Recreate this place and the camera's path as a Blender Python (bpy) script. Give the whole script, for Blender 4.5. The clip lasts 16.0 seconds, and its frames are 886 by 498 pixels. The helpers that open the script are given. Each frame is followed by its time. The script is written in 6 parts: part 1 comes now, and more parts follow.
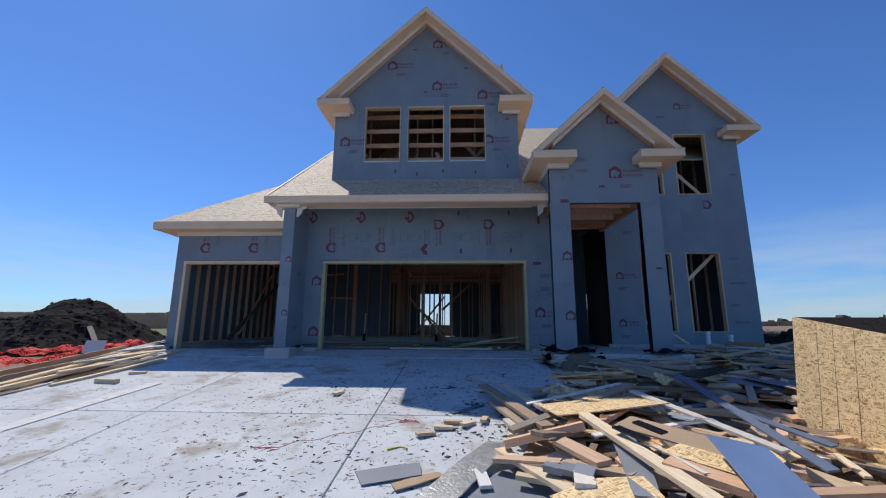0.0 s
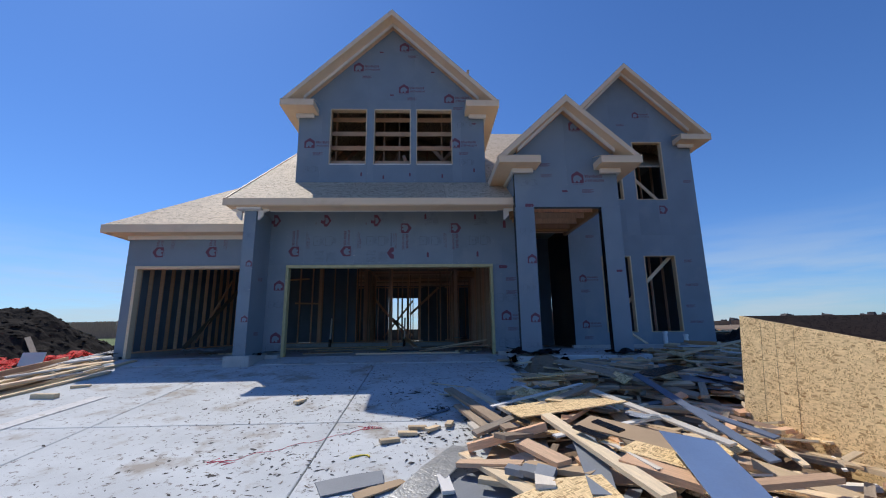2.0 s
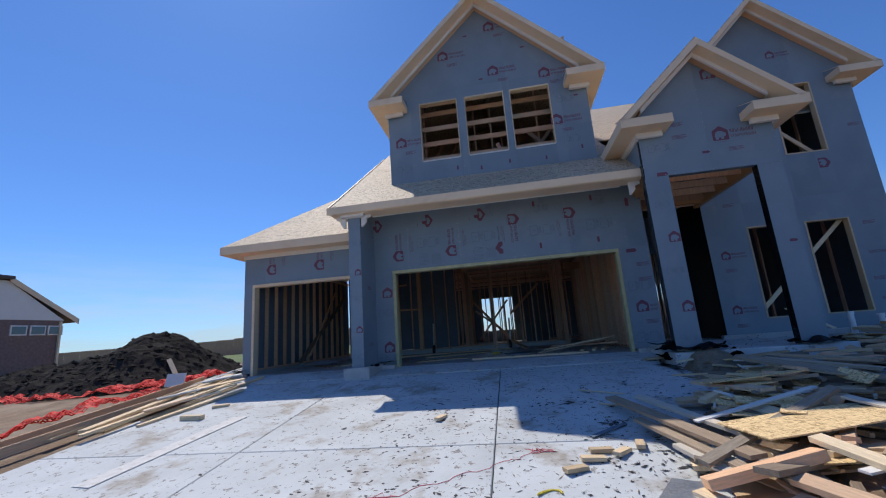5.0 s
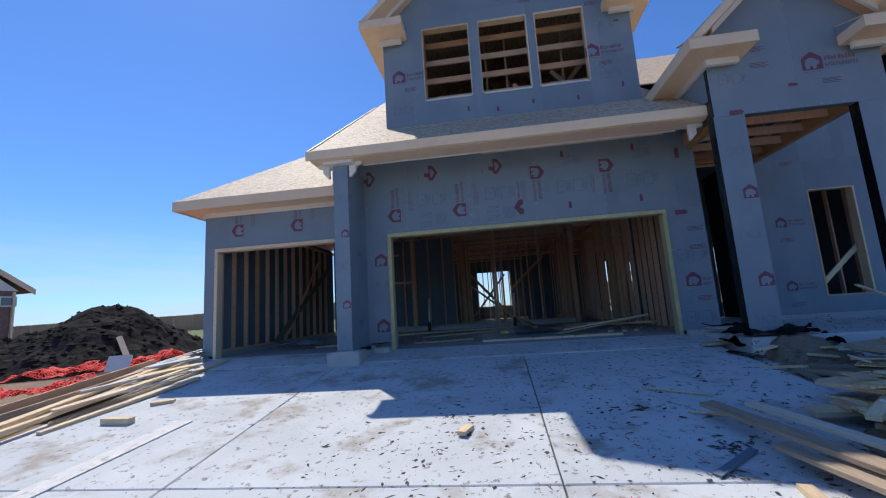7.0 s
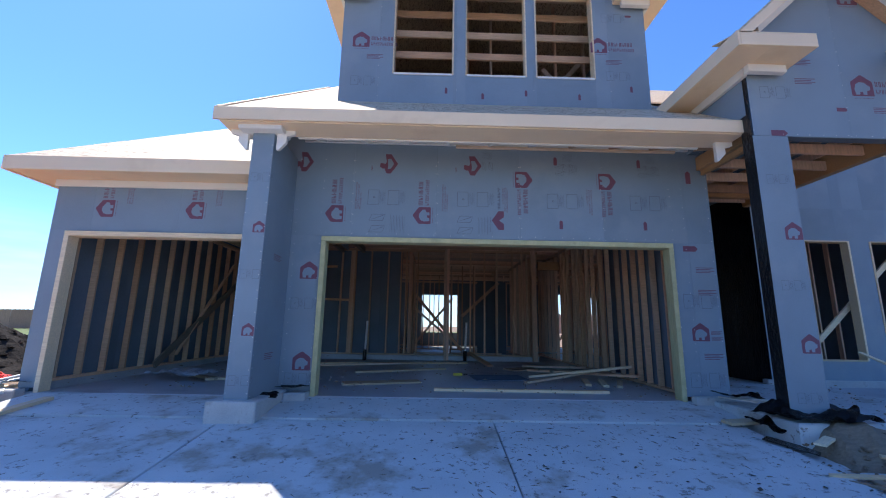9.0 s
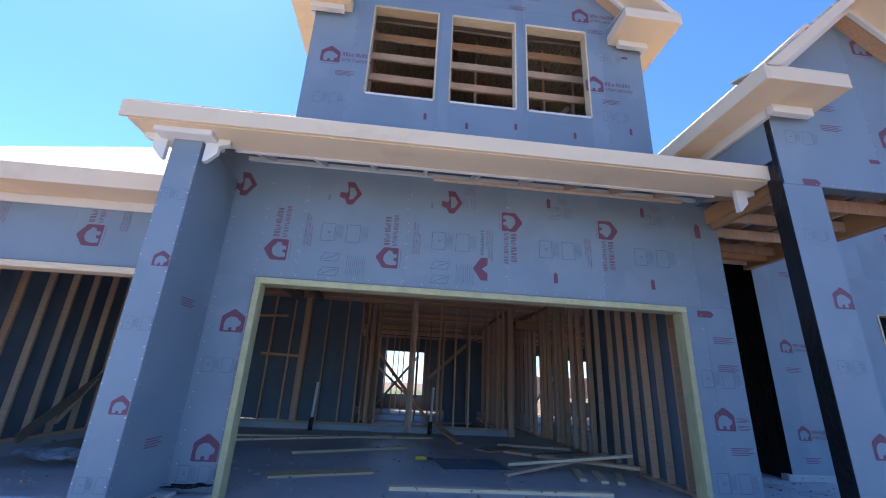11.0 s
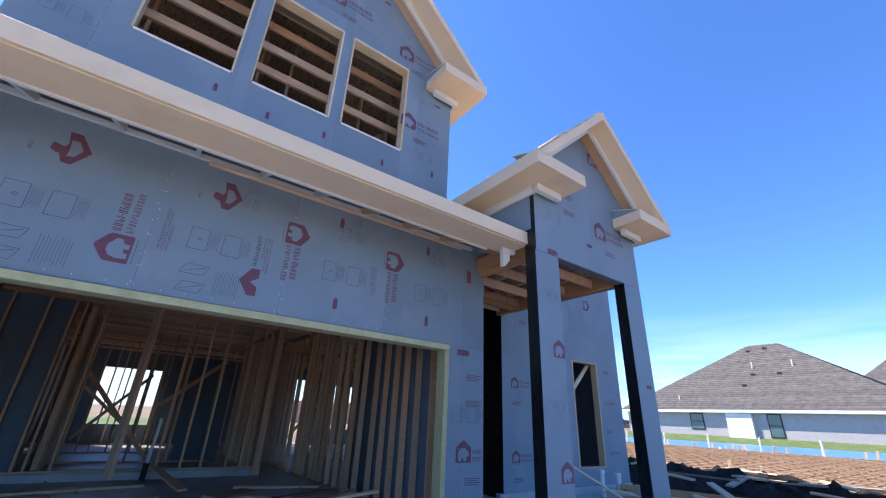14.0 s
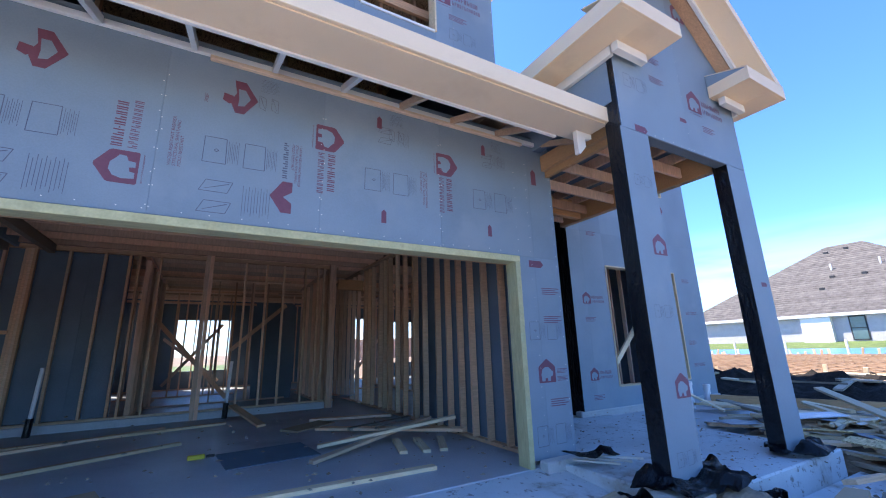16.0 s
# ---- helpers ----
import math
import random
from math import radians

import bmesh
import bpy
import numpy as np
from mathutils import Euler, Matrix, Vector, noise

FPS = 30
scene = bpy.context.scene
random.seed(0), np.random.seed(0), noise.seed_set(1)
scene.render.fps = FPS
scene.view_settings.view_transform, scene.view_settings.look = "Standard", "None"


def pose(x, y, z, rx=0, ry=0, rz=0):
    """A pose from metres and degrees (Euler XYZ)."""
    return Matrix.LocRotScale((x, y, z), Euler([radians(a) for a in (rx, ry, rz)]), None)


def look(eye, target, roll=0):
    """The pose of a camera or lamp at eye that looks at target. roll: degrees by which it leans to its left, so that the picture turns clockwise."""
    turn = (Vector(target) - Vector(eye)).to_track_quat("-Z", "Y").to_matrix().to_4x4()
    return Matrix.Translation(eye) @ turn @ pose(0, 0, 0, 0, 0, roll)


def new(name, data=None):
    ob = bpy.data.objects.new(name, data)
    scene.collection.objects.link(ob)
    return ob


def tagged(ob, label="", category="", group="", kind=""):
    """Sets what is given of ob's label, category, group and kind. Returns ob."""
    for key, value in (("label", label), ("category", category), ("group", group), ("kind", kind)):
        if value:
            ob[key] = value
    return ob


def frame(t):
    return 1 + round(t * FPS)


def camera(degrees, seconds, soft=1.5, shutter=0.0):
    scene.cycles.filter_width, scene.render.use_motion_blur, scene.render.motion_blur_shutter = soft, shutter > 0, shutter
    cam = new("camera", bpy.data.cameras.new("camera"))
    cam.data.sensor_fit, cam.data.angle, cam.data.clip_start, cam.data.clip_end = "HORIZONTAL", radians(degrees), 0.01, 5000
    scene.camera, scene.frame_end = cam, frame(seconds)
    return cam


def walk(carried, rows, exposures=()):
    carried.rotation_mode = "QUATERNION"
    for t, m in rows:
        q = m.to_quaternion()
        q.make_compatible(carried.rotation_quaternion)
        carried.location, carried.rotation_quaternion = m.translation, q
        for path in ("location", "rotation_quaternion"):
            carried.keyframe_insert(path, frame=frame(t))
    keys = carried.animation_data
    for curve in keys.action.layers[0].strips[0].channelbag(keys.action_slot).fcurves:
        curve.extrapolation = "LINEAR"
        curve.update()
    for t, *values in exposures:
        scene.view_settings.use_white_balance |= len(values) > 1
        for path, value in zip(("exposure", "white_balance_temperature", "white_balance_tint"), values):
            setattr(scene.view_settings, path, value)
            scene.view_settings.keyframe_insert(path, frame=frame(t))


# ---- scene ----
cam = camera(95.4, 16.0, soft=1.1)
PATH = [
    (0, (-0.073, 0.009, 1.375), (-0.158, 1.972, 1.752), 0.3),
    (0.5, (-0.035, 0.018, 1.369), (-0.043, 1.981, 1.755), 0.1),
    (1, (-0.019, 0.031, 1.379), (0.027, 1.992, 1.768), -0.2),
    (1.5, (-0.004, 0.038, 1.372), (0.068, 1.997, 1.767), -0.4),
    (2, (-0.012, 0.038, 1.372), (0.055, 1.998, 1.768), -0.7),
    (2.5, (-0.026, 0.047, 1.36), (-0.008, 2.008, 1.755), -1.2),
    (3, (-0.101, 0.072, 1.357), (-0.166, 2.031, 1.752), -2.2),
    (3.5, (-0.221, 0.145, 1.363), (-0.385, 2.1, 1.754), -3.3),
    (4, (-0.365, 0.344, 1.392), (-0.612, 2.289, 1.788), -4.2),
    (4.5, (-0.521, 0.522, 1.385), (-0.817, 2.456, 1.798), -4.3),
    (4.7, (-0.672, 0.629, 1.399), (-0.969, 2.562, 1.816), -4.3),
    (6.8, (-1.462, 2.262, 1.483), (-1.723, 4.219, 1.804), -3.7),
    (7, (-1.535, 2.44, 1.48), (-1.775, 4.403, 1.775), -3.7),
    (7.5, (-1.657, 2.905, 1.469), (-1.829, 4.882, 1.714), -2.7),
    (8, (-1.708, 3.382, 1.511), (-1.797, 5.365, 1.755), -1.3),
    (8.5, (-1.823, 3.796, 1.63), (-1.836, 5.775, 1.92), 0.0),
    (9, (-1.875, 4.207, 1.733), (-1.837, 6.17, 2.112), 1.0),
    (9.2, (-1.894, 4.359, 1.772), (-1.839, 6.313, 2.195), 1.3),
    (11.3, (-1.843, 5.442, 1.951), (-1.61, 7.319, 2.601), 3.6),
    (11.5, (-1.875, 5.531, 1.96), (-1.567, 7.395, 2.615), 3.6),
    (12, (-1.861, 5.672, 1.983), (-1.344, 7.483, 2.658), 4.1),
    (12.5, (-1.776, 5.675, 2.019), (-1.033, 7.389, 2.735), 4.3),
    (13, (-1.689, 5.626, 2.046), (-0.754, 7.216, 2.819), 4.1),
    (13.5, (-1.659, 5.585, 2.074), (-0.615, 7.089, 2.879), 3.4),
    (14, (-1.672, 5.589, 2.072), (-0.596, 7.084, 2.85), 2.6),
    (14.5, (-1.656, 5.674, 2.018), (-0.602, 7.22, 2.724), 1.7),
    (15, (-1.559, 5.888, 1.965), (-0.549, 7.5, 2.584), 0.2),
    (15.5, (-1.469, 6.121, 1.958), (-0.503, 7.791, 2.486), -1.0),
    (16, (-1.381, 6.421, 1.977), (-0.417, 8.105, 2.46), -1.6),
]
EXPOSURES = [(0, -0.44, 6500, 10), (4.5, -0.42, 6500, 10), (7, -0.18, 6500, 10), (8, 0.04, 6500, 10), (8.5, 0.32, 6500, 11), (9, 0.64, 6500, 12), (11.5, 1.03, 6500, 12.5), (13, 0.93, 6500, 12), (14, 0.87, 6500, 12), (15, 1.06, 6500, 12), (16, 1.42, 6500, 12.5)]
walk(cam, [(t, look(eye, target, roll)) for t, eye, target, roll in PATH], EXPOSURES)

# ---- world, sun ----
SUN_DOWN = Vector((0.427, -0.5265, -1.0)).normalized()
up = -SUN_DOWN
world = bpy.data.worlds.new("world")
scene.world = world
world.use_nodes = True
wn = world.node_tree
sky = wn.nodes.new("ShaderNodeTexSky")
sky.sky_type, sky.sun_disc = "NISHITA", False
sky.sun_elevation = math.asin(up.z)
sky.sun_rotation = math.atan2(up.x, up.y)
sky.altitude, sky.air_density, sky.dust_density, sky.ozone_density = 0, 1.0, 0.18, 1.6
blue = wn.nodes.new("ShaderNodeMixRGB")
blue.blend_type, blue.inputs[0].default_value, blue.inputs[2].default_value = "MULTIPLY", 1.0, (0.50, 0.81, 1.30, 1)
wn.links.new(sky.outputs[0], blue.inputs[1])
wn.links.new(blue.outputs[0], wn.nodes["Background"].inputs[0])
wn.nodes["Background"].inputs[1].default_value = 0.135
sun_data = bpy.data.lights.new("sun", "SUN")
sun_data.energy, sun_data.angle, sun_data.color = 5.0, radians(0.55), (1.0, 0.95, 0.87)
sun = new("sun", sun_data)
sun.matrix_world = look((-20, 30, 50), Vector((-20, 30, 50)) + SUN_DOWN)


# ---- materials ----
def material(name, base, rough=0.7, metal=0.0, var=0.25, scale=6.0, fine=60.0, bump=0.2, bump_dist=0.004, stretch=(1, 1, 1), second=None, second_at=0.6, second_scale=2.0, per_object=0.0, tint=None, spec=0.4, specks=None):
    """A surface with colour that varies at two scales, a second stain colour, fine relief, and a shift from piece to piece."""
    m = bpy.data.materials.new(name)
    m.use_nodes = True
    nt = m.node_tree
    n, link = nt.nodes, nt.links.new
    bsdf = n["Principled BSDF"]
    bsdf.inputs["Roughness"].default_value = rough
    bsdf.inputs["Metallic"].default_value = metal
    bsdf.inputs["Specular IOR Level"].default_value = spec
    co = n.new("ShaderNodeTexCoord")
    mp = n.new("ShaderNodeMapping")
    mp.inputs["Scale"].default_value = stretch
    link(co.outputs["Object"], mp.inputs[0])
    info = n.new("ShaderNodeObjectInfo")
    if per_object:
        mul = n.new("ShaderNodeMath")
        mul.operation = "MULTIPLY"
        mul.inputs[1].default_value = 37.0
        link(info.outputs["Random"], mul.inputs[0])
        comb = n.new("ShaderNodeCombineXYZ")
        for i in range(3):
            link(mul.outputs[0], comb.inputs[i])
        link(comb.outputs[0], mp.inputs["Location"])
    n1, n2 = n.new("ShaderNodeTexNoise"), n.new("ShaderNodeTexNoise")
    n1.inputs["Scale"].default_value, n2.inputs["Scale"].default_value = scale, fine
    n1.inputs["Detail"].default_value, n2.inputs["Detail"].default_value = 5, 3
    link(mp.outputs[0], n1.inputs["Vector"])
    link(mp.outputs[0], n2.inputs["Vector"])
    add = n.new("ShaderNodeMath")
    add.operation = "MULTIPLY_ADD"
    add.inputs[1].default_value = 0.6
    link(n1.outputs["Fac"], add.inputs[0])
    half = n.new("ShaderNodeMath")
    half.operation = "MULTIPLY"
    half.inputs[1].default_value = 0.4
    link(n2.outputs["Fac"], half.inputs[0])
    link(half.outputs[0], add.inputs[2])
    ramp = n.new("ShaderNodeValToRGB")
    ramp.color_ramp.elements[0].position, ramp.color_ramp.elements[1].position = 0.3, 0.7
    ramp.color_ramp.elements[0].color = (*[c * (1 - var) for c in base], 1)
    ramp.color_ramp.elements[1].color = (*[min(1, c * (1 + var)) for c in base], 1)
    link(add.outputs[0], ramp.inputs[0])
    colour = ramp.outputs[0]
    if second:
        n3 = n.new("ShaderNodeTexNoise")
        n3.inputs["Scale"].default_value, n3.inputs["Detail"].default_value, n3.inputs["Roughness"].default_value = second_scale, 8, 0.65
        link(mp.outputs[0], n3.inputs["Vector"])
        r3 = n.new("ShaderNodeValToRGB")
        r3.color_ramp.elements[0].position, r3.color_ramp.elements[1].position = second_at, second_at + 0.12
        link(n3.outputs["Fac"], r3.inputs[0])
        mix = n.new("ShaderNodeMixRGB")
        link(r3.outputs[0], mix.inputs[0])
        link(colour, mix.inputs[1])
        mix.inputs[2].default_value = (*second, 1)
        colour = mix.outputs[0]
    if specks:
        n4, r4 = n.new("ShaderNodeTexNoise"), n.new("ShaderNodeValToRGB")
        n4.inputs["Scale"].default_value, n4.inputs["Detail"].default_value, n4.inputs["Roughness"].default_value = specks[1], 4, 0.7
        link(mp.outputs[0], n4.inputs["Vector"])
        r4.color_ramp.elements[0].position, r4.color_ramp.elements[1].position = specks[2], specks[2] + 0.05
        link(n4.outputs["Fac"], r4.inputs[0])
        mix4 = n.new("ShaderNodeMixRGB")
        link(r4.outputs[0], mix4.inputs[0])
        link(colour, mix4.inputs[1])
        mix4.inputs[2].default_value = (*specks[0], 1)
        colour = mix4.outputs[0]
    if per_object:
        mr = n.new("ShaderNodeMapRange")
        mr.inputs[3].default_value, mr.inputs[4].default_value = 1 - per_object, 1 + per_object
        link(info.outputs["Random"], mr.inputs[0])
        if tint:
            mt = n.new("ShaderNodeMixRGB")
            fr = n.new("ShaderNodeMath")
            fr.operation = "FRACT"
            link(mul.outputs[0], fr.inputs[0])
            link(fr.outputs[0], mt.inputs[0])
            link(colour, mt.inputs[1])
            mt2 = n.new("ShaderNodeMixRGB")
            mt2.blend_type = "MULTIPLY"
            mt2.inputs[0].default_value = 1
            link(colour, mt2.inputs[1])
            mt2.inputs[2].default_value = (*tint, 1)
            link(mt2.outputs[0], mt.inputs[2])
            colour = mt.outputs[0]
        vm = n.new("ShaderNodeVectorMath")
        vm.operation = "SCALE"
        link(colour, vm.inputs[0])
        link(mr.outputs[0], vm.inputs["Scale"])
        colour = vm.outputs[0]
    link(colour, bsdf.inputs["Base Color"])
    if bump:
        b = n.new("ShaderNodeBump")
        b.inputs["Strength"].default_value, b.inputs["Distance"].default_value = bump, bump_dist
        link(add.outputs[0], b.inputs["Height"])
        link(b.outputs[0], bsdf.inputs["Normal"])
    return m


def osb_material(name, light, dark, per_object=0.1, size=1.0):
    """Strand board: short flakes of several browns, laid in all directions."""
    m = bpy.data.materials.new(name)
    m.use_nodes = True
    n, link = m.node_tree.nodes, m.node_tree.links.new
    bsdf = n["Principled BSDF"]
    bsdf.inputs["Roughness"].default_value = 0.75
    co, info = n.new("ShaderNodeTexCoord"), n.new("ShaderNodeObjectInfo")
    warp = n.new("ShaderNodeTexNoise")
    warp.inputs["Scale"].default_value = 7
    link(co.outputs["Object"], warp.inputs["Vector"])
    mixv = n.new("ShaderNodeMixRGB")
    mixv.inputs[0].default_value = 0.02
    link(co.outputs["Object"], mixv.inputs[1])
    link(warp.outputs["Color"], mixv.inputs[2])
    cols = []
    for s in ((14, 90, 70), (85, 16, 60)):
        mp = n.new("ShaderNodeMapping")
        mp.inputs["Scale"].default_value = [c / size for c in s]
        mp.inputs["Rotation"].default_value = (0.5, 0.4, 0.6)
        link(mixv.outputs[0], mp.inputs[0])
        v = n.new("ShaderNodeTexVoronoi")
        v.inputs["Scale"].default_value = 1
        link(mp.outputs[0], v.inputs["Vector"])
        cols.append(v)
    pick = n.new("ShaderNodeMixRGB")
    pn = n.new("ShaderNodeTexNoise")
    pn.inputs["Scale"].default_value = 14 / size
    link(co.outputs["Object"], pn.inputs["Vector"])
    pr = n.new("ShaderNodeValToRGB")
    pr.color_ramp.elements[0].position, pr.color_ramp.elements[1].position = 0.46, 0.54
    link(pn.outputs["Fac"], pr.inputs[0])
    link(pr.outputs[0], pick.inputs[0])
    link(cols[0].outputs["Color"], pick.inputs[1])
    link(cols[1].outputs["Color"], pick.inputs[2])
    sep = n.new("ShaderNodeSeparateColor")
    link(pick.outputs[0], sep.inputs[0])
    ramp = n.new("ShaderNodeValToRGB")
    ramp.color_ramp.elements[0].color, ramp.color_ramp.elements[1].color = (*dark, 1), (*light, 1)
    mid = ramp.color_ramp.elements.new(0.35)
    mid.color = (*[0.35 * d + 0.65 * l for d, l in zip(dark, light)], 1)
    link(sep.outputs[0], ramp.inputs[0])
    mr = n.new("ShaderNodeMapRange")
    mr.inputs[3].default_value, mr.inputs[4].default_value = 1 - per_object, 1 + per_object
    link(info.outputs["Random"], mr.inputs[0])
    vm = n.new("ShaderNodeVectorMath")
    vm.operation = "SCALE"
    link(ramp.outputs[0], vm.inputs[0])
    link(mr.outputs[0], vm.inputs["Scale"])
    link(vm.outputs[0], bsdf.inputs["Base Color"])
    b = n.new("ShaderNodeBump")
    b.inputs["Strength"].default_value, b.inputs["Distance"].default_value = 0.35, 0.004
    link(sep.outputs[1], b.inputs["Height"])
    link(b.outputs[0], bsdf.inputs["Normal"])
    return m


M = {}
M["board"] = material("sheathing_blue", (0.224, 0.280, 0.326), 0.62, var=0.11, scale=1.5, fine=90, bump=0.08, second=(0.255, 0.304, 0.342), second_at=0.55, second_scale=0.9, per_object=0.045)
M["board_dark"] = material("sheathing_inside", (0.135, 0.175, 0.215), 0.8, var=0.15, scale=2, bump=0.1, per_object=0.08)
M["felt"] = material("black_membrane", (0.008, 0.008, 0.010), 0.24, var=0.3, scale=7, fine=30, bump=0.9, bump_dist=0.03, stretch=(1, 1, 0.45), spec=0.5)
M["lumber"] = material("spruce_lumber", (0.66, 0.475, 0.315), 0.7, var=0.22, scale=9, fine=50, bump=0.25, stretch=(0.6, 7, 7), per_object=0.22, tint=(1.0, 0.80, 0.68), second=(0.24, 0.13, 0.07), second_at=0.68, second_scale=3)
M["lumber_in"] = material("framing_lumber", (0.68, 0.50, 0.375), 0.75, var=0.2, scale=6, fine=40, bump=0.2, stretch=(5, 5, 0.7), per_object=0.34, tint=(0.92, 0.74, 0.62))
M["beam"] = material("laminated_beam", (0.50, 0.28, 0.13), 0.65, var=0.2, scale=7, fine=50, bump=0.2, stretch=(1, 8, 8), per_object=0.1)
M["treated"] = material("treated_lumber", (0.52, 0.47, 0.25), 0.7, var=0.2, scale=6, fine=40, bump=0.2, stretch=(1.2, 6, 1.2), per_object=0.06, second=(0.36, 0.30, 0.16), second_at=0.62, second_scale=5)
M["pale"] = material("pale_scrap_wood", (0.72, 0.575, 0.38), 0.75, var=0.2, scale=8, fine=60, bump=0.25, stretch=(0.7, 7, 7), per_object=0.22, tint=(0.92, 0.82, 0.72))
M["white_wood"] = material("pale_grey_scrap_wood", (0.72, 0.66, 0.56), 0.75, var=0.15, scale=8, fine=60, bump=0.25, stretch=(0.7, 7, 7), per_object=0.15, tint=(0.95, 0.85, 0.75))
M["weathered"] = material("weathered_pale_wood", (0.46, 0.37, 0.27), 0.8, var=0.28, scale=7, fine=60, bump=0.3, stretch=(0.7, 6, 6), per_object=0.2, tint=(0.92, 0.82, 0.74), second=(0.24, 0.19, 0.14), second_at=0.6, second_scale=3)
M["chalk_wood"] = material("chalky_weathered_plank", (0.64, 0.62, 0.59), 0.85, var=0.14, scale=5, fine=60, bump=0.25, stretch=(2, 2, 2), second=(0.42, 0.37, 0.30), second_at=0.56, second_scale=3.5)
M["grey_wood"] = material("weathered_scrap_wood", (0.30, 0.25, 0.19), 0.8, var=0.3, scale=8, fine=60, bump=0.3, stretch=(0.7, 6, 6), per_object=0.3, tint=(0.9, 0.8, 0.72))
M["cream"] = material("primed_trim", (0.88, 0.66, 0.435), 0.6, var=0.05, scale=2, fine=120, bump=0.05, second=(0.82, 0.60, 0.385), second_at=0.55, second_scale=1.5, per_object=0.03)
M["white"] = material("white_trim", (0.78, 0.74, 0.68), 0.55, var=0.04, scale=4, fine=100, bump=0.05)
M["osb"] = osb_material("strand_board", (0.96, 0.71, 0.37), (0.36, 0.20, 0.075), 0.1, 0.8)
M["osb_roof"] = osb_material("roof_strand_board", (0.70, 0.55, 0.38), (0.28, 0.19, 0.115), 0.1, 1.8)
# darkened copy of strand board: shade of undersides and bin inside put into colour
M["osb_dark"] = osb_material("shaded_strand_board", (0.20, 0.11, 0.06), (0.10, 0.05, 0.025))
M["concrete"] = material("broom_concrete", (0.55, 0.565, 0.56), 0.85, var=0.16, scale=1.6, fine=140, bump=0.35, bump_dist=0.003, second=(0.37, 0.33, 0.28), second_at=0.545, second_scale=1.5, per_object=0.03, specks=((0.27, 0.25, 0.23), 12, 0.59))
M["floor"] = material("slab_concrete", (0.45, 0.455, 0.465), 0.45, var=0.2, scale=1.2, fine=70, bump=0.08, second=(0.32, 0.32, 0.33), second_at=0.58, second_scale=0.8)
M["footing"] = material("footing_concrete", (0.46, 0.45, 0.43), 0.85, var=0.15, scale=5, fine=70, bump=0.4, second=(0.33, 0.30, 0.27), second_at=0.6, second_scale=5)
M["earth"] = material("bare_earth", (0.22, 0.15, 0.095), 0.95, var=0.45, scale=1.4, fine=25, bump=0.9, bump_dist=0.03, second=(0.31, 0.235, 0.16), second_at=0.52, second_scale=0.5)
M["clay"] = material("black_clay", (0.030, 0.026, 0.023), 1.0, var=0.6, scale=5, fine=30, bump=0.9, bump_dist=0.05, spec=0.1)
M["clod"] = material("dirt_clod", (0.085, 0.076, 0.068), 0.9, var=0.5, scale=20, fine=60, bump=0.6)
M["grass"] = material("grass", (0.11, 0.15, 0.045), 0.9, var=0.4, scale=2, fine=40, bump=0.8, bump_dist=0.03, second=(0.22, 0.20, 0.09), second_at=0.6)
M["red"] = material("red_print", (0.185, 0.066, 0.095), 0.6, var=0.12, scale=20, bump=0)
M["print"] = material("faded_print", (0.115, 0.12, 0.165), 0.6, var=0.1, scale=20, bump=0)
M["redink"] = material("dull_red_print", (0.19, 0.085, 0.12), 0.6, var=0.1, scale=20, bump=0)
M["mesh_red"] = material("safety_mesh", (0.78, 0.025, 0.015), 0.7, var=0.3, scale=8, bump=0.5, bump_dist=0.02)
M["string"] = material("red_string", (0.62, 0.10, 0.14), 0.6, bump=0)
M["shingle"] = material("grey_shingle", (0.115, 0.100, 0.090), 0.9, var=0.5, scale=2.5, fine=14, bump=0.3, per_object=0.15)
M["wrap"] = material("white_house_wrap", (0.44, 0.405, 0.41), 0.6, var=0.10, scale=3, bump=0.1, second=(0.25, 0.22, 0.25), second_at=0.63, second_scale=3.5)
M["brick"] = material("dark_brick", (0.22, 0.15, 0.13), 0.85, var=0.3, scale=12, fine=40, bump=0.3)
M["glass"] = material("window_glass", (0.10, 0.16, 0.17), 0.06, var=0.1, bump=0, spec=0.6)
M["frame_dark"] = material("dark_window_frame", (0.03, 0.03, 0.03), 0.5, var=0.1, bump=0)
M["fence"] = material("cedar_fence", (0.52, 0.31, 0.20), 0.85, var=0.2, scale=3, fine=30, bump=0.3, stretch=(4, 4, 0.5), per_object=0.2)
M["tarp"] = material("blue_vapour_sheet", (0.10, 0.26, 0.55), 0.35, var=0.3, scale=3, bump=0.5, bump_dist=0.03)
M["blue"] = material("blue_scrap_board", (0.13, 0.16, 0.22), 0.45, var=0.12, scale=3, bump=0.1, per_object=0.08)
# brighter, bluer than the blue scrap: reflected sky is mixed into the base colour
M["blue_sheet"] = material("sky_sheen_blue_sheet", (0.17, 0.24, 0.38), 0.3, var=0.10, scale=3, bump=0.1)
M["grey_board"] = material("grey_scrap_board", (0.22, 0.235, 0.255), 0.55, var=0.12, scale=3, bump=0.1, per_object=0.12)
M["foil"] = material("foil_face", (0.82, 0.84, 0.86), 0.3, 0.9, var=0.25, scale=9, fine=40, bump=0.9, bump_dist=0.01)
M["pvc"] = material("white_pvc", (0.80, 0.80, 0.80), 0.35, var=0.03, bump=0)
M["plastic"] = material("clear_film", (0.62, 0.66, 0.70), 0.25, var=0.2, scale=9, bump=0.8, bump_dist=0.02)
M["mud"] = material("red_brown_soil", (0.33, 0.21, 0.13), 0.95, var=0.35, scale=2, fine=20, bump=0.8, bump_dist=0.03, second=(0.36, 0.25, 0.16), second_at=0.5)
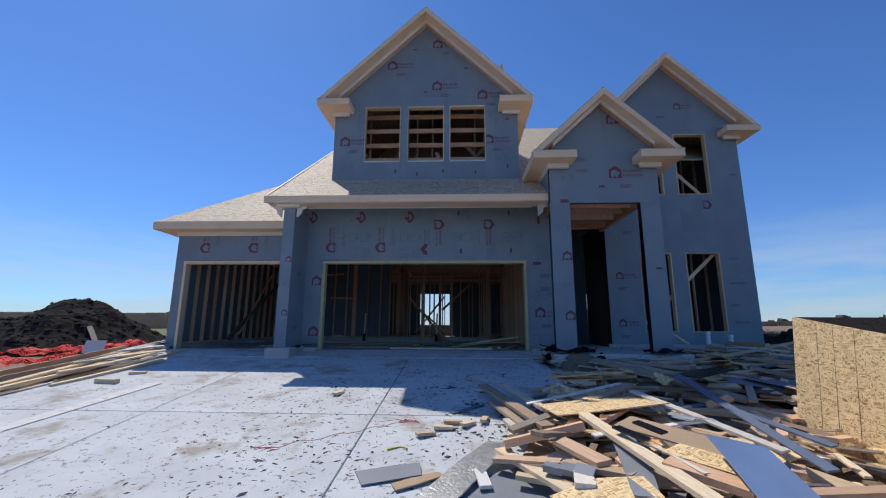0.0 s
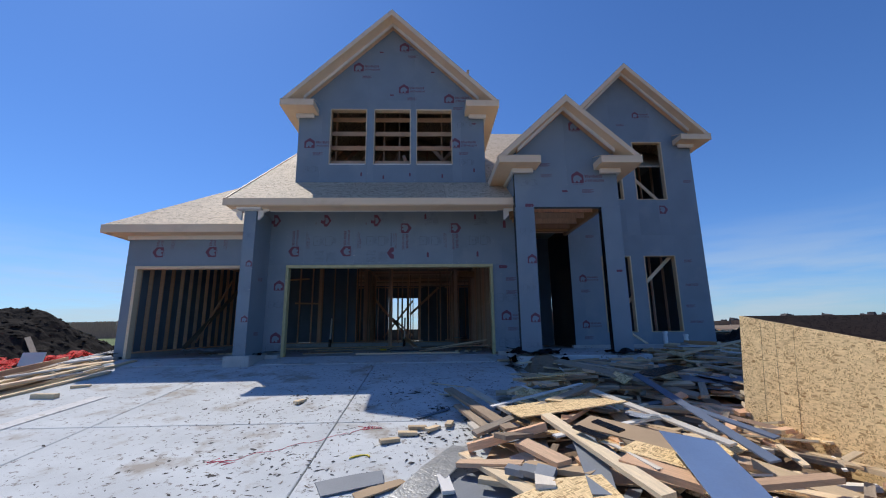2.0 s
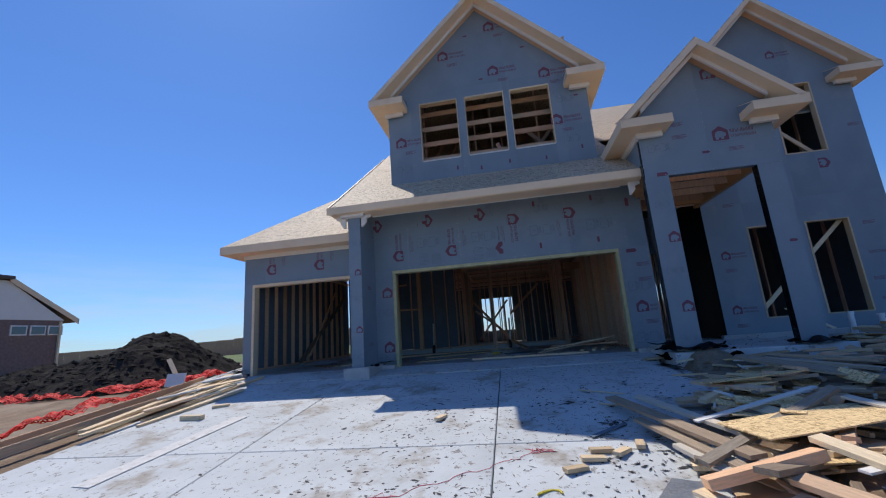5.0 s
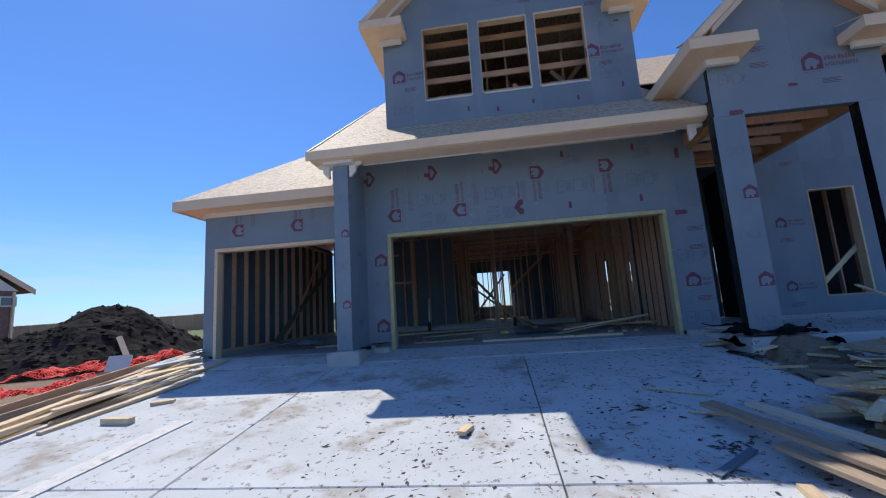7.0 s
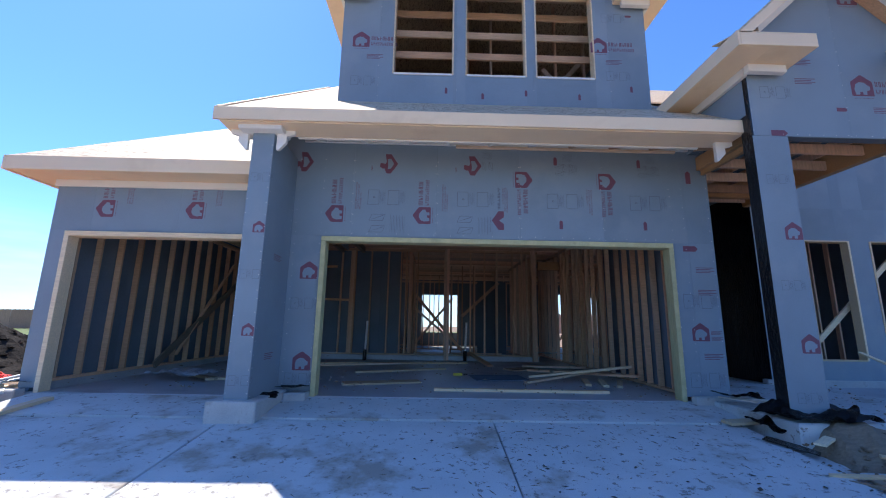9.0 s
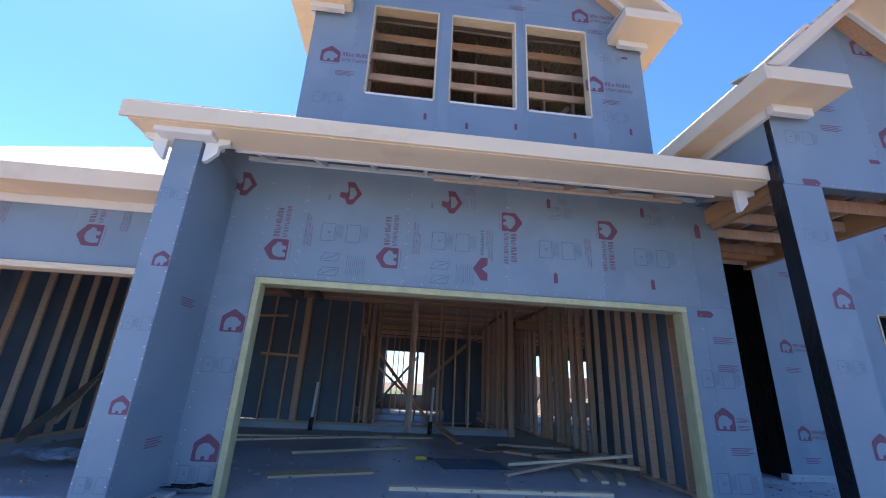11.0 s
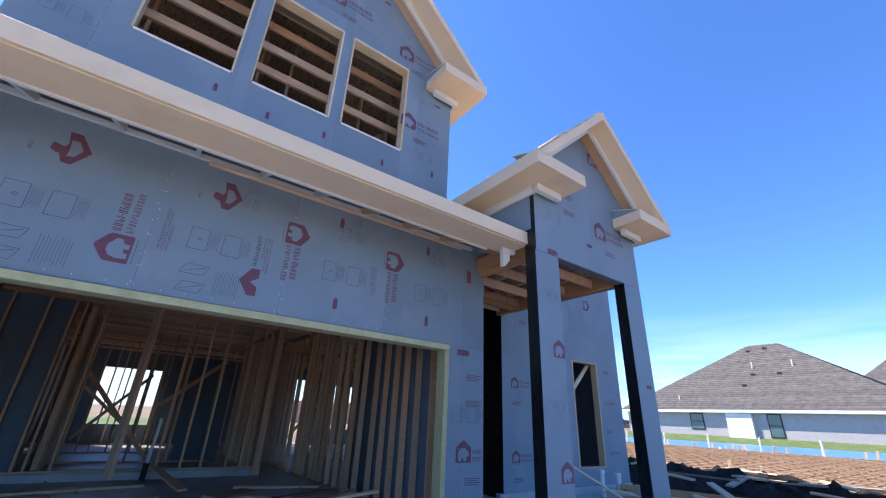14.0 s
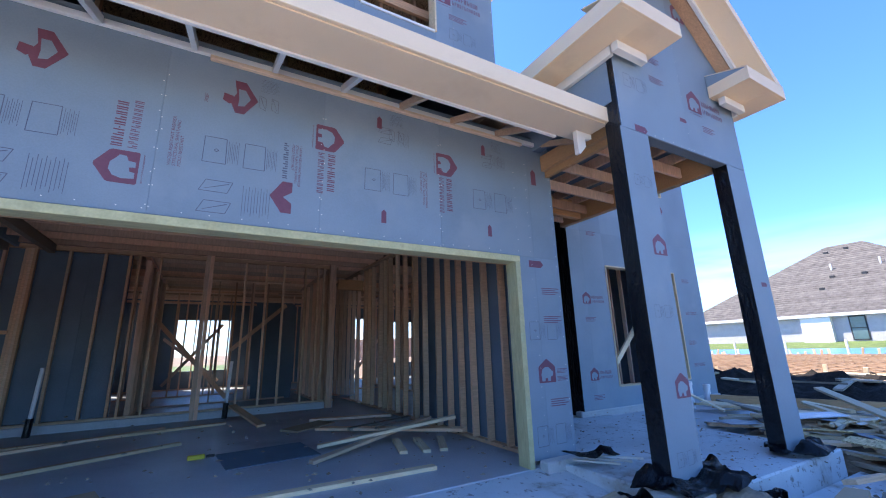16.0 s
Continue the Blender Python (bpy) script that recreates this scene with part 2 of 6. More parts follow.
M["far"] = material("far_trees", (0.085, 0.075, 0.07), 0.95, var=0.3, scale=0.2, fine=2, bump=0)
M["yellow"] = material("yellow_tool", (0.65, 0.5, 0.05), 0.5, var=0.1, bump=0)
cloud = bpy.data.materials.new("thin_cloud")
cloud.use_nodes = True
cn, cl = cloud.node_tree.nodes, cloud.node_tree.links.new
cn.remove(cn["Principled BSDF"])
cc, cm, cz = cn.new("ShaderNodeTexCoord"), cn.new("ShaderNodeMapping"), cn.new("ShaderNodeTexNoise")
cm.inputs["Scale"].default_value = (0.0011, 0.0011, 0.0075)
cz.inputs["Scale"].default_value, cz.inputs["Detail"].default_value, cz.inputs["Roughness"].default_value = 1.0, 7, 0.55
cl(cc.outputs["Object"], cm.inputs[0])
cl(cm.outputs[0], cz.inputs["Vector"])
csep, crise = cn.new("ShaderNodeSeparateXYZ"), cn.new("ShaderNodeValToRGB")
cl(cc.outputs["Generated"], csep.inputs[0])
for k, (at, v) in enumerate(((0.0, 0.72), (0.45, 0.46), (0.75, 0.18), (1.0, 0.0))):
    e = crise.color_ramp.elements[k] if k < 2 else crise.color_ramp.elements.new(at)
    e.position, e.color = at, (v, v, v, 1)
cl(csep.outputs["Z"], crise.inputs[0])
cramp = cn.new("ShaderNodeValToRGB")
cramp.color_ramp.elements[0].position, cramp.color_ramp.elements[1].position = 0.34, 0.62
cl(cz.outputs["Fac"], cramp.inputs[0])
cmul = cn.new("ShaderNodeMath")
cmul.operation = "MULTIPLY"
cl(cramp.outputs[0], cmul.inputs[0])
cl(crise.outputs[0], cmul.inputs[1])
cmix, cem, ctr = cn.new("ShaderNodeMixShader"), cn.new("ShaderNodeEmission"), cn.new("ShaderNodeBsdfTransparent")
cem.inputs[0].default_value, cem.inputs[1].default_value = (0.74, 0.87, 1.0, 1), 0.95
cl(cmul.outputs[0], cmix.inputs[0])
cl(ctr.outputs[0], cmix.inputs[1])
cl(cem.outputs[0], cmix.inputs[2])
cl(cmix.outputs[0], cn["Material Output"].inputs[0])
M["cloud"] = cloud
M["tan"] = material("tan_fibre_board", (0.47, 0.33, 0.20), 0.8, var=0.1, scale=3, fine=80, bump=0.1, per_object=0.1)


# ---- mesh helpers ----
def mesh_object(name, bm, mat):
    me = bpy.data.meshes.new(name)
    bm.normal_update()
    bm.to_mesh(me)
    bm.free()
    for one in (mat if isinstance(mat, (list, tuple)) else [mat]):
        me.materials.append(M[one])
    return new(name, me)


def part(name, bm, mat, parent, label=""):
    """One mesh under a thing or a part."""
    ob = mesh_object(name, bm, mat)
    ob.parent = parent
    return tagged(ob, label)


def thing(name, label, category, group="", kind="", at=(0, 0, 0), rz=0):
    ob = new(name)
    ob.empty_display_size = 0.1
    ob.matrix_world = pose(*at, 0, 0, rz)
    return tagged(ob, label, category, group, kind)


def hexa(bm, low, high, mat=0):
    """A solid between two loops of points of the same length."""
    a = [bm.verts.new(p) for p in low]
    b = [bm.verts.new(p) for p in high]
    n = len(a)
    faces = [bm.faces.new(a[::-1]), bm.faces.new(b)]
    faces += [bm.faces.new((a[i], a[(i + 1) % n], b[(i + 1) % n], b[i])) for i in range(n)]
    for f in faces:
        f.material_index = mat
    return faces


def box(bm, x0, x1, y0, y1, z0, z1, mat=0):
    return hexa(bm, [(x0, y0, z0), (x1, y0, z0), (x1, y1, z0), (x0, y1, z0)], [(x0, y0, z1), (x1, y0, z1), (x1, y1, z1), (x0, y1, z1)], mat)


def boxed(x0, x1, y0, y1, z0, z1, bevel=0.0):
    bm = bmesh.new()
    box(bm, x0, x1, y0, y1, z0, z1)
    if bevel:
        bmesh.ops.bevel(bm, geom=bm.edges[:], offset=bevel, segments=1, affect="EDGES")
    return bm


def beam(bm, p, q, wide, thick, normal=(0, 0, 1), mat=0):
    """A straight board from p to q; thick along the normal."""
    p, q, nrm = Vector(p), Vector(q), Vector(normal)
    d = (q - p).normalized()
    side = d.cross(nrm).normalized() * wide / 2
    nn = side.cross(d).normalized() * thick / 2
    hexa(bm, [p - side - nn, p + side - nn, p + side + nn, p - side + nn], [q - side - nn, q + side - nn, q + side + nn, q - side + nn], mat)


def beamed(p, q, wide, thick, normal=(0, 0, 1)):
    bm = bmesh.new()
    beam(bm, p, q, wide, thick, normal)
    return bm


def prism(pts, push):
    bm = bmesh.new()
    push = Vector(push)
    hexa(bm, pts, [Vector(p) + push for p in pts])
    bmesh.ops.recalc_face_normals(bm, faces=bm.faces[:])
    return bm


def tube(bm, p, q, r, sides=10, r2=None):
    p, q = Vector(p), Vector(q)
    d = (q - p).normalized()
    a = d.orthogonal().normalized()
    b = d.cross(a)
    ring = [(math.cos(2 * math.pi * i / sides), math.sin(2 * math.pi * i / sides)) for i in range(sides)]
    r2 = r if r2 is None else r2
    hexa(bm, [p + (a * c + b * s) * r for c, s in ring], [q + (a * c + b * s) * r2 for c, s in ring])


# ---- levels and plan ----
SLOPE = 0.1217
PLAN_SLOPE = 0.0795


def drive_z(y):
    return 0.26 + SLOPE * (y - 5.44)


def plan_z(y):
    """The height of the level plan on which the loose things are laid out before they are set on the drive."""
    return 0.376 + PLAN_SLOPE * (y - 5.24)


# the plan of loose things, turned to the drive's line and tipped to its slope
HINGE = Vector((-1.1, 9.3, plan_z(9.3)))
SITE = Matrix.Translation((HINGE.x, HINGE.y, drive_z(9.3))) @ Matrix.Rotation(math.atan(SLOPE) - math.atan(PLAN_SLOPE), 4, "X") @ Matrix.Rotation(-0.035, 4, "Z") @ Matrix.Translation(-HINGE)
FAR_TURN = Matrix.Translation((-1.1, 9.3, 0)) @ Matrix.Rotation(-0.033, 4, "Z") @ Matrix.Translation((1.1, -9.3, 0))


def settle(before, turn):
    """Sets all top-level things made since then into the place by one rigid turn."""
    bpy.context.view_layer.update()
    for ob in bpy.data.objects:
        if ob.name not in before and ob.parent is None:
            ob.matrix_world = turn @ ob.matrix_world


def land_z(x, y, lie=drive_z):
    """The lie of the land: up to the house, level behind it, rising to the far lots."""
    yy = min(max(y, -12.0), 9.3)
    z = lie(yy) - 0.09
    if y > 9.3:
        z += 0.004 * (min(y, 60) - 9.3)
    if x > 9:
        z += 0.022 * (min(x, 60) - 9) * min(1, max(0, (y + 10) / 16))
    if x < -9:
        z -= 0.012 * min(-x - 9, 30) * min(1, max(0, (y + 5) / 14))
    return z


def plan_land(x, y):
    return land_z(x, y, plan_z)


FLOOR = 0.84
GY, DY, PY, RY = 9.85, 9.90, 8.61, 11.40
RIGHT, LEFT = 2.165, -7.30

# ---- ground ----
bm = bmesh.new()
xs = [-2500, -900, -300, -120, -60] + [-45 + 1.5 * i for i in range(61)] + [60, 120, 300, 900, 2500]
ys = [-2500, -900, -300, -100, -40] + [-15 + 1.5 * i for i in range(51)] + [80, 140, 300, 900, 2500]
grid = [[bm.verts.new((x, y, land_z(x, y) + (0.05 * noise.noise((x * 0.7, y * 0.7, 0)) if abs(x) < 46 and -16 < y < 62 else 0) - (0.03 if -7 < x < 2.2 and y < 9.6 else 0))) for y in ys] for x in xs]
for i in range(len(xs) - 1):
    for j in range(len(ys) - 1):
        bm.faces.new((grid[i][j], grid[i + 1][j], grid[i + 1][j + 1], grid[i][j + 1]))
for f in bm.faces:
    f.smooth = True
tagged(mesh_object("ground", bm, "earth"), "bare brown building-site earth with stones", "ground", kind="structure")


# ---- driveway: cast bays with open joints ----
drive = tagged(thing("driveway", "pale broom-finished concrete driveway with tooled joints and mud spots", "driveway", kind="structure"))
us, vs = [-6.98, -4.18, -1.183, 1.66], [-7.2, -3.0, 1.2, 5.437, 9.0]
for i in range(3):
    for j in range(4):
        g = 0.006
        cs = [(us[i] + g, vs[j] + g), (us[i + 1] - g, vs[j] + g), (us[i + 1] - g, vs[j + 1] - g), (us[i] + g, vs[j + 1] - g)]
        bm = bmesh.new()
        hexa(bm, [(x, y, drive_z(y) - 0.12) for x, y in cs], [(x, y, drive_z(y)) for x, y in cs])
        bmesh.ops.bevel(bm, geom=[e for e in bm.edges if all(v.co.z > drive_z(v.co.y) - 0.01 for v in e.verts)], offset=0.008, segments=1, affect="EDGES")
        part("concrete_bay", bm, "concrete", drive)
bm = bmesh.new()
hexa(bm, [(-7.05, 9.022, 0.55), (1.70, 9.022, 0.55), (2.1, 9.79, 0.55), (-7.05, 9.79, 0.55)], [(-7.05, 9.022, 0.708), (1.70, 9.022, 0.708), (2.1, 9.79, 0.803), (-7.05, 9.79, 0.803)])
part("concrete_bay", bm, "concrete", drive, "sloped concrete apron before the garage")
walk_slab = bmesh.new()
cs = [(1.70, 7.05), (5.3, 7.05), (5.3, 8.40), (1.70, 8.40)]
hexa(walk_slab, [(x, y, drive_z(y) - 0.16) for x, y in cs], [(x, y, drive_z(y) - 0.035) for x, y in cs])
part("concrete_bay", walk_slab, "concrete", drive, "littered concrete walk before the porch")


# ---- garage floor and footings ----
tagged(mesh_object("floor", boxed(LEFT + 0.02, 7.97, 9.80, 24.6, 0.5, FLOOR - 0.03, 0.01), "floor"), "grey trowelled concrete slab of the garage and house", "floor", kind="structure")
porch = tagged(mesh_object("porch_slab", boxed(1.80, 4.55, 8.41, 12.9, 0.45, 0.845, 0.015), "concrete"), "raised concrete porch slab with dusty top", "slab", kind="structure")


def footing(x0, x1, y0, y1, z1):
    ob = mesh_object("footing", boxed(x0, x1, y0, y1, 0.45, z1, 0.015), "footing")
    return tagged(ob, "rough white concrete footing under the wall", "footing", kind="structure")


footing(-4.33, -3.78, 8.84, 9.79, 0.90)
footing(-3.775, -3.49, 9.62, 9.90, 0.87)
footing(1.58, 2.10, 9.66, 9.795, 0.885)
footing(-7.42, -7.12, 9.62, 9.79, 0.86)
footing(3.95, 8.10, 11.38, 11.52, 0.93)


# ---- walls sheathed in boards ----
def cut(rects, hole):
    """Rectangles (u0, v0, u1, v1) less one hole."""
    out = []
    a0, b0, a1, b1 = hole
    for u0, v0, u1, v1 in rects:
        if a0 >= u1 or a1 <= u0 or b0 >= v1 or b1 <= v0:
            out.append((u0, v0, u1, v1))
            continue
        if u0 < a0:
            out.append((u0, v0, a0, v1))
        if a1 < u1:
            out.append((a1, v0, u1, v1))
        m0, m1 = max(u0, a0), min(u1, a1)
        if v0 < b0:
            out.append((m0, v0, m1, b0))
        if b1 < v1:
            out.append((m0, b1, m1, v1))
    return out


def clip(poly, a, b, c):
    """The part of a polygon where a*u + b*v <= c."""
    out = []
    for i in range(len(poly)):
        p, q = poly[i], poly[(i + 1) % len(poly)]
        dp, dq = a * p[0] + b * p[1] - c, a * q[0] + b * q[1] - c
        if dp <= 0:
            out.append(p)
        if dp * dq < 0:
            s = dp / (dp - dq)
            out.append((p[0] + s * (q[0] - p[0]), p[1] + s * (q[1] - p[1])))
    return out


def board_wall(name, label, origin, along, u1, v0, v1, holes=(), gable=None, width=1.22, start=0.0, courses=(), mat="board", thick=0.016, core=True):
    """A framed wall from origin along a direction; boards of one width on its outer face, with holes cut and an optional gable (apex u, apex v, slope)."""
    along = Vector(along)
    outward = along.cross(Vector((0, 0, 1)))
    origin = Vector(origin)
    wall = thing(name, label, "wall", kind="structure")
    cols, u = [], start - width if start > 0 else start
    while u < u1:
        cols.append((max(u, 0), min(u + width, u1)))
        u += width
    rows = [v0, *courses, v1]

    def solid(poly, d0, d1):
        lo = [origin + along * a + Vector((0, 0, b)) + outward * d0 for a, b in poly]
        return prism(lo, outward * (d1 - d0))

    def gabled(r):
        poly = [(r[0], r[1]), (r[2], r[1]), (r[2], r[3]), (r[0], r[3])]
        if gable:
            au, av, s = gable
            poly = clip(poly, s, 1, av + s * au)
            poly = clip(poly, -s, 1, av - s * au) if len(poly) > 2 else poly
        return poly

    for a, b in cols:
        if b - a < 0.02:
            continue
        for k in range(len(rows) - 1):
            rects = [(a + 0.0008, rows[k] + 0.0008, b - 0.0008, rows[k + 1] - 0.0008)]
            for hole in holes:
                rects = cut(rects, hole)
            for r in rects:
                poly = gabled(r)
                if len(poly) > 2 and r[2] - r[0] > 0.01 and r[3] - r[1] > 0.01:
                    part("sheathing_board", solid(poly, -thick, 0), mat, wall)
    if core:
        rects = [(0.01, v0, u1 - 0.01, v1)]
        for hole in holes:
            rects = cut(rects, hole)
        for r in rects:
            poly = gabled(r)
            if len(poly) > 2:
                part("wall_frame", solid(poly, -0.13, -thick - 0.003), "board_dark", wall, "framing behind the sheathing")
    return wall


# garage front
DOOR = (-3.475, 1.53, 2.955)
SDOOR = (-7.045, -4.30, 2.955)
garage_wall = board_wall("wall_garage_front", "blue-grey printed sheathing wall over the garage doors", (LEFT, GY, 0), (1, 0, 0), RIGHT - LEFT, 0.86, 4.52, [(DOOR[0] - LEFT, 0, DOOR[1] - LEFT, DOOR[2]), (SDOOR[0] - LEFT, 0, SDOOR[1] - LEFT, SDOOR[2]), (-1, 3.72, -4.2 - LEFT, 9)], start=0.55, courses=[2.98])
for x0, x1, top, nm in ((DOOR[0], DOOR[1], DOOR[2], "door_1"), (SDOOR[0], SDOOR[1], SDOOR[2], "door_2")):
    fr = thing(nm, "open garage doorway lined with yellow treated boards", "doorway", kind="structure")
    mt = "treated" if nm == "door_1" else "pale"
    bot = 0.745
    part("jamb", boxed(x0 - 0.012, x0 + 0.055, GY - 0.045, GY + 0.13, bot, top - 0.06, 0.004), mt, fr)
    part("jamb", boxed(x1 - 0.055, x1 + 0.012, GY - 0.045, GY + 0.13, bot, top - 0.06, 0.004), mt, fr)
    part("head", boxed(x0 - 0.012, x1 + 0.012, GY - 0.045, GY + 0.13, top - 0.058, top + 0.012, 0.004), mt, fr)
    part("header", boxed(x0, x1, GY + 0.132, GY + 0.20, top - 0.05, top + 0.3, 0.004), "beam", fr)
# garage left side and pilaster
board_wall("wall_garage_left", "blue-grey sheathed side wall of the garage", (LEFT, 16.0, 0), (0, -1, 0), 6.14, 0.7, 3.75, mat="board")
pil = thing("pilaster", "square blue-grey sheathed pilaster between the garage doors", "pilaster", kind="structure")
PX0, PX1, PYF = -4.19, -3.925, 8.96
part("front_face", boxed(PX0, PX1, PYF, PYF + 0.016, 0.87, 4.12, 0.002), "board", pil)
part("side_face", boxed(PX1 - 0.016, PX1, PYF + 0.017, GY - 0.002, 0.87, 4.12), "board", pil)
part("side_face", boxed(PX0, PX0 + 0.016, PYF + 0.017, GY - 0.002, 0.87, 4.12), "board", pil)
part("post_core", boxed(PX0 + 0.03, PX1 - 0.03, PYF + 0.03, GY - 0.003, 0.86, 4.12), "board_dark", pil)
part("cap", boxed(PX0 - 0.14, PX1 + 0.13, PYF - 0.13, PYF + 0.2, 4.085, 4.15, 0.01), "white", pil, "white painted cap moulding")

# dormer
DL, DR = -3.425, 1.455
DC = (DL + DR) / 2
DWIN = [(-2.605, -1.653), (-1.458, -0.496), (-0.342, 0.60)]
dormer_wall = board_wall("wall_dormer_front", "blue-grey printed sheathing on the gabled dormer", (DL, DY, 0), (1, 0, 0), DR - DL, 4.9, 9.9, [(a - DL, 5.615, b - DL, 7.18) for a, b in DWIN], gable=(DC - DL, 9.67, 0.965), start=0.6, courses=[7.45])
board_wall("wall_dormer_left", "blue-grey sheathed cheek of the dormer", (DL, 14.0, 0), (0, -1, 0), 4.10, 5.0, 7.15)
board_wall("wall_dormer_right", "blue-grey sheathed cheek of the dormer", (DR, DY, 0), (0, 1, 0), 4.10, 5.0, 7.15)
for k, (a, b) in enumerate(DWIN):
    w = thing("window_%d" % (k + 1), "open unglazed window opening with raw wooden lining", "window opening", kind="structure")
    part("window_frame", boxed(a - 0.004, a + 0.018, DY - 0.012, DY + 0.14, 5.62, 7.176), "pale", w)
    part("window_frame", boxed(b - 0.018, b + 0.004, DY - 0.012, DY + 0.14, 5.62, 7.176), "pale", w)
    part("window_frame", boxed(a + 0.019, b - 0.019, DY - 0.012, DY + 0.14, 7.145, 7.184), "pale", w)
    part("window_sill", boxed(a + 0.019, b - 0.019, DY - 0.014, DY + 0.14, 5.60, 5.63), "white", w)

# portico
PL, PR = 1.90, 4.27
portico_wall = board_wall("wall_portico_front", "blue-grey printed sheathing on the gabled porch front", (PL, PY, 0), (1, 0, 0), PR - PL, 4.05, 6.7, gable=((PR - PL) / 2, 6.40, 0.937), start=0.0, courses=[])
board_wall("wall_portico_left", "blue-grey sheathed side of the porch gable", (PL, 11.6, 0), (0, -1, 0), 2.97, 4.35, 5.15)
board_wall("wall_portico_right", "blue-grey sheathed side of the porch gable", (PR, PY, 0), (0, 1, 0), 2.78, 4.35, 5.15)
for k, (x0, x1) in enumerate(((PL, 2.33), (3.85, PR))):
    col = thing("porch_column", "square porch column with blue-grey sheathed front and black membrane side", "column", "porch columns", "structure")
    part("front_face", boxed(x0, x1, PY, PY + 0.016, 0.85, 4.048, 0.002), "board", col)
    part("side_face", boxed(x0 - 0.004, x0 + 0.012, PY + 0.005, PY + 0.165, 0.85, 4.34, 0.002), "felt", col, "wrinkled black membrane")
    part("side_face", boxed(x1 - 0.014, x1 + 0.002, PY + 0.017, PY + 0.165, 0.85, 4.34, 0.002), "felt", col, "wrinkled black membrane")
    part("back_face", boxed(x0 + 0.013, x1 - 0.015, PY + 0.149, PY + 0.163, 0.85, 4.34), "board_dark", col)
    part("post_core", boxed(x0 + 0.02, x1 - 0.02, PY + 0.02, PY + 0.145, 0.85, 4.34), "board_dark", col)
# corner strip of black membrane up the porch gable
part("corner_strip", boxed(PL - 0.006, PL + 0.012, PY - 0.004, PY + 0.05, 4.05, 4.9), "felt", portico_wall, "black corner tape")

# porch ceiling framing
pf = thing("porch_framing", "bare timber beams and joists of the porch ceiling", "framing", kind="structure")
part("beam", boxed(2.34, 3.84, PY + 0.02, PY + 0.10, 4.055, 4.28, 0.004), "beam", pf)
part("beam", boxed(3.88, 3.99, PY + 0.19, RY - 0.02, 4.04, 4.36, 0.004), "beam", pf)
part("beam", boxed(2.02, 2.08, PY + 0.19, GY - 0.004, 4.10, 4.30, 0.004), "beam", pf, "sawn timber beam beside the eave")
part("beam", boxed(2.085, 2.14, PY + 0.19, GY + 0.3, 4.03, 4.30, 0.004), "beam", pf)
part("beam", boxed(2.15, 4.0, 10.9, 11.0, 4.06, 4.36, 0.004), "beam", pf)
for i in range(5):
    y = PY + 0.55 + 0.53 * i
    part("joist", boxed(2.145, 3.875, y, y + 0.04, 4.10, 4.24, 0.003), "lumber_in", pf)
for i in range(4):
    x = 2.45 + 0.42 * i
    part("blocking", boxed(x, x + 0.04, PY + 0.12, 11.2, 4.27, 4.41, 0.003), "lumber_in", pf)
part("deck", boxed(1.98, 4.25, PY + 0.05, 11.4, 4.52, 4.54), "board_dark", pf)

# entry recess: garage side wall in black membrane, and the house door gap
board_wall("wall_entry_left", "entry side wall covered with black membrane", (RIGHT, GY, 0), (0, 1, 0), 3.55, 0.85, 4.4, mat="felt")
board_wall("wall_entry_right", "entry return wall covered with black membrane", (4.04, 13.4, 0), (0, -1, 0), 2.0, 0.85, 4.4, mat="felt")
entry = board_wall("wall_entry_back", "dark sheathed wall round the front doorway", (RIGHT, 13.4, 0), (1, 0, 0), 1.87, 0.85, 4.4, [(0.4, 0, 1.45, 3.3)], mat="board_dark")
stud = thing("doorway_post", "pale timber post beside the front doorway", "post", kind="structure")
part("post", boxed(2.50, 2.56, 13.25, 13.38, 0.87, 3.3, 0.003), "pale", stud)

# right block
RL, RR = 4.04, 8.04
RC = 6.04
LW = [(4.965, 5.83), (6.22, 7.15)]
holes = [(a - RL, 1.265, b - RL, 3.43) for a, b in LW] + [(a - RL, 5.15, b - RL, 7.0) for a, b in LW]
right_wall = board_wall("wall_right_front", "blue-grey printed sheathing on the two-storey front", (RL, RY, 0), (1, 0, 0), RR - RL, 0.92, 9.4, holes, gable=(RC - RL, 9.28, 0.99), start=0.35, courses=[4.05, 7.03])
board_wall("wall_right_side", "blue-grey sheathed side wall of the house", (RR, RY, 0), (0, 1, 0), 13.1, 0.8, 6.95, [(9.0, 1.0, 11.5, 3.4)], courses=[4.05])
k = 4
for a, b in LW:
    for z0, z1 in ((1.265, 3.43), (5.15, 7.0)):
        w = thing("window_%d" % k, "open unglazed window opening with raw wooden lining", "window opening", kind="structure")
        k += 1
        part("window_frame", boxed(a - 0.004, a + 0.03, RY - 0.010, RY + 0.14, z0, z1), "pale", w)
        part("window_frame", boxed(b - 0.03, b + 0.004, RY - 0.010, RY + 0.14, z0, z1), "pale", w)
        part("window_frame", boxed(a + 0.031, b - 0.031, RY - 0.010, RY + 0.14, z1 - 0.02, z1 + 0.006), "pale", w)
        part("window_sill", boxed(a + 0.031, b - 0.031, RY - 0.012, RY + 0.14, z0 - 0.012, z0 + 0.014), "pale", w)
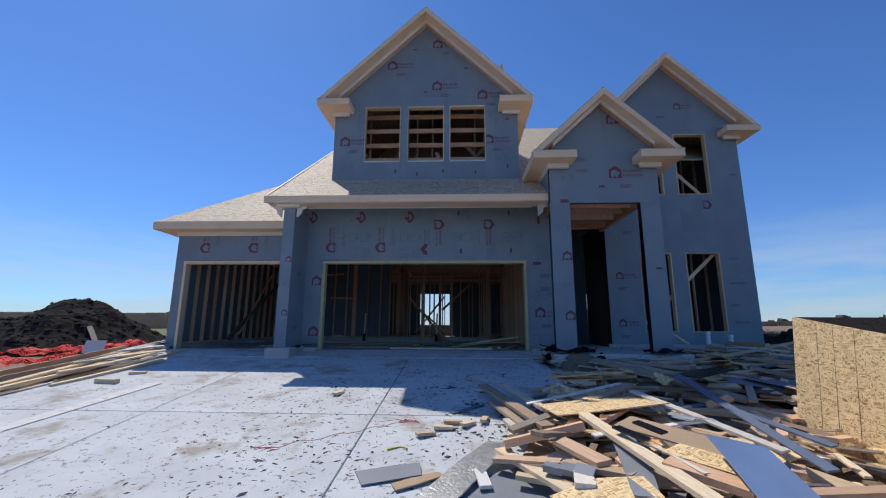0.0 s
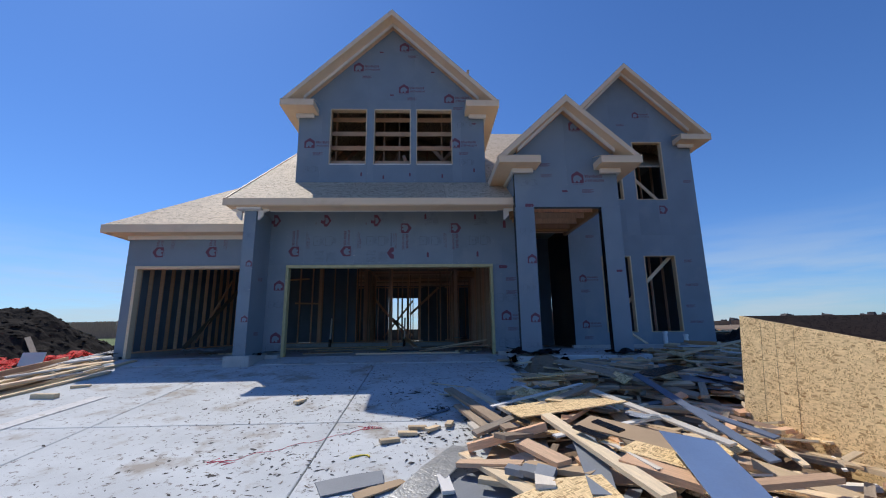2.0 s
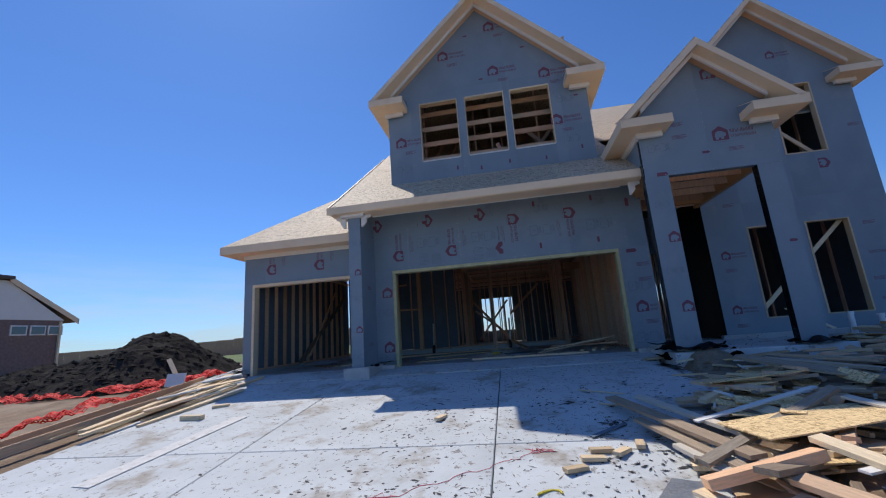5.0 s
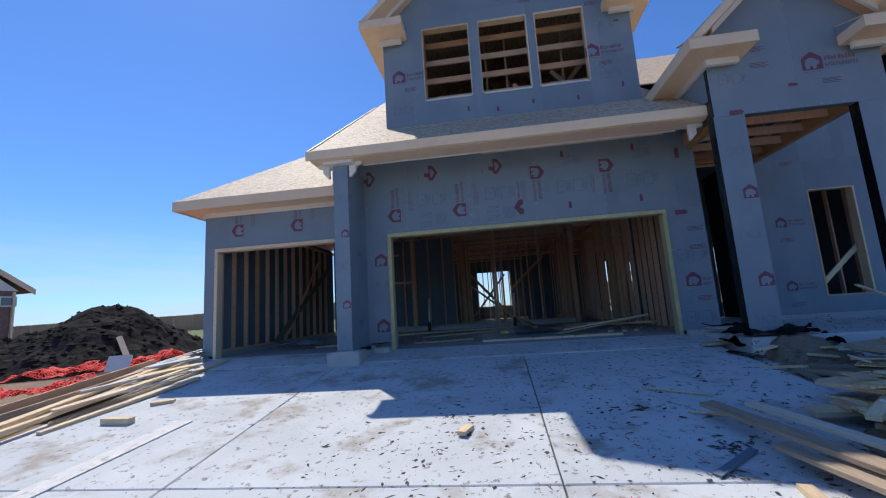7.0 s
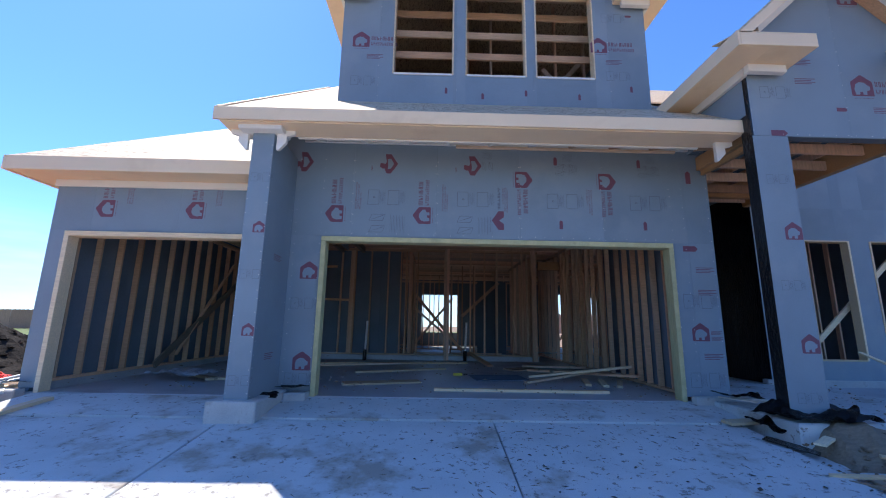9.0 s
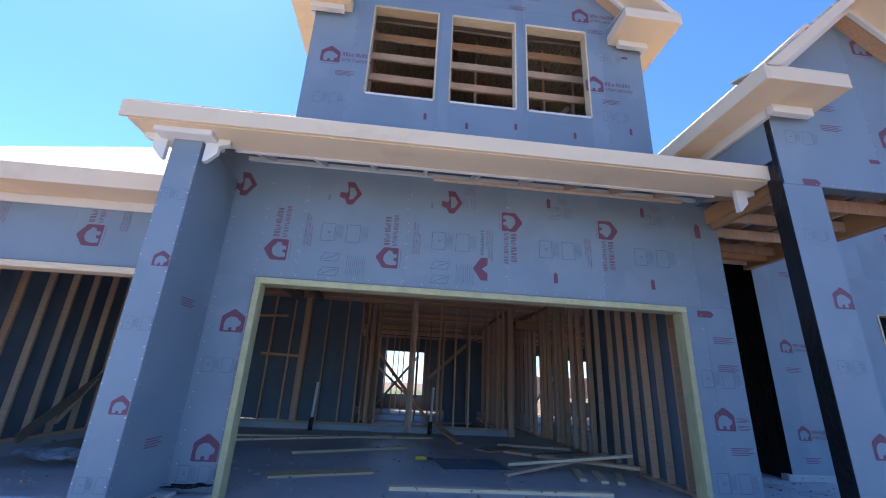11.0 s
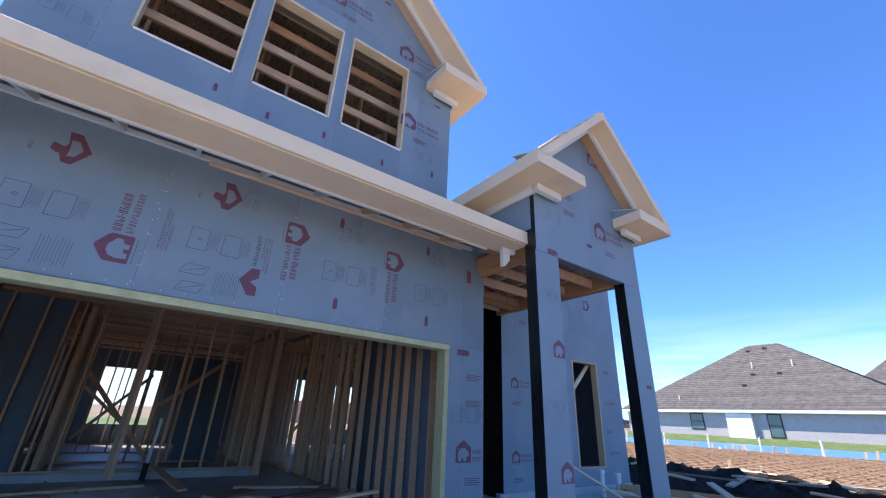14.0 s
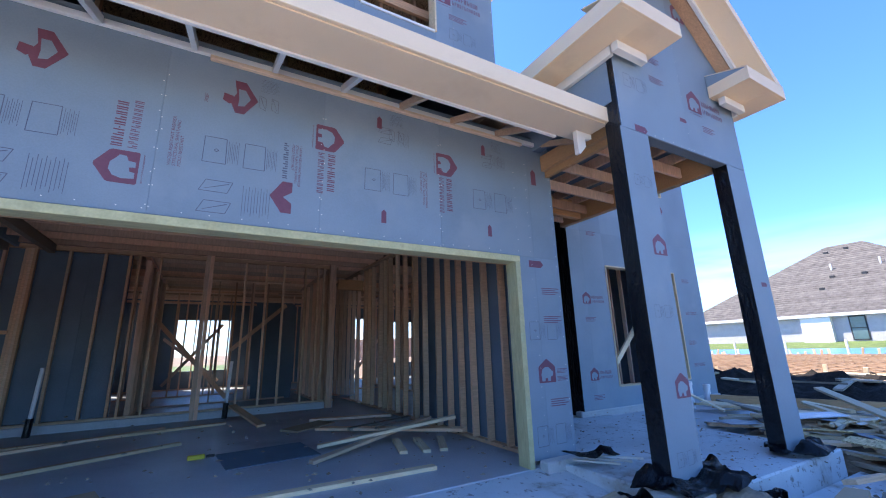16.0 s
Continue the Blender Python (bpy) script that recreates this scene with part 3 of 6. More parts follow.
for z0, z1, x0, x1, nm in ((0.95, 3.5, 4.5, 7.2, "lower"), (4.45, 6.35, 5.85, 7.15, "upper")):
    br = thing("diagonal_brace", "long pale diagonal timber brace behind the window openings", "brace", "wall braces")
    part("board", beamed((x0, RY + 0.22, z0), (x1, RY + 0.22, z1), 0.09, 0.04, (0, 1, 0)) if nm == "lower" else beamed((x0, RY + 0.22, z1), (x1, RY + 0.22, z0 + 0.55), 0.09, 0.04, (0, 1, 0)), "pale", br)


studs_later = []

# ---- roofs ----
def slab(pts, thick=0.03):
    """A thin sloped deck; points are its top."""
    return prism([Vector(p) - Vector((0, 0, thick)) for p in pts], (0, 0, thick))


def deck_sheets(parent, corner, right, upslope, nu, nv, w, l, mat="osb_roof", limit=None):
    """Roof sheets laid in staggered courses on a sloped plane."""
    corner, right, upslope = Vector(corner), Vector(right).normalized(), Vector(upslope).normalized()
    nrm = right.cross(upslope)
    for j in range(nv):
        off = -l / 2 if j % 2 else 0.0
        i = 0
        while off + i * l < nu:
            a, b = max(0, off + i * l) + 0.003, min(nu, off + (i + 1) * l) - 0.003
            i += 1
            if b - a < 0.05:
                continue
            pts = [corner + right * u + upslope * v + nrm * 0.004 for u, v in ((a, j * w + 0.003), (b, j * w + 0.003), (b, (j + 1) * w - 0.003), (a, (j + 1) * w - 0.003))]
            part("roof_sheet", prism(pts, nrm * 0.012), mat, parent)


PITCH = 0.70
E_Y, E_Z = 8.763, 4.303
main = thing("roof_main", "main roof decked with bare strand board sheets", "roof", kind="structure")
RIDGE_Y = 17.5
RIDGE_Z = E_Z + PITCH * (RIDGE_Y - E_Y)


def fz(y):
    return E_Z + PITCH * (y - E_Y)


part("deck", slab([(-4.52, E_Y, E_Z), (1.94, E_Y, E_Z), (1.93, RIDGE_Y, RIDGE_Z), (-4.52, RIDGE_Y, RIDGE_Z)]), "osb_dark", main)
part("deck", slab([(1.93, 11.62, fz(11.62)), (7.97, 11.62, fz(11.62)), (7.97, RIDGE_Y, RIDGE_Z), (1.93, RIDGE_Y, RIDGE_Z)]), "osb_roof", main)
part("deck", slab([(-4.52, RIDGE_Y, RIDGE_Z), (7.97, RIDGE_Y, RIDGE_Z), (7.97, 25.3, fz(9.7)), (-4.52, 25.3, fz(9.7))]), "osb_roof", main)
deck_sheets(main, (-4.52, E_Y, E_Z), (1, 0, 0), (0, 1, PITCH), 6.45, 8, 1.22, 2.44)
part("gable_board", prism([(-4.46, 9.6, 3.9), (-4.46, 25.0, 3.9), (-4.46, 25.0, fz(9.9)), (-4.46, RIDGE_Y, RIDGE_Z - 0.04), (-4.46, 9.6, fz(9.6) - 0.05)], (0.05, 0, 0)), "board", main)
part("gable_board", prism([(7.97, 11.6, 6.9), (7.97, 25.0, 3.9), (7.97, 25.0, fz(9.9)), (7.97, RIDGE_Y, RIDGE_Z - 0.04), (7.97, 12.7, fz(12.7) - 0.05)], (0.03, 0, 0)), "board", main)
vent = thing("roof_vent_post", "short wooden stub nailed on the dormer roof", "post")
part("post", beamed((0.99, 9.72, 7.82), (1.06, 9.76, 8.27), 0.07, 0.04, (0, 1, 0)), "lumber", vent)

low = thing("roof_low", "low hipped garage roof decked with bare strand board sheets", "roof", kind="structure")
H0 = Vector((-7.64, 9.42, 3.89))
HP = 1.05
hx = 2.7
top = H0 + Vector((hx, hx * HP / PITCH, hx * HP))
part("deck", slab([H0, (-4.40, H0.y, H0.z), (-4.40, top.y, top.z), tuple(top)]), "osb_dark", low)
part("deck", slab([tuple(H0), tuple(top), (top.x, 17.0, top.z), (H0.x, 17.0, H0.z)]), "osb_roof", low)
for j in range(5):
    v0, v1 = j * 1.014, min((j + 1) * 1.014, top.y - H0.y)
    if v1 <= v0:
        continue
    xa, xb = H0.x + v0 * PITCH / HP, H0.x + v1 * PITCH / HP
    split = (-5.6, -6.2)[j % 2]
    cells = [((xa, v0), (max(split, xa + 0.02), v0), (max(split, xb + 0.01), v1), (xb, v1)), ((max(split, xa + 0.02) + 0.006, v0), (-4.41, v0), (-4.41, v1), (max(split, xb + 0.01) + 0.006, v1))]
    for c in cells:
        part("roof_sheet", prism([(x, H0.y + v + (0.003 if q < 2 else -0.003), H0.z + PITCH * v + 0.003) for q, (x, v) in enumerate(c)], (0, 0, 0.014)), "osb_roof", low)
low_eave = thing("eave_low", "primed cream fascia and soffit of the low garage roof", "eave", kind="structure")
part("fascia", boxed(H0.x, -4.22, H0.y - 0.03, H0.y, H0.z - 0.19, H0.z + 0.005, 0.004), "cream", low_eave)
part("fascia", boxed(H0.x - 0.03, H0.x, H0.y - 0.03, 17.0, H0.z - 0.19, H0.z + 0.005, 0.004), "cream", low_eave)
part("soffit", boxed(H0.x, -4.22, H0.y + 0.002, GY - 0.002, H0.z - 0.17, H0.z - 0.155), "cream", low_eave)
part("soffit", boxed(H0.x, LEFT - 0.002, GY, 16.9, H0.z - 0.17, H0.z - 0.155), "cream", low_eave)
part("frieze_board", boxed(LEFT - 0.03, -4.22, GY - 0.035, GY - 0.003, H0.z - 0.27, H0.z - 0.171, 0.004), "white", low_eave, "white frieze board")

# main garage eave
eave = thing("eave_main", "primed cream fascia and soffit along the garage, half open above the wall", "eave", kind="structure")
part("fascia", boxed(-4.59, 1.95, E_Y - 0.035, E_Y, E_Z - 0.155, E_Z + 0.012, 0.004), "cream", eave)
part("fascia", beamed((-4.54, E_Y, E_Z - 0.06), (-4.54, 13.2, fz(13.2) - 0.06), 0.03, 0.17, (0, -PITCH, 1)), "cream", eave)
part("soffit", boxed(-4.52, 1.92, E_Y + 0.002, 9.15, E_Z - 0.165, E_Z - 0.150), "cream", eave, "wide smooth soffit board")
part("soffit_edge", boxed(-3.7, 1.60, 9.152, 9.19, E_Z - 0.18, E_Z - 0.10, 0.003), "white", eave)
part("ledger", boxed(-3.84, 2.1, GY - 0.045, GY - 0.003, E_Z + 0.09, E_Z + 0.14, 0.003), "white", eave)
for i in range(10):
    x = -3.55 + 0.606 * i
    part("lookout", prism([(x, 9.192, E_Z - 0.16), (x + 0.04, 9.192, E_Z - 0.16), (x + 0.04, GY - 0.046, E_Z + 0.08), (x, GY - 0.046, E_Z + 0.08)], (0, 0, 0.07)), "white" if i < 6 else "lumber", eave)
part("torn_strip", boxed(-1.6, 1.7, GY - 0.055, GY - 0.006, E_Z + 0.05, E_Z + 0.088, 0.006), "lumber", eave, "rough strip of wood with splinters")


def crown_end(x, sx):
    """A stepped white moulding, cut off square at its end."""
    prof = [(0, 0), (0.22, 0), (0.22, -0.06), (0.12, -0.09), (0.12, -0.17), (0.03, -0.27), (0, -0.27)]
    return prism([(x + sx * a, 8.98, 4.15 + b) for a, b in prof], (0, 0.05, 0))


part("moulding_end", crown_end(1.71, 1), "white", eave, "stepped white moulding end")
part("moulding_end", crown_end(-3.90, 1), "white", eave, "stepped white moulding end")
part("moulding_end", crown_end(-4.26, -1), "white", eave, "stepped white moulding end")


def gable_roof(name, label, xl, xr, yw, yb, ze, slope, side, front, ret):
    """A front gable with boxed rakes, soffits and cornice returns. xl, xr: the wall's edges; ze: the roof's edge height."""
    g = thing(name, label, "gable roof", kind="structure")
    cx, half = (xl + xr) / 2, (xr - xl) / 2 + side
    yf = yw - front
    za = ze + slope * half
    for s in (-1, 1):
        tip = cx + s * half
        part("deck", slab([(tip, yf, ze + 0.03), (tip, yb, ze + 0.03), (cx, yb, za + 0.03), (cx, yf, za + 0.03)]), "osb_roof", g)
        part("rake_fascia", prism([(tip, yf - 0.03, ze), (cx, yf - 0.03, za), (cx, yf - 0.03, za - 0.155), (tip, yf - 0.03, ze - 0.155 + 0.02)], (0, 0.028, 0)), "cream", g)
        part("rake_soffit", prism([(tip - s * 0.12, yf, ze - 0.135 + 0.12 * slope), (cx, yf, za - 0.135), (cx, yw - 0.002, za - 0.135), (tip - s * 0.12, yw - 0.002, ze - 0.135 + 0.12 * slope)], (0, 0, 0.015)), "cream", g)
        q0 = half - 0.45
        part("rake_frieze", prism([(cx + s * q0, yw - 0.20, za - slope * q0 - 0.136), (cx, yw - 0.20, za - 0.136), (cx, yw - 0.20, za - 0.225), (cx + s * q0, yw - 0.20, za - slope * q0 - 0.225)], (0, 0.04, 0)), "white", g, "white frieze board")
        part("rake_ledger", prism([(cx + s * q0, yw - 0.15, za - slope * q0 - 0.136), (cx, yw - 0.15, za - 0.136), (cx, yw - 0.15, za - 0.205), (cx + s * q0, yw - 0.15, za - slope * q0 - 0.205)], (0, 0.146, 0)), "lumber", g, "bare timber under the rake")
        part("eave_fascia", boxed(min(tip, tip + s * 0.028), max(tip, tip + s * 0.028), yf - 0.03, yb, ze - 0.17, ze + 0.02, 0.003), "cream", g)
        wall = xl if s < 0 else xr
        lo, hi = sorted((tip, wall - s * 0.0 + s * 0.004))
        part("eave_soffit", boxed(lo, hi, yf, yb, ze - 0.17, ze - 0.155), "cream", g)
        part("eave_frieze", boxed(*sorted((wall + s * 0.004, wall + s * 0.05)), yw - 0.04, yb, ze - 0.28, ze - 0.172), "white", g, "white frieze board")
        inner = tip - s * ret
        lo, hi = sorted((tip - s * 0.002, inner))
        part("return_box", boxed(lo, hi, yf - 0.032, yw - 0.004, ze - 0.168, ze - 0.01, 0.003), "cream", g, "boxed cornice return")
        part("return_cap", prism([(lo, yf - 0.03, ze - 0.008), (hi, yf - 0.03, ze - 0.008), (hi, yw - 0.005, ze + 0.14), (lo, yw - 0.005, ze + 0.14)], (0, 0.0, 0.012)), "cream", g)
        part("return_cheek", prism([(inner, yf - 0.02, ze - 0.012), (inner, yw - 0.006, ze - 0.012), (inner, yw - 0.006, ze + 0.14)], (s * 0.012, 0, 0)), "board", g)
        lo, hi = sorted((wall + s * 0.05, inner + s * 0.10))
        part("return_frieze", boxed(lo, hi, yw - 0.13, yw - 0.056, ze - 0.27, ze - 0.171, 0.003), "white", g, "white return moulding")
    return g


gable_roof("roof_dormer", "dormer gable roof with cream primed rakes and cornice returns", DL, DR, DY, 17.2, 7.15, 0.965, 0.31, 0.50, 0.82)
gable_roof("roof_portico", "porch gable roof with cream primed rakes and cornice returns", PL, PR, PY, 12.2, 5.09, 0.937, 0.37, 0.42, 0.89)
gable_roof("roof_right", "front gable roof with cream primed rakes and cornice returns", RC * 2 - RR, RR, RY, 17.0, 7.06, 0.99, 0.38, 0.42, 0.90)
for z0, z1 in ((0.86, 4.0), (4.4, 7.0)):
    studs_later.append((z0, z1))
board_wall("wall_right_upper", "blue-grey sheathed upper wall beside the porch roof", (RC * 2 - RR, RY + 0.02, 0), (1, 0, 0), max(0.03, RL - (RC * 2 - RR)), 4.4, 7.1)
board_wall("wall_right_return", "blue-grey sheathed upper side wall", (RC * 2 - RR, 17.0, 0), (0, -1, 0), 5.5, 4.4, 7.0)


# ---- framing inside ----
def studs(name, label, p, q, z0, z1, places, depth=0.09, mat="lumber_in", wide=0.038, plates=True):
    """A stud wall between two plan points; places: distances along it, with a count of studs nailed together."""
    w = thing(name, label, "stud wall", "stud walls", "structure")
    p, q = Vector((*p, 0)), Vector((*q, 0))
    d = (q - p).normalized()
    n = Vector((-d.y, d.x, 0))

    def bit(nm, a, b, lo, hi):
        c = [p + d * a - n * depth / 2, p + d * b - n * depth / 2, p + d * b + n * depth / 2, p + d * a + n * depth / 2]
        part(nm, prism([Vector((v.x, v.y, lo)) for v in c], (0, 0, hi - lo)), mat, w)

    for s in places:
        at, count = s if isinstance(s, tuple) else (s, 1)
        for c in range(count):
            bit("stud", at + c * (wide + 0.002), at + c * (wide + 0.002) + wide, z0 + 0.04, z1 - 0.08)
    if plates:
        ln = (q - p).length
        bit("bottom_plate", 0, ln, z0, z0 + 0.038)
        bit("top_plate", 0, ln, z1 - 0.078, z1 - 0.04)
        bit("top_plate", 0, ln, z1 - 0.038, z1)
    return w


CEIL = 3.97
for z0, z1 in studs_later:
    studs("stud_wall", "bare timber stud partition inside the unfinished house", (4.1, 12.7), (7.7, 12.7), z0, z1, [0.1 + 0.41 * i for i in range(9)])
curb = tagged(mesh_object("floor_curb", boxed(-7.1, 1.1, 15.82, 16.05, 0.78, 0.939, 0.008), "floor"), "concrete curb under the garage back wall", "curb", kind="structure")
tagged(mesh_object("floor_curb", boxed(-7.2, -7.06, 9.95, 15.8, 0.8, 0.92, 0.008), "floor"), "concrete curb under the garage side wall", "curb", kind="structure")
back_posts = [0.45, 0.95, 1.5, 2.03, 2.51, (2.78, 4), 3.36, 3.86, 4.23, 4.38, 4.72, (5.5, 2), 6.25, 6.66, 7.02, 7.48, 7.76, 7.90, (8.02, 3)]
studs("wall_garage_back", "bare stud wall at the back of the garage", (-7.1, 15.92), (1.14, 15.92), 0.94, CEIL, back_posts, mat="lumber")
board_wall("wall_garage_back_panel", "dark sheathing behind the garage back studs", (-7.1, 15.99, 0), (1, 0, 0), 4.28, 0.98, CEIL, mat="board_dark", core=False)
studs("wall_garage_left_frame", "bare studs of the garage side wall", (-7.08, 9.99), (-7.08, 15.8), 0.92, 3.66, [0.05] + [0.46 + 0.43 * i for i in range(12)], mat="lumber")
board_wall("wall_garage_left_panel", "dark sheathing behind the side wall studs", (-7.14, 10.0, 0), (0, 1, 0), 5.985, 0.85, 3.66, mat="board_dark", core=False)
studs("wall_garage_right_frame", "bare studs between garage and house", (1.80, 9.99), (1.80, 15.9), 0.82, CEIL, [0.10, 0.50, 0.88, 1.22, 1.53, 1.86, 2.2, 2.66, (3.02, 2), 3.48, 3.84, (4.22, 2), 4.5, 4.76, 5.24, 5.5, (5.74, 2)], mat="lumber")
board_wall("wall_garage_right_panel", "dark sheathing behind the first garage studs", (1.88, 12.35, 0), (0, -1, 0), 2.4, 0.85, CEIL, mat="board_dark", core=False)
hd = thing("door_header", "timber header over the doorway into the house", "header", kind="structure")
part("beam", boxed(1.15, 1.76, 15.87, 15.97, 3.42, 3.66), "beam", hd)
# braces on the back wall
for p, q in (((-4.7, 15.84, 3.40), (-5.5, 15.84, 3.36)), ((-4.3, 15.84, 2.44), (-5.2, 15.84, 2.46)), ((-7.04, 14.6, 3.2), (-7.0, 12.6, 1.1))):
    b = thing("nailed_board", "short board nailed across the studs", "board", "nailed boards")
    part("board", beamed(p, q, 0.06, 0.03, (0, 1, 0)), "lumber", b)
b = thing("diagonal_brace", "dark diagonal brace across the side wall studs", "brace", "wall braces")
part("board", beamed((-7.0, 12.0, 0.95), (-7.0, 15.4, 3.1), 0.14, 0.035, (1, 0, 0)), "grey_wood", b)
# rooms behind
inner = [
    ((-2.9, 18.6), (0.5, 18.6), [(0.0, 2), 0.4, 1.6, 2.0, (2.4, 2), 2.8, 3.2]),
    ((1.05, 16.0), (1.05, 20.0), [0.3 + 0.41 * i for i in range(9)]),
    ((2.5, 19.6), (6.6, 19.6), [0.3, 0.7, 1.5, 1.95, 2.3, (2.75, 2), 3.3, 3.7]),
    ((1.80, 16.1), (1.80, 18.6), [0.2, 0.6, 1.0, 1.4, 1.8, 2.2]),
    ((0.5, 21.0), (3.2, 21.0), [0.1, 0.5, 0.9, 1.3, 2.2, 2.6]),
    ((3.9, 14.0), (3.9, 22.0), [0.4 * i for i in range(20)]),
    ((-4.3, 21.2), (-0.6, 21.2), [0.1, 0.5, 0.9, 1.95, 2.22, 2.6, 2.86, (3.1, 2), 3.4]),
    ((2.0, 13.6), (3.9, 13.6), [0.1, 0.45, 1.5, 1.8]),
    ((-2.6, 16.1), (-2.6, 20.6), [0.2, 0.6, 1.0, 1.5, 2.0, 2.6, 3.2]),
]
for p, q, places in inner:
    studs("stud_wall", "bare timber stud partition inside the unfinished house", p, q, 0.82, CEIL, places)
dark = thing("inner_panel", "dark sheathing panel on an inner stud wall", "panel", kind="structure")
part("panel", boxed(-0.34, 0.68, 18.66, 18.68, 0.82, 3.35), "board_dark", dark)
for p, q in (((-2.6, 18.5, 2.9), (-0.9, 18.5, 0.95)), ((-2.7, 23.9, 1.0), (-1.0, 23.9, 3.1)), ((-1.0, 23.85, 1.1), (-2.8, 23.85, 2.6)), ((-0.9, 18.5, 2.1), (0.4, 18.5, 3.3)), ((4.0, 23.9, 1.0), (5.6, 23.9, 3.0))):
    b = thing("diagonal_brace", "diagonal timber brace between studs", "brace", "wall braces")
    part("board", beamed(p, q, 0.10, 0.035, (0, 1, 0)), "lumber_in", b)
REAR = [(6.6, 7.6, 1.45, 3.3), (-2.5, -0.72, 1.45, 3.3), (4.2, 4.95, 0.82, 3.43), (5.45, 6.3, 1.45, 3.3)]
board_wall("wall_rear", "dark rear wall with open window openings", (7.76, 24.6, 0), (-1, 0, 0), 12.2, 0.6, 4.4, [(7.76 - b, c, 7.76 - a, d) for a, b, c, d in REAR], mat="board")
studs("wall_rear_frame", "bare studs along the rear wall", (-4.4, 24.35), (7.6, 24.35), 0.82, CEIL, [0.1 + 0.6 * i for i in range(20)])
board_wall("wall_left_rear", "sheathed left wall of the house", (-4.46, 24.5, 0), (0, -1, 0), 8.5, 0.6, 4.4, [(0.6, 1.6, 1.7, 3.3), (3.0, 2.2, 4.2, 3.3)])
# deck toned dark so that the gaps between the joists look shaded
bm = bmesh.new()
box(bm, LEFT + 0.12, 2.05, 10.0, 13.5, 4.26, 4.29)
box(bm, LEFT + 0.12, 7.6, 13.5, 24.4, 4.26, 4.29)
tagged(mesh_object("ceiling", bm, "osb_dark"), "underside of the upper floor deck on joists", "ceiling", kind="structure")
joists = thing("ceiling_joists", "close rows of timber ceiling joists", "joists", kind="structure")
y = 10.3
while y < 24.2:
    part("joist", boxed(LEFT + 0.14, 1.86 if y < 15.9 else 7.6, y, y + 0.04, CEIL + 0.002, CEIL + 0.24), "lumber_in", joists)
    y += 0.50
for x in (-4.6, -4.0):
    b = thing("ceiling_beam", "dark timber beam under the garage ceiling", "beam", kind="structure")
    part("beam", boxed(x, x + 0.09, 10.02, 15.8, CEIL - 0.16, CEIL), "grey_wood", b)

for x in (-1.52, 0.98):
    b = thing("post", "doubled timber post in the garage back wall", "post", kind="structure")
    part("stud", boxed(x - 0.065, x + 0.002, 15.72, 15.83, 0.82, CEIL - 0.005), "lumber_in", b)
    part("stud", boxed(x + 0.006, x + 0.07, 15.72, 15.83, 0.82, CEIL - 0.005), "lumber_in", b)

# boards seen through the dormer openings
for i in range(5):
    z = 5.74 + 0.46 * i
    b = thing("gable_purlin", "horizontal timber boards inside the dormer", "framing board", "dormer boards", "structure")
    part("board", boxed(DL + 0.1, DR - 0.1, DY + 0.34 + 0.07 * i, DY + 0.38 + 0.07 * i, z, z + 0.12), "lumber", b)
for i in range(9):
    x = DL + 0.35 + 0.5 * i
    b = thing("attic_rafter", "sloping roof rafter inside the dormer", "rafter", "dormer rafters", "structure")
    part("rafter", beamed((x, DY + 1.0, fz(DY + 1.0) + 0.09), (x, DY + 4.2, fz(DY + 4.2) + 0.09), 0.04, 0.14, (0, -PITCH, 1)), "lumber_in", b)
for x in (-2.75, -1.35, -0.9, 0.35, 0.9):
    b = thing("attic_strut", "upright timber strut behind the dormer boards", "strut", "dormer boards", "structure")
    part("strut", boxed(x, x + 0.04, DY + 1.22, DY + 1.31, 5.3, 8.0), "lumber_in", b)
for p, q in (((0.1, DY + 1.2, 6.6), (0.7, DY + 1.2, 5.9)), ((-0.75, DY + 1.0, 6.3), (-0.45, DY + 1.0, 5.6)), ((0.05, DY + 1.4, 5.9), (0.9, DY + 1.4, 6.9))):
    b = thing("attic_strut", "slanting timber strut behind the dormer boards", "strut", "dormer boards", "structure")
    part("strut", beamed(p, q, 0.09, 0.04, (0, 1, 0)), "lumber_in", b)


# ---- printing on the sheathing ----
def flat(bm, pts, mat, lift=0.0):
    f = bm.faces.new([bm.verts.new((x, y, lift)) for x, y in pts])
    f.material_index = mat


def rect(bm, x0, y0, x1, y1, mat, lift=0.0):
    flat(bm, [(x0, y0), (x1, y0), (x1, y1), (x0, y1)], mat, lift)


def outline(bm, pts, w, mat):
    for i in range(len(pts)):
        p, q = Vector(pts[i]), Vector(pts[(i + 1) % len(pts)])
        d = (q - p).normalized()
        s = Vector((-d.y, d.x)) * w / 2
        flat(bm, [p - s, q - s, q + s, p + s], mat)


def bars(bm, x, y, count, w, h, gap, mat, seed):
    """A word that cannot be lettered, as a row of small blocks."""
    rnd = random.Random(seed)
    for i in range(count):
        ww = w * rnd.uniform(0.85, 1.0)
        rect(bm, x, y, x + ww * 0.34, y + h * rnd.uniform(0.92, 1.0), mat)
        rect(bm, x + ww * 0.60, y + h * rnd.choice((0.0, 0.0, 0.4)), x + ww, y + h * rnd.choice((0.55, 0.95, 1.0)), mat)
        x += w + gap


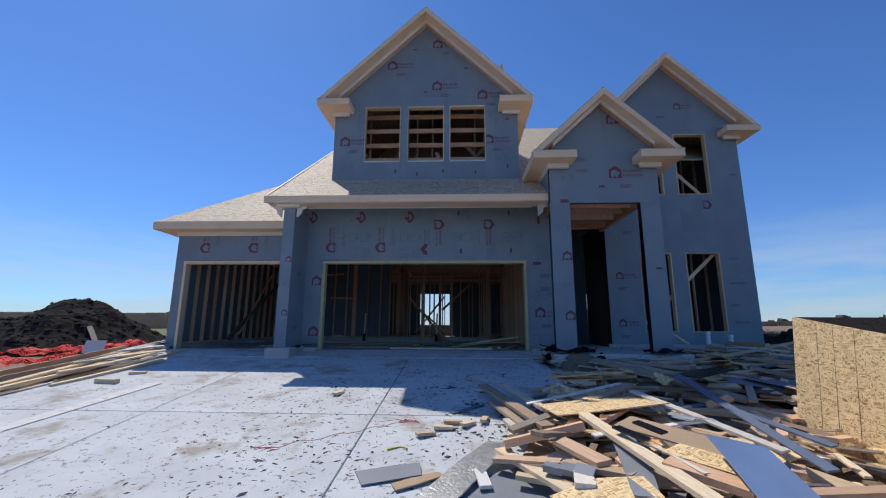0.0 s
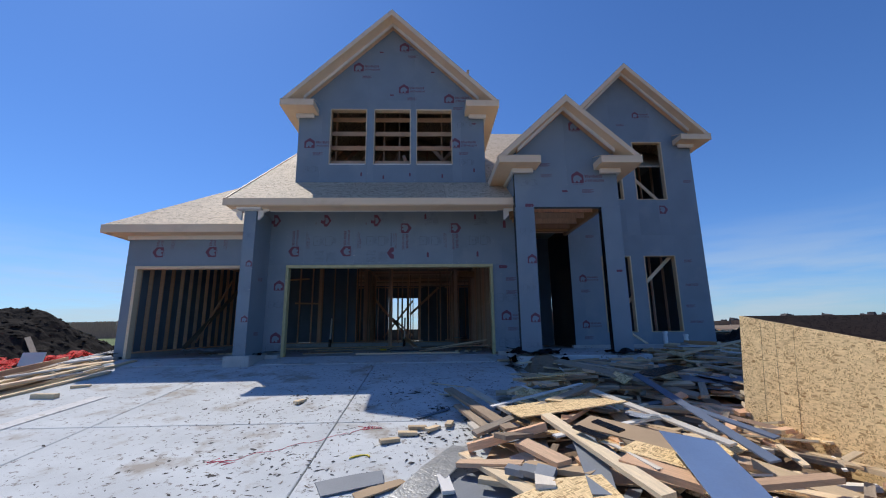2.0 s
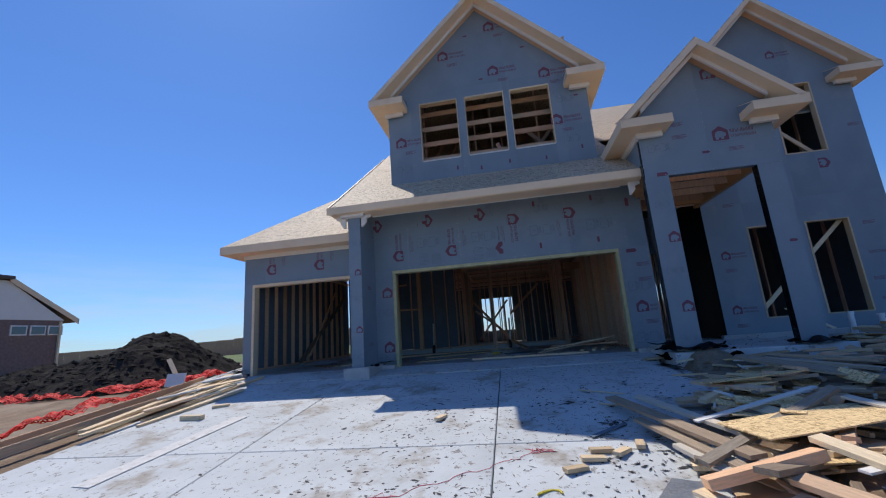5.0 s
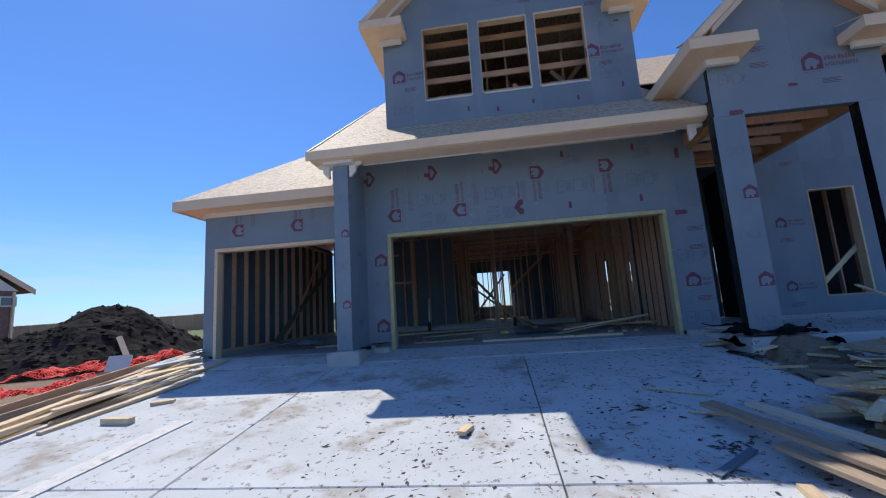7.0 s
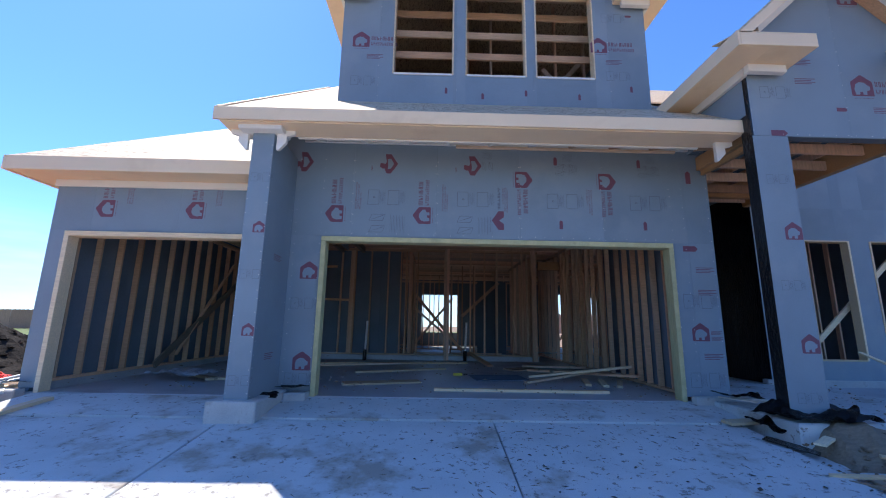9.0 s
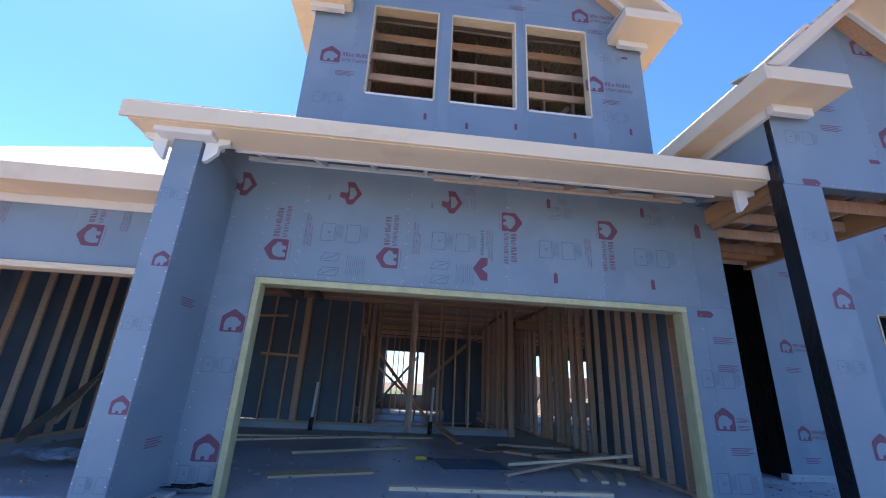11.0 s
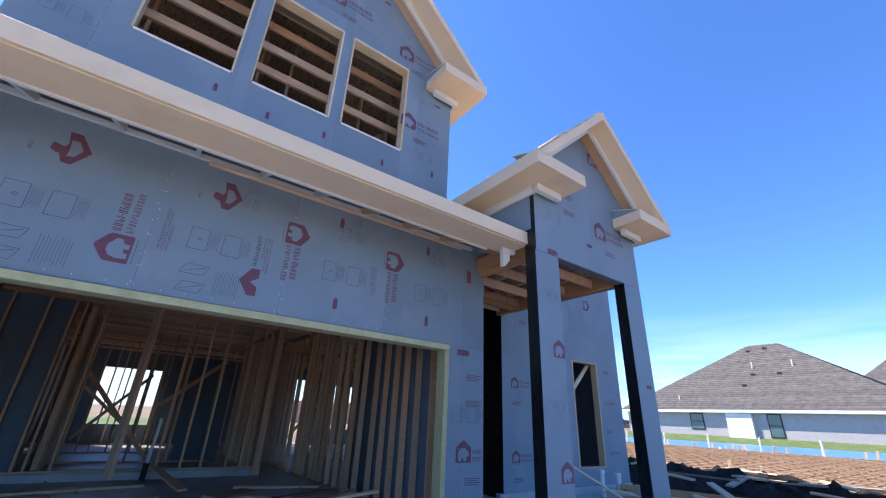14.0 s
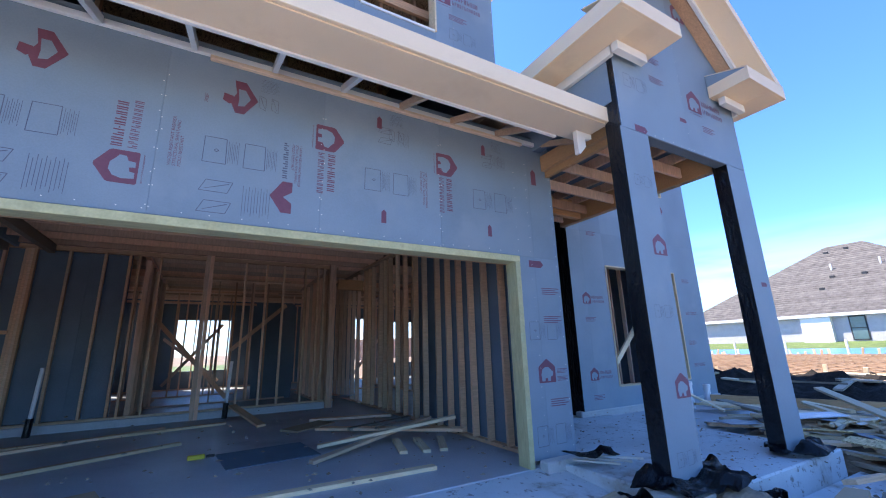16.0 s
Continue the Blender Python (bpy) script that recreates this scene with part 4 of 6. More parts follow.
def emblem(bm, s=1.0, half=False):
    rect_pts = [(-0.13, -0.13), (0.13, -0.13), (0.14, -0.12), (0.14, 0.05), (0.13, 0.07), (0.012, 0.155), (-0.012, 0.155), (-0.13, 0.07), (-0.14, 0.05), (-0.14, -0.12)]
    if half:
        flat(bm, [(-0.14, -0.02), (-0.05, -0.02), (0.0, 0.05), (0.05, -0.02), (0.14, -0.02), (0.14, 0.06), (0.0, 0.155), (-0.14, 0.06)], 0)
        return
    flat(bm, [(x * s, y * s) for x, y in rect_pts], 0)
    blob = [(-0.09, -0.11), (-0.04, -0.11), (-0.035, -0.075), (0.0, -0.07), (0.005, -0.11), (0.05, -0.11), (0.055, -0.06), (0.095, -0.045), (0.1, 0.0), (0.07, 0.02), (0.03, 0.055), (-0.03, 0.06), (-0.08, 0.03), (-0.1, -0.03)]
    flat(bm, [(x * s, y * s) for x, y in blob], 3, 0.0012)


def print_mesh(name, kind):
    bm = bmesh.new()
    if kind in ("full", "cut"):
        emblem(bm)
        if kind == "full":
            bars(bm, 0.17, 0.0, 9, 0.034, 0.075, 0.012, 0, 1)
            bars(bm, 0.17, -0.098, 12, 0.024, 0.062, 0.013, 2, 2)
            bars(bm, -0.12, -0.165, 14, 0.014, 0.012, 0.004, 2, 3)
    elif kind == "icon":
        emblem(bm)
    elif kind == "chevron":
        emblem(bm, half=True)
        bars(bm, 0.17, 0.03, 8, 0.034, 0.04, 0.009, 1, 4)
    elif kind == "half":
        flat(bm, [(-0.14, -0.02), (-0.03, 0.0), (0.05, -0.04), (0.14, 0.0), (0.14, 0.06), (0.0, 0.155), (-0.14, 0.06)], 0)
        flat(bm, [(-0.01, -0.085), (0.05, -0.09), (0.075, -0.045), (0.05, -0.012), (0.0, -0.02)], 0)
        flat(bm, [(-0.07, 0.01), (0.02, 0.02), (0.08, 0.015), (0.07, 0.06), (0.0, 0.10), (-0.07, 0.06)], 3, 0.0012)
    elif kind == "small":
        rect(bm, -0.06, -0.025, 0.05, 0.025, 0)
        flat(bm, [(0.05, -0.025), (0.075, 0.0), (0.05, 0.025)], 0)
    elif kind == "plans":
        for x in (0.0, 0.34):
            outline(bm, [(x, 0), (x + 0.19, 0.004), (x + 0.185, 0.26), (x + 0.004, 0.256)], 0.006, 1)
            for i in range(7):
                rect(bm, x + 0.205 + 0.014 * i, 0.02 + 0.02 * (i % 3), x + 0.208 + 0.014 * i, 0.25 - 0.03 * (i % 2), 1)
        outline(bm, [(0.085, 0.13), (0.105, 0.115), (0.125, 0.13), (0.105, 0.145)], 0.006, 1)
    elif kind == "sheets":
        for y in (0.0, 0.2):
            outline(bm, [(0, y), (0.05, y + 0.11), (0.27, y + 0.11), (0.23, y)], 0.006, 1)
            outline(bm, [(0.04, y + 0.02), (0.24, y + 0.095), (0.24, y + 0.09)], 0.004, 1)
        for i in range(10):
            rect(bm, 0.36 + 0.026 * i, 0.0 + 0.02 * (i % 3), 0.364 + 0.026 * i, 0.30 - 0.03 * (i % 2), 1)
    elif kind == "lines":
        for i in range(4):
            rect(bm, 0, -0.022 * i, 0.26 - 0.05 * (i % 2), 0.010 - 0.022 * i, 2)
    me = bpy.data.meshes.new(name)
    bm.to_mesh(me)
    bm.free()
    for m in ("red", "print", "redink", "board"):
        me.materials.append(M[m])
    return me


PRINTS = {k: print_mesh("print_" + k, k) for k in ("full", "icon", "chevron", "half", "small", "plans", "sheets", "lines")}


def words(text, size):
    """Lettering as a flat mesh, with the built-in font."""
    cu = bpy.data.curves.new("words", "FONT")
    cu.body, cu.size, cu.align_x = text, size, "LEFT"
    tmp = new("words", cu)
    me = bpy.data.meshes.new_from_object(tmp.evaluated_get(bpy.context.evaluated_depsgraph_get()))
    bpy.data.objects.remove(tmp)
    me.materials.clear()
    me.materials.append(M["redink"])
    return me


NOTE = words("WATER-RESISTANT BARRIER\nSTRUCTURAL SHEATHING\nMOLD RESISTANT", 0.034)


def stamp(wall, mesh, x, y, z, turn=0, size=1.0, label="", name="print_mark"):
    ob = new(name, mesh)
    ob.parent = wall
    ob.matrix_basis = pose(x, y - 0.0022, z, 90, 0, 0) @ pose(0, 0, 0, 0, 0, turn) @ Matrix.Scale(size, 4)
    return tagged(ob, label)


FULL = "red house-shaped print with rows of lettering"


def stamp_side(wall, mesh, x, y, z, turn=0, size=1.0, face=1, label=""):
    """A print on a wall that faces to the right (face 1) or to the left (face -1)."""
    ob = new("print_mark", mesh)
    ob.parent = wall
    ob.matrix_basis = pose(x + face * 0.0022, y, z, 90, 0, 90 * face) @ pose(0, 0, 0, 0, 0, turn) @ Matrix.Scale(size, 4)
    return tagged(ob, label)


for x in (-3.33, -2.07, -6.58, -5.32):
    stamp(garage_wall, PRINTS["full"], x, GY, 3.31, 90, 0.9, FULL)
    stamp(garage_wall, NOTE, x + 0.30, GY, 3.38, 90, 0.95, "small red lettering about the sheathing")
stamp(garage_wall, PRINTS["chevron"], -0.91, GY, 3.26, 90, 1.0, FULL)
for x in (-0.60, 0.645):
    stamp(garage_wall, PRINTS["full"], x, GY, 3.89, -90, 0.9, FULL)
    stamp(garage_wall, NOTE, x - 0.25, GY, 3.76, -90, 0.9, "small red lettering about the sheathing")
for x in (-2.62, -1.38, -3.86):
    stamp(garage_wall, PRINTS["half"], x, GY, 4.09, -90, 1.08)
    stamp(garage_wall, PRINTS["lines"], x - 0.22, GY, 3.98, 90, 0.3)
for x in (-2.87, -1.57, -0.25, 0.98):
    stamp(garage_wall, PRINTS["plans"], x, GY, 3.46, 0, 0.85, "grey printed diagrams")
for x in (-2.84, -1.57):
    stamp(garage_wall, PRINTS["sheets"], x, GY, 3.05, 0, 0.85, "grey printed diagrams")
for x in (-0.12, 1.12):
    stamp(garage_wall, PRINTS["sheets"], x, GY, 3.98, 0, 0.55, "grey printed diagrams")
for x in (-1.05, 0.15, 1.4):
    stamp(garage_wall, PRINTS["sheets"], x, GY, 4.02, 90, 0.5, "grey printed diagrams")
for x, z in ((-0.11, 4.19), (-0.055, 3.21), (1.145, 4.18), (1.18, 3.22)):
    stamp(garage_wall, PRINTS["small"], x, GY, z, 90)
stamp(garage_wall, PRINTS["small"], 1.88, GY, 3.98, 90, 1.5)
stamp(garage_wall, PRINTS["icon"], 1.84, GY, 1.71, 0, 0.86, FULL)
for z in (1.73, 1.65):
    stamp(garage_wall, PRINTS["lines"], 1.985, GY, z, 0, 0.6)
for z in (1.42, 2.30, 2.62):
    stamp(garage_wall, PRINTS["lines"], 1.86, GY, z, 0, 1.0)
stamp(garage_wall, PRINTS["small"], 1.80, GY, 2.90, 0, 1.6)
for z in (2.05, 0.98):
    stamp(garage_wall, PRINTS["plans"], 1.64, GY, z, 0, 0.75, "grey printed diagrams")
for z in (2.47, 1.24):
    stamp(garage_wall, PRINTS["icon"], -3.64, GY, z, 0, 0.86)
for z in (1.95, 0.95):
    stamp(garage_wall, PRINTS["plans"], -3.85, GY, z, 0, 0.55, "grey printed diagrams")
for z in (2.87, 1.66):
    stamp(pil, PRINTS["icon"], PX1 - 0.075, PYF, z, 0, 0.5)
for z in (3.45, 2.25, 1.05):
    stamp(pil, PRINTS["plans"], PX0 + 0.03, PYF, z, 0, 0.42)


def nails(wall, rows):
    """Bright nail heads along the edges of boards: rows of (place, step, count, normal)."""
    rnd = random.Random(77)
    bm = bmesh.new()
    for p, step, count, nrm in rows:
        p, step, nrm = Vector(p), Vector(step), Vector(nrm)
        a = nrm.orthogonal().normalized()
        b = nrm.cross(a)
        for k in range(count):
            c = p + step * (k + rnd.uniform(-0.2, 0.2)) + a * rnd.gauss(0, 0.004) + nrm * 0.0025
            bm.faces.new([bm.verts.new(c + (a * math.cos(t) + b * math.sin(t)) * 0.0048) for t in (0, 1.05, 2.1, 3.14, 4.19, 5.24)])
    tagged(part("nail_heads", bm, "white", wall, "bright nail heads"), kind="stuff")


front = (0, -1, 0)
seams = [LEFT + 0.55 + 1.22 * k for k in range(8)]
nails(garage_wall, [((x + d, GY, 3.02), (0, 0, 0.155), 8, front) for x in seams if DOOR[0] < x < DOOR[1] for d in (-0.012, 0.012)] + [((DOOR[1] + d, GY, 0.95), (0, 0, 0.16), 21, front) for d in (0.04, 0.22, 0.60)] + [((DOOR[0] - d, GY, 0.95), (0, 0, 0.16), 21, front) for d in (0.04, 0.40)] + [((DOOR[0], GY, 3.02), (0.2, 0, 0), 25, front)])
nails(pil, [((PX0 + 0.012, PYF, 0.95), (0, 0, 0.15), 21, front), ((PX1 - 0.012, PYF, 0.95), (0, 0, 0.15), 21, front), ((PX1, PYF + 0.04, 0.95), (0, 0, 0.15), 21, (1, 0, 0)), ((PX1, GY - 0.05, 0.95), (0, 0, 0.15), 21, (1, 0, 0))])
nails(portico_wall, [((PL + 0.02, PY, 4.1), (0, 0, 0.15), 6, front), ((PR - 0.02, PY, 4.1), (0, 0, 0.15), 6, front), ((PL + 0.4, PY, 4.075), (0.15, 0, 0), 11, front), ((PL + 1.22, PY, 4.1), (0, 0, 0.16), 12, front)])
nails(dormer_wall, [((DL + 0.6 + 1.22 * k, DY, 5.2), (0, 0, 0.18), 10 if k in (0, 3) else 2, front) for k in range(4)] + [((DR - 0.02, DY, 5.2), (0, 0, 0.18), 11, front)])
for z in (2.95, 1.72):
    stamp_side(pil, PRINTS["lines"], PX1, 9.3, z - 0.35, 0, 1.0)
for x, z in ((-0.67, 9.06), (-1.91, 8.43), (-0.68, 7.78), (0.54, 7.50), (-3.12, 6.19), (0.68, 6.21)):
    stamp(dormer_wall, PRINTS["full"], x, DY, z, 0, 0.95, FULL)
    stamp(dormer_wall, PRINTS["lines"], x + 0.1, DY, z - 0.26, 0)
for x, z in ((-1.76, 5.34), (-1.19, 5.26), (-0.51, 5.33), (0.33, 5.29), (1.16, 5.45), (1.19, 6.77), (-1.0, 7.6), (-1.3, 8.9), (0.1, 8.3)):
    stamp(dormer_wall, PRINTS["small"], x, DY, z, 90 if z < 6 else 0, 0.8)
for x, z in ((0.78, 5.6), (-3.25, 5.4), (0.75, 6.65)):
    stamp(dormer_wall, PRINTS["plans"], x, DY, z, 0, 0.6, "grey printed diagrams")
stamp(portico_wall, PRINTS["full"], 3.36, PY, 4.74, 0, 1.0, FULL)
stamp(portico_wall, PRINTS["full"], 3.38, PY, 6.03, 0, 0.95, FULL)
stamp(portico_wall, PRINTS["small"], 3.05, PY, 4.42)
stamp(portico_wall, PRINTS["small"], 2.22, PY, 4.09, 0, 1.5)
for x, z in ((2.5, 5.08), (3.45, 4.45), (2.52, 4.82)):
    stamp(portico_wall, PRINTS["lines"], x, PY, z)
stamp(portico_wall, PRINTS["plans"], 2.06, PY, 4.55, 0, 0.6, "grey printed diagrams")
for ob in list(bpy.data.objects):
    if ob.name.startswith("porch_column"):
        x0 = min((o.matrix_world @ Vector(o.bound_box[0])).x for o in ob.children)
        if x0 < 3:
            for z in (2.90, 1.64):
                stamp(ob, PRINTS["icon"], x0 + 0.325, PY, z - 0.03, 0, 0.72)
            for z in (3.45, 2.2, 1.0):
                stamp(ob, PRINTS["plans"], x0 + 0.1, PY, z, 0, 0.42)
        else:
            stamp(ob, PRINTS["small"], x0 + 0.27, PY, 2.6)
for x, z in ((6.45, 7.91), (4.38, 2.79), (4.37, 1.49)):
    stamp(right_wall, PRINTS["full"], x, RY, z, 0, 0.74, FULL)
stamp(right_wall, PRINTS["icon"], 6.98, RY, 4.83, -90, 0.9)
for x, z in ((4.55, 4.05), (5.8, 7.6), (7.7, 5.75), (4.3, 2.45), (4.3, 1.15), (7.4, 3.3), (7.3, 2.0)):
    stamp(right_wall, PRINTS["lines"], x, RY, z)
for z in (1.55, 2.6):
    for x in (7.35, 7.55):
        stamp(right_wall, PRINTS["lines"], x, RY, z, 0, 0.8)


LAID = set(bpy.data.objects.keys())
# ---- loose boards ----
def board(name, label, category, group, p, q, wide, thick, mat, roll=0.0, ragged=0.0, seed=0):
    """A loose board from p to q, lying on its wide face; ragged ends when broken."""
    p, q = Vector(p), Vector(q)
    d = q - p
    ln = d.length
    rnd = random.Random(seed)
    bm = bmesh.new()
    h, w = ln / 2, wide / 2
    if ragged:
        r = lambda: rnd.uniform(-ragged, ragged)
        low = [(-h + r(), -w), (-h * 0.3, -w + r() * 0.3), (h + r(), -w), (h + r(), w * rnd.uniform(0.4, 1)), (h * 0.2, w), (-h + r(), w)]
    else:
        low = [(-h, -w), (h, -w), (h, w), (-h, w)]
    hexa(bm, [(x, y, -thick / 2) for x, y in low], [(x, y, thick / 2) for x, y in low])
    ob = mesh_object(name, bm, mat)
    yaw, pitch = math.atan2(d.y, d.x), -math.asin(max(-1, min(1, d.z / ln)))
    ob.matrix_world = Matrix.Translation((p + q) / 2) @ Matrix.Rotation(yaw, 4, "Z") @ Matrix.Rotation(pitch, 4, "Y") @ Matrix.Rotation(radians(roll), 4, "X")
    return tagged(ob, label, category, group)


HEAP = "scrap lumber heap"


def heap_h(x, y):
    """The height of the scrap heap over the ground."""
    left = 0.45 + max(0, (y - 5.6)) * 0.55 + max(0, 3.4 - y) * 0.45
    a = min(1, max(0, (x - left) / 1.3))
    b = min(1, max(0, (y - 1.5) / 1.0)) * min(1, max(0, (11.0 - y) / 1.5))
    c = min(1, max(0, (8.6 - x) / 1.5))
    if 3.85 < x and y < 4.9:
        c = 0
    if 1.9 < x < 4.75 and y > 8.2:
        c = 0
    far = 1 - min(1, max(0, (y - 7.0) / 1.5))
    return (0.26 + 0.06 * far + 0.26 * far * min(1, max(0, (x - 4.2) / 2.5))) * (a * a * (3 - 2 * a)) * b * c


def base_z(x, y):
    return plan_z(min(y, 9.3)) if x < 1.9 else plan_land(x, y)


bm = bmesh.new()
n = 60
vs = {}
for i in range(n + 1):
    for j in range(n + 1):
        x, y = 0.4 + 8.4 * i / n, 1.4 + 9.8 * j / n
        hh = heap_h(x, y)
        vs[i, j] = (bm.verts.new((x, y, base_z(x, y) - 0.12 + 0.75 * hh + 0.10 * noise.noise((x * 3, y * 3, 4)) * (hh > 0.03))), hh)
for i in range(n):
    for j in range(n):
        q = [vs[i, j], vs[i + 1, j], vs[i + 1, j + 1], vs[i, j + 1]]
        if max(h for _, h in q) > 0.02:
            bm.faces.new([v for v, _ in q])
tagged(mesh_object("rubble_bed", bm, "earth"), "trampled chips and dirt under the scrap heap", "rubble", kind="stuff")

rnd = random.Random(11)
count = 0
while count < 430:
    x, y = rnd.uniform(0.5, 8.4), rnd.uniform(1.6, 10.8)
    if y > 5.5 and rnd.random() < 0.15:
        continue
    h = heap_h(x, y)
    if h < 0.03:
        continue
    ln = rnd.choice((0.35, 0.5, 0.7, 0.9, 1.2, 1.6, 2.1)) * rnd.uniform(0.85, 1.15)
    yaw = rnd.gauss(-0.7, 0.8) if rnd.random() < 0.65 else rnd.uniform(0, math.pi)
    dx, dy = math.cos(yaw) * ln / 2, math.sin(yaw) * ln / 2
    if any(heap_h(x + s * dx, y + s * dy) < 0.005 for s in (-1, 1)):
        continue
    if x < 1.75 and math.hypot(x - 0.3, y - 1.6) < 0.9:
        continue
    lift = rnd.uniform(0.5, 0.86 if y < 5.7 else 1.1) * h
    z = base_z(x, y) + lift + 0.03
    tilt = rnd.gauss(0, 0.07)
    kind = rnd.random()
    if kind < 0.62:
        wide, thick, mat = rnd.choice((0.089, 0.089, 0.14, 0.038, 0.184)), 0.038, rnd.choice(("pale", "lumber", "pale", "grey_wood", "white_wood", "pale") if y < 5.8 else ("weathered", "lumber", "pale", "grey_wood", "weathered", "tan"))
        nm, lb, rag = "lumber_offcut", "offcut of sawn softwood lumber lying in the scrap heap", 0.01
    elif kind < 0.80:
        wide, thick, mat = rnd.uniform(0.15, 0.4), 0.012, rnd.choice(("osb", "osb", "tan"))
        ln = min(ln, 0.95)
        nm, lb, rag = "strand_board_scrap", "torn scrap of brown strand board in the heap", 0.06
    elif kind < 0.90:
        wide, thick, mat = rnd.uniform(0.1, 0.35), 0.008, rnd.choice(("grey_board", "blue", "grey_board"))
        ln = min(ln, 1.0)
        nm, lb, rag = "sheathing_scrap", "scrap of grey-blue sheathing board in the heap", 0.05
    else:
        wide, thick, mat = rnd.uniform(0.03, 0.06), 0.018, rnd.choice(("pale", "white", "grey_wood"))
        nm, lb, rag = "lath", "thin strip of pale wood in the heap", 0.01
    dx, dy = math.cos(yaw) * ln / 2, math.sin(yaw) * ln / 2
    board(nm, lb, "scrap wood", HEAP, (x - dx, y - dy, z - tilt * ln / 2), (x + dx, y + dy, z + tilt * ln / 2), wide, thick, mat, rnd.gauss(0, 7), rag, count)
    count += 1

rnd = random.Random(12)
count = 0
while count < 330:
    x, y = rnd.uniform(0.5, 7.8), rnd.uniform(2.0, 10.0)
    h = heap_h(x, y)
    if h < 0.05:
        continue
    ln, yaw = rnd.uniform(0.12, 0.55), rnd.uniform(0, math.pi)
    dx, dy = math.cos(yaw) * ln / 2, math.sin(yaw) * ln / 2
    z = base_z(x, y) + h * rnd.uniform(0.8, 1.12) + 0.02
    wide, thick, mat = rnd.choice(((0.05, 0.02, "pale"), (0.09, 0.038, "lumber"), (0.15, 0.012, "osb"), (0.03, 0.015, "white"), (0.09, 0.038, "pale"), (0.12, 0.008, "grey_board"), (0.06, 0.02, "grey_wood"), (0.14, 0.012, "tan")))
    board("wood_chip", "short broken piece of board in the scrap heap", "scrap wood", HEAP, (x - dx, y - dy, z - rnd.gauss(0, 0.03)), (x + dx, y + dy, z + rnd.gauss(0, 0.03)), wide, thick, mat, rnd.gauss(0, 12), 0.03, count + 900)
    count += 1

S = "scrap wood"
board("foil_board", "foil-faced insulation board scrap lying on the driveway", S, HEAP, (-0.10, 3.36, 0.27), (0.47, 4.42, 0.40), 0.30, 0.012, "foil", 0, 0.02, 1)
board("sheathing_scrap", "large grey sheathing scrap under the heap's edge", S, HEAP, (0.15, 3.3, 0.25), (1.05, 3.9, 0.33), 0.75, 0.008, "grey_board", 0, 0.05, 2)
board("sheathing_scrap", "bent grey sheathing scrap on the driveway", S, HEAP, (-0.72, 3.80, 0.275), (-0.25, 3.98, 0.30), 0.26, 0.008, "grey_board", 4, 0.08, 3)
board("strand_board_scrap", "small strand board scrap on the driveway", S, HEAP, (-0.42, 3.66, 0.265), (-0.05, 3.92, 0.29), 0.13, 0.012, "tan", 0, 0.05, 4)
board("plank", "long yellow plank lying slanted over the heap", S, HEAP, (1.30, 4.30, 0.72), (1.63, 2.70, 0.64), 0.10, 0.038, "pale", 8)
board("beam_offcut", "thick yellow lumber offcut on the heap", S, HEAP, (0.52, 4.20, 0.46), (1.27, 4.22, 0.64), 0.16, 0.07, "lumber", -12)
board("plank", "long brown plank lying slanted over the heap", S, HEAP, (0.60, 4.42, 0.52), (2.20, 5.49, 0.80), 0.085, 0.038, "grey_wood", 12)
board("plank", "long blue-grey strip bent across the heap", S, HEAP, (2.97, 5.95, 0.86), (2.74, 3.30, 0.62), 0.085, 0.015, "blue", 12)
board("plank", "long blue-grey strip bent across the heap", S, HEAP, (2.84, 4.60, 0.74), (3.10, 3.72, 0.66), 0.075, 0.015, "blue", 8)
board("fibre_board", "wide tan fibre board on the heap", S, HEAP, (1.60, 4.15, 0.71), (2.32, 3.40, 0.66), 0.34, 0.012, "tan", 4, 0.03, 6)
board("strand_board_scrap", "large strand board offcut lying flat on the heap", S, HEAP, (1.05, 4.72, 0.66), (2.20, 4.98, 0.74), 0.60, 0.012, "osb", -3, 0.10, 7)
board("strand_board_scrap", "large strand board offcut at the heap's foot", S, HEAP, (0.88, 2.86, 0.46), (1.42, 3.06, 0.57), 0.52, 0.012, "osb", 5, 0.08, 8)
board("strand_board_scrap", "strand board offcut on the heap", S, HEAP, (1.70, 3.36, 0.72), (2.05, 3.02, 0.69), 0.26, 0.012, "osb", 3, 0.05, 18)
board("beam_offcut", "thick yellow lumber offcut on the heap", S, HEAP, (1.58, 3.20, 0.68), (1.92, 2.80, 0.66), 0.14, 0.05, "lumber", 6)
board("sheathing_scrap", "narrow grey sheathing strip under the planks", S, HEAP, (1.52, 3.95, 0.66), (1.36, 2.95, 0.55), 0.20, 0.008, "grey_board", 0, 0.03, 19)
board("plank", "long white plank lying over the heap", S, HEAP, (2.10, 5.22, 0.78), (2.62, 3.56, 0.66), 0.085, 0.02, "white_wood", 5)
board("plank", "short yellow plank on the heap", S, HEAP, (1.00, 4.02, 0.56), (1.22, 3.42, 0.58), 0.14, 0.038, "lumber", 6)
board("plank", "brown plank lying across the heap's foot", S, HEAP, (0.42, 3.98, 0.40), (0.95, 3.70, 0.48), 0.10, 0.038, "lumber", 4)
board("plank", "pale plank at the heap's foot", S, HEAP, (0.48, 4.25, 0.39), (0.93, 3.25, 0.44), 0.11, 0.038, "pale", 4)
board("plank", "pale sawn plank across the heap's foot", S, HEAP, (0.96, 3.64, 0.50), (1.38, 3.24, 0.57), 0.13, 0.038, "tan", 0)
board("plank", "yellow plank by the strand board bin", S, HEAP, (2.30, 2.95, 0.60), (2.95, 3.05, 0.60), 0.10, 0.038, "lumber", 0)
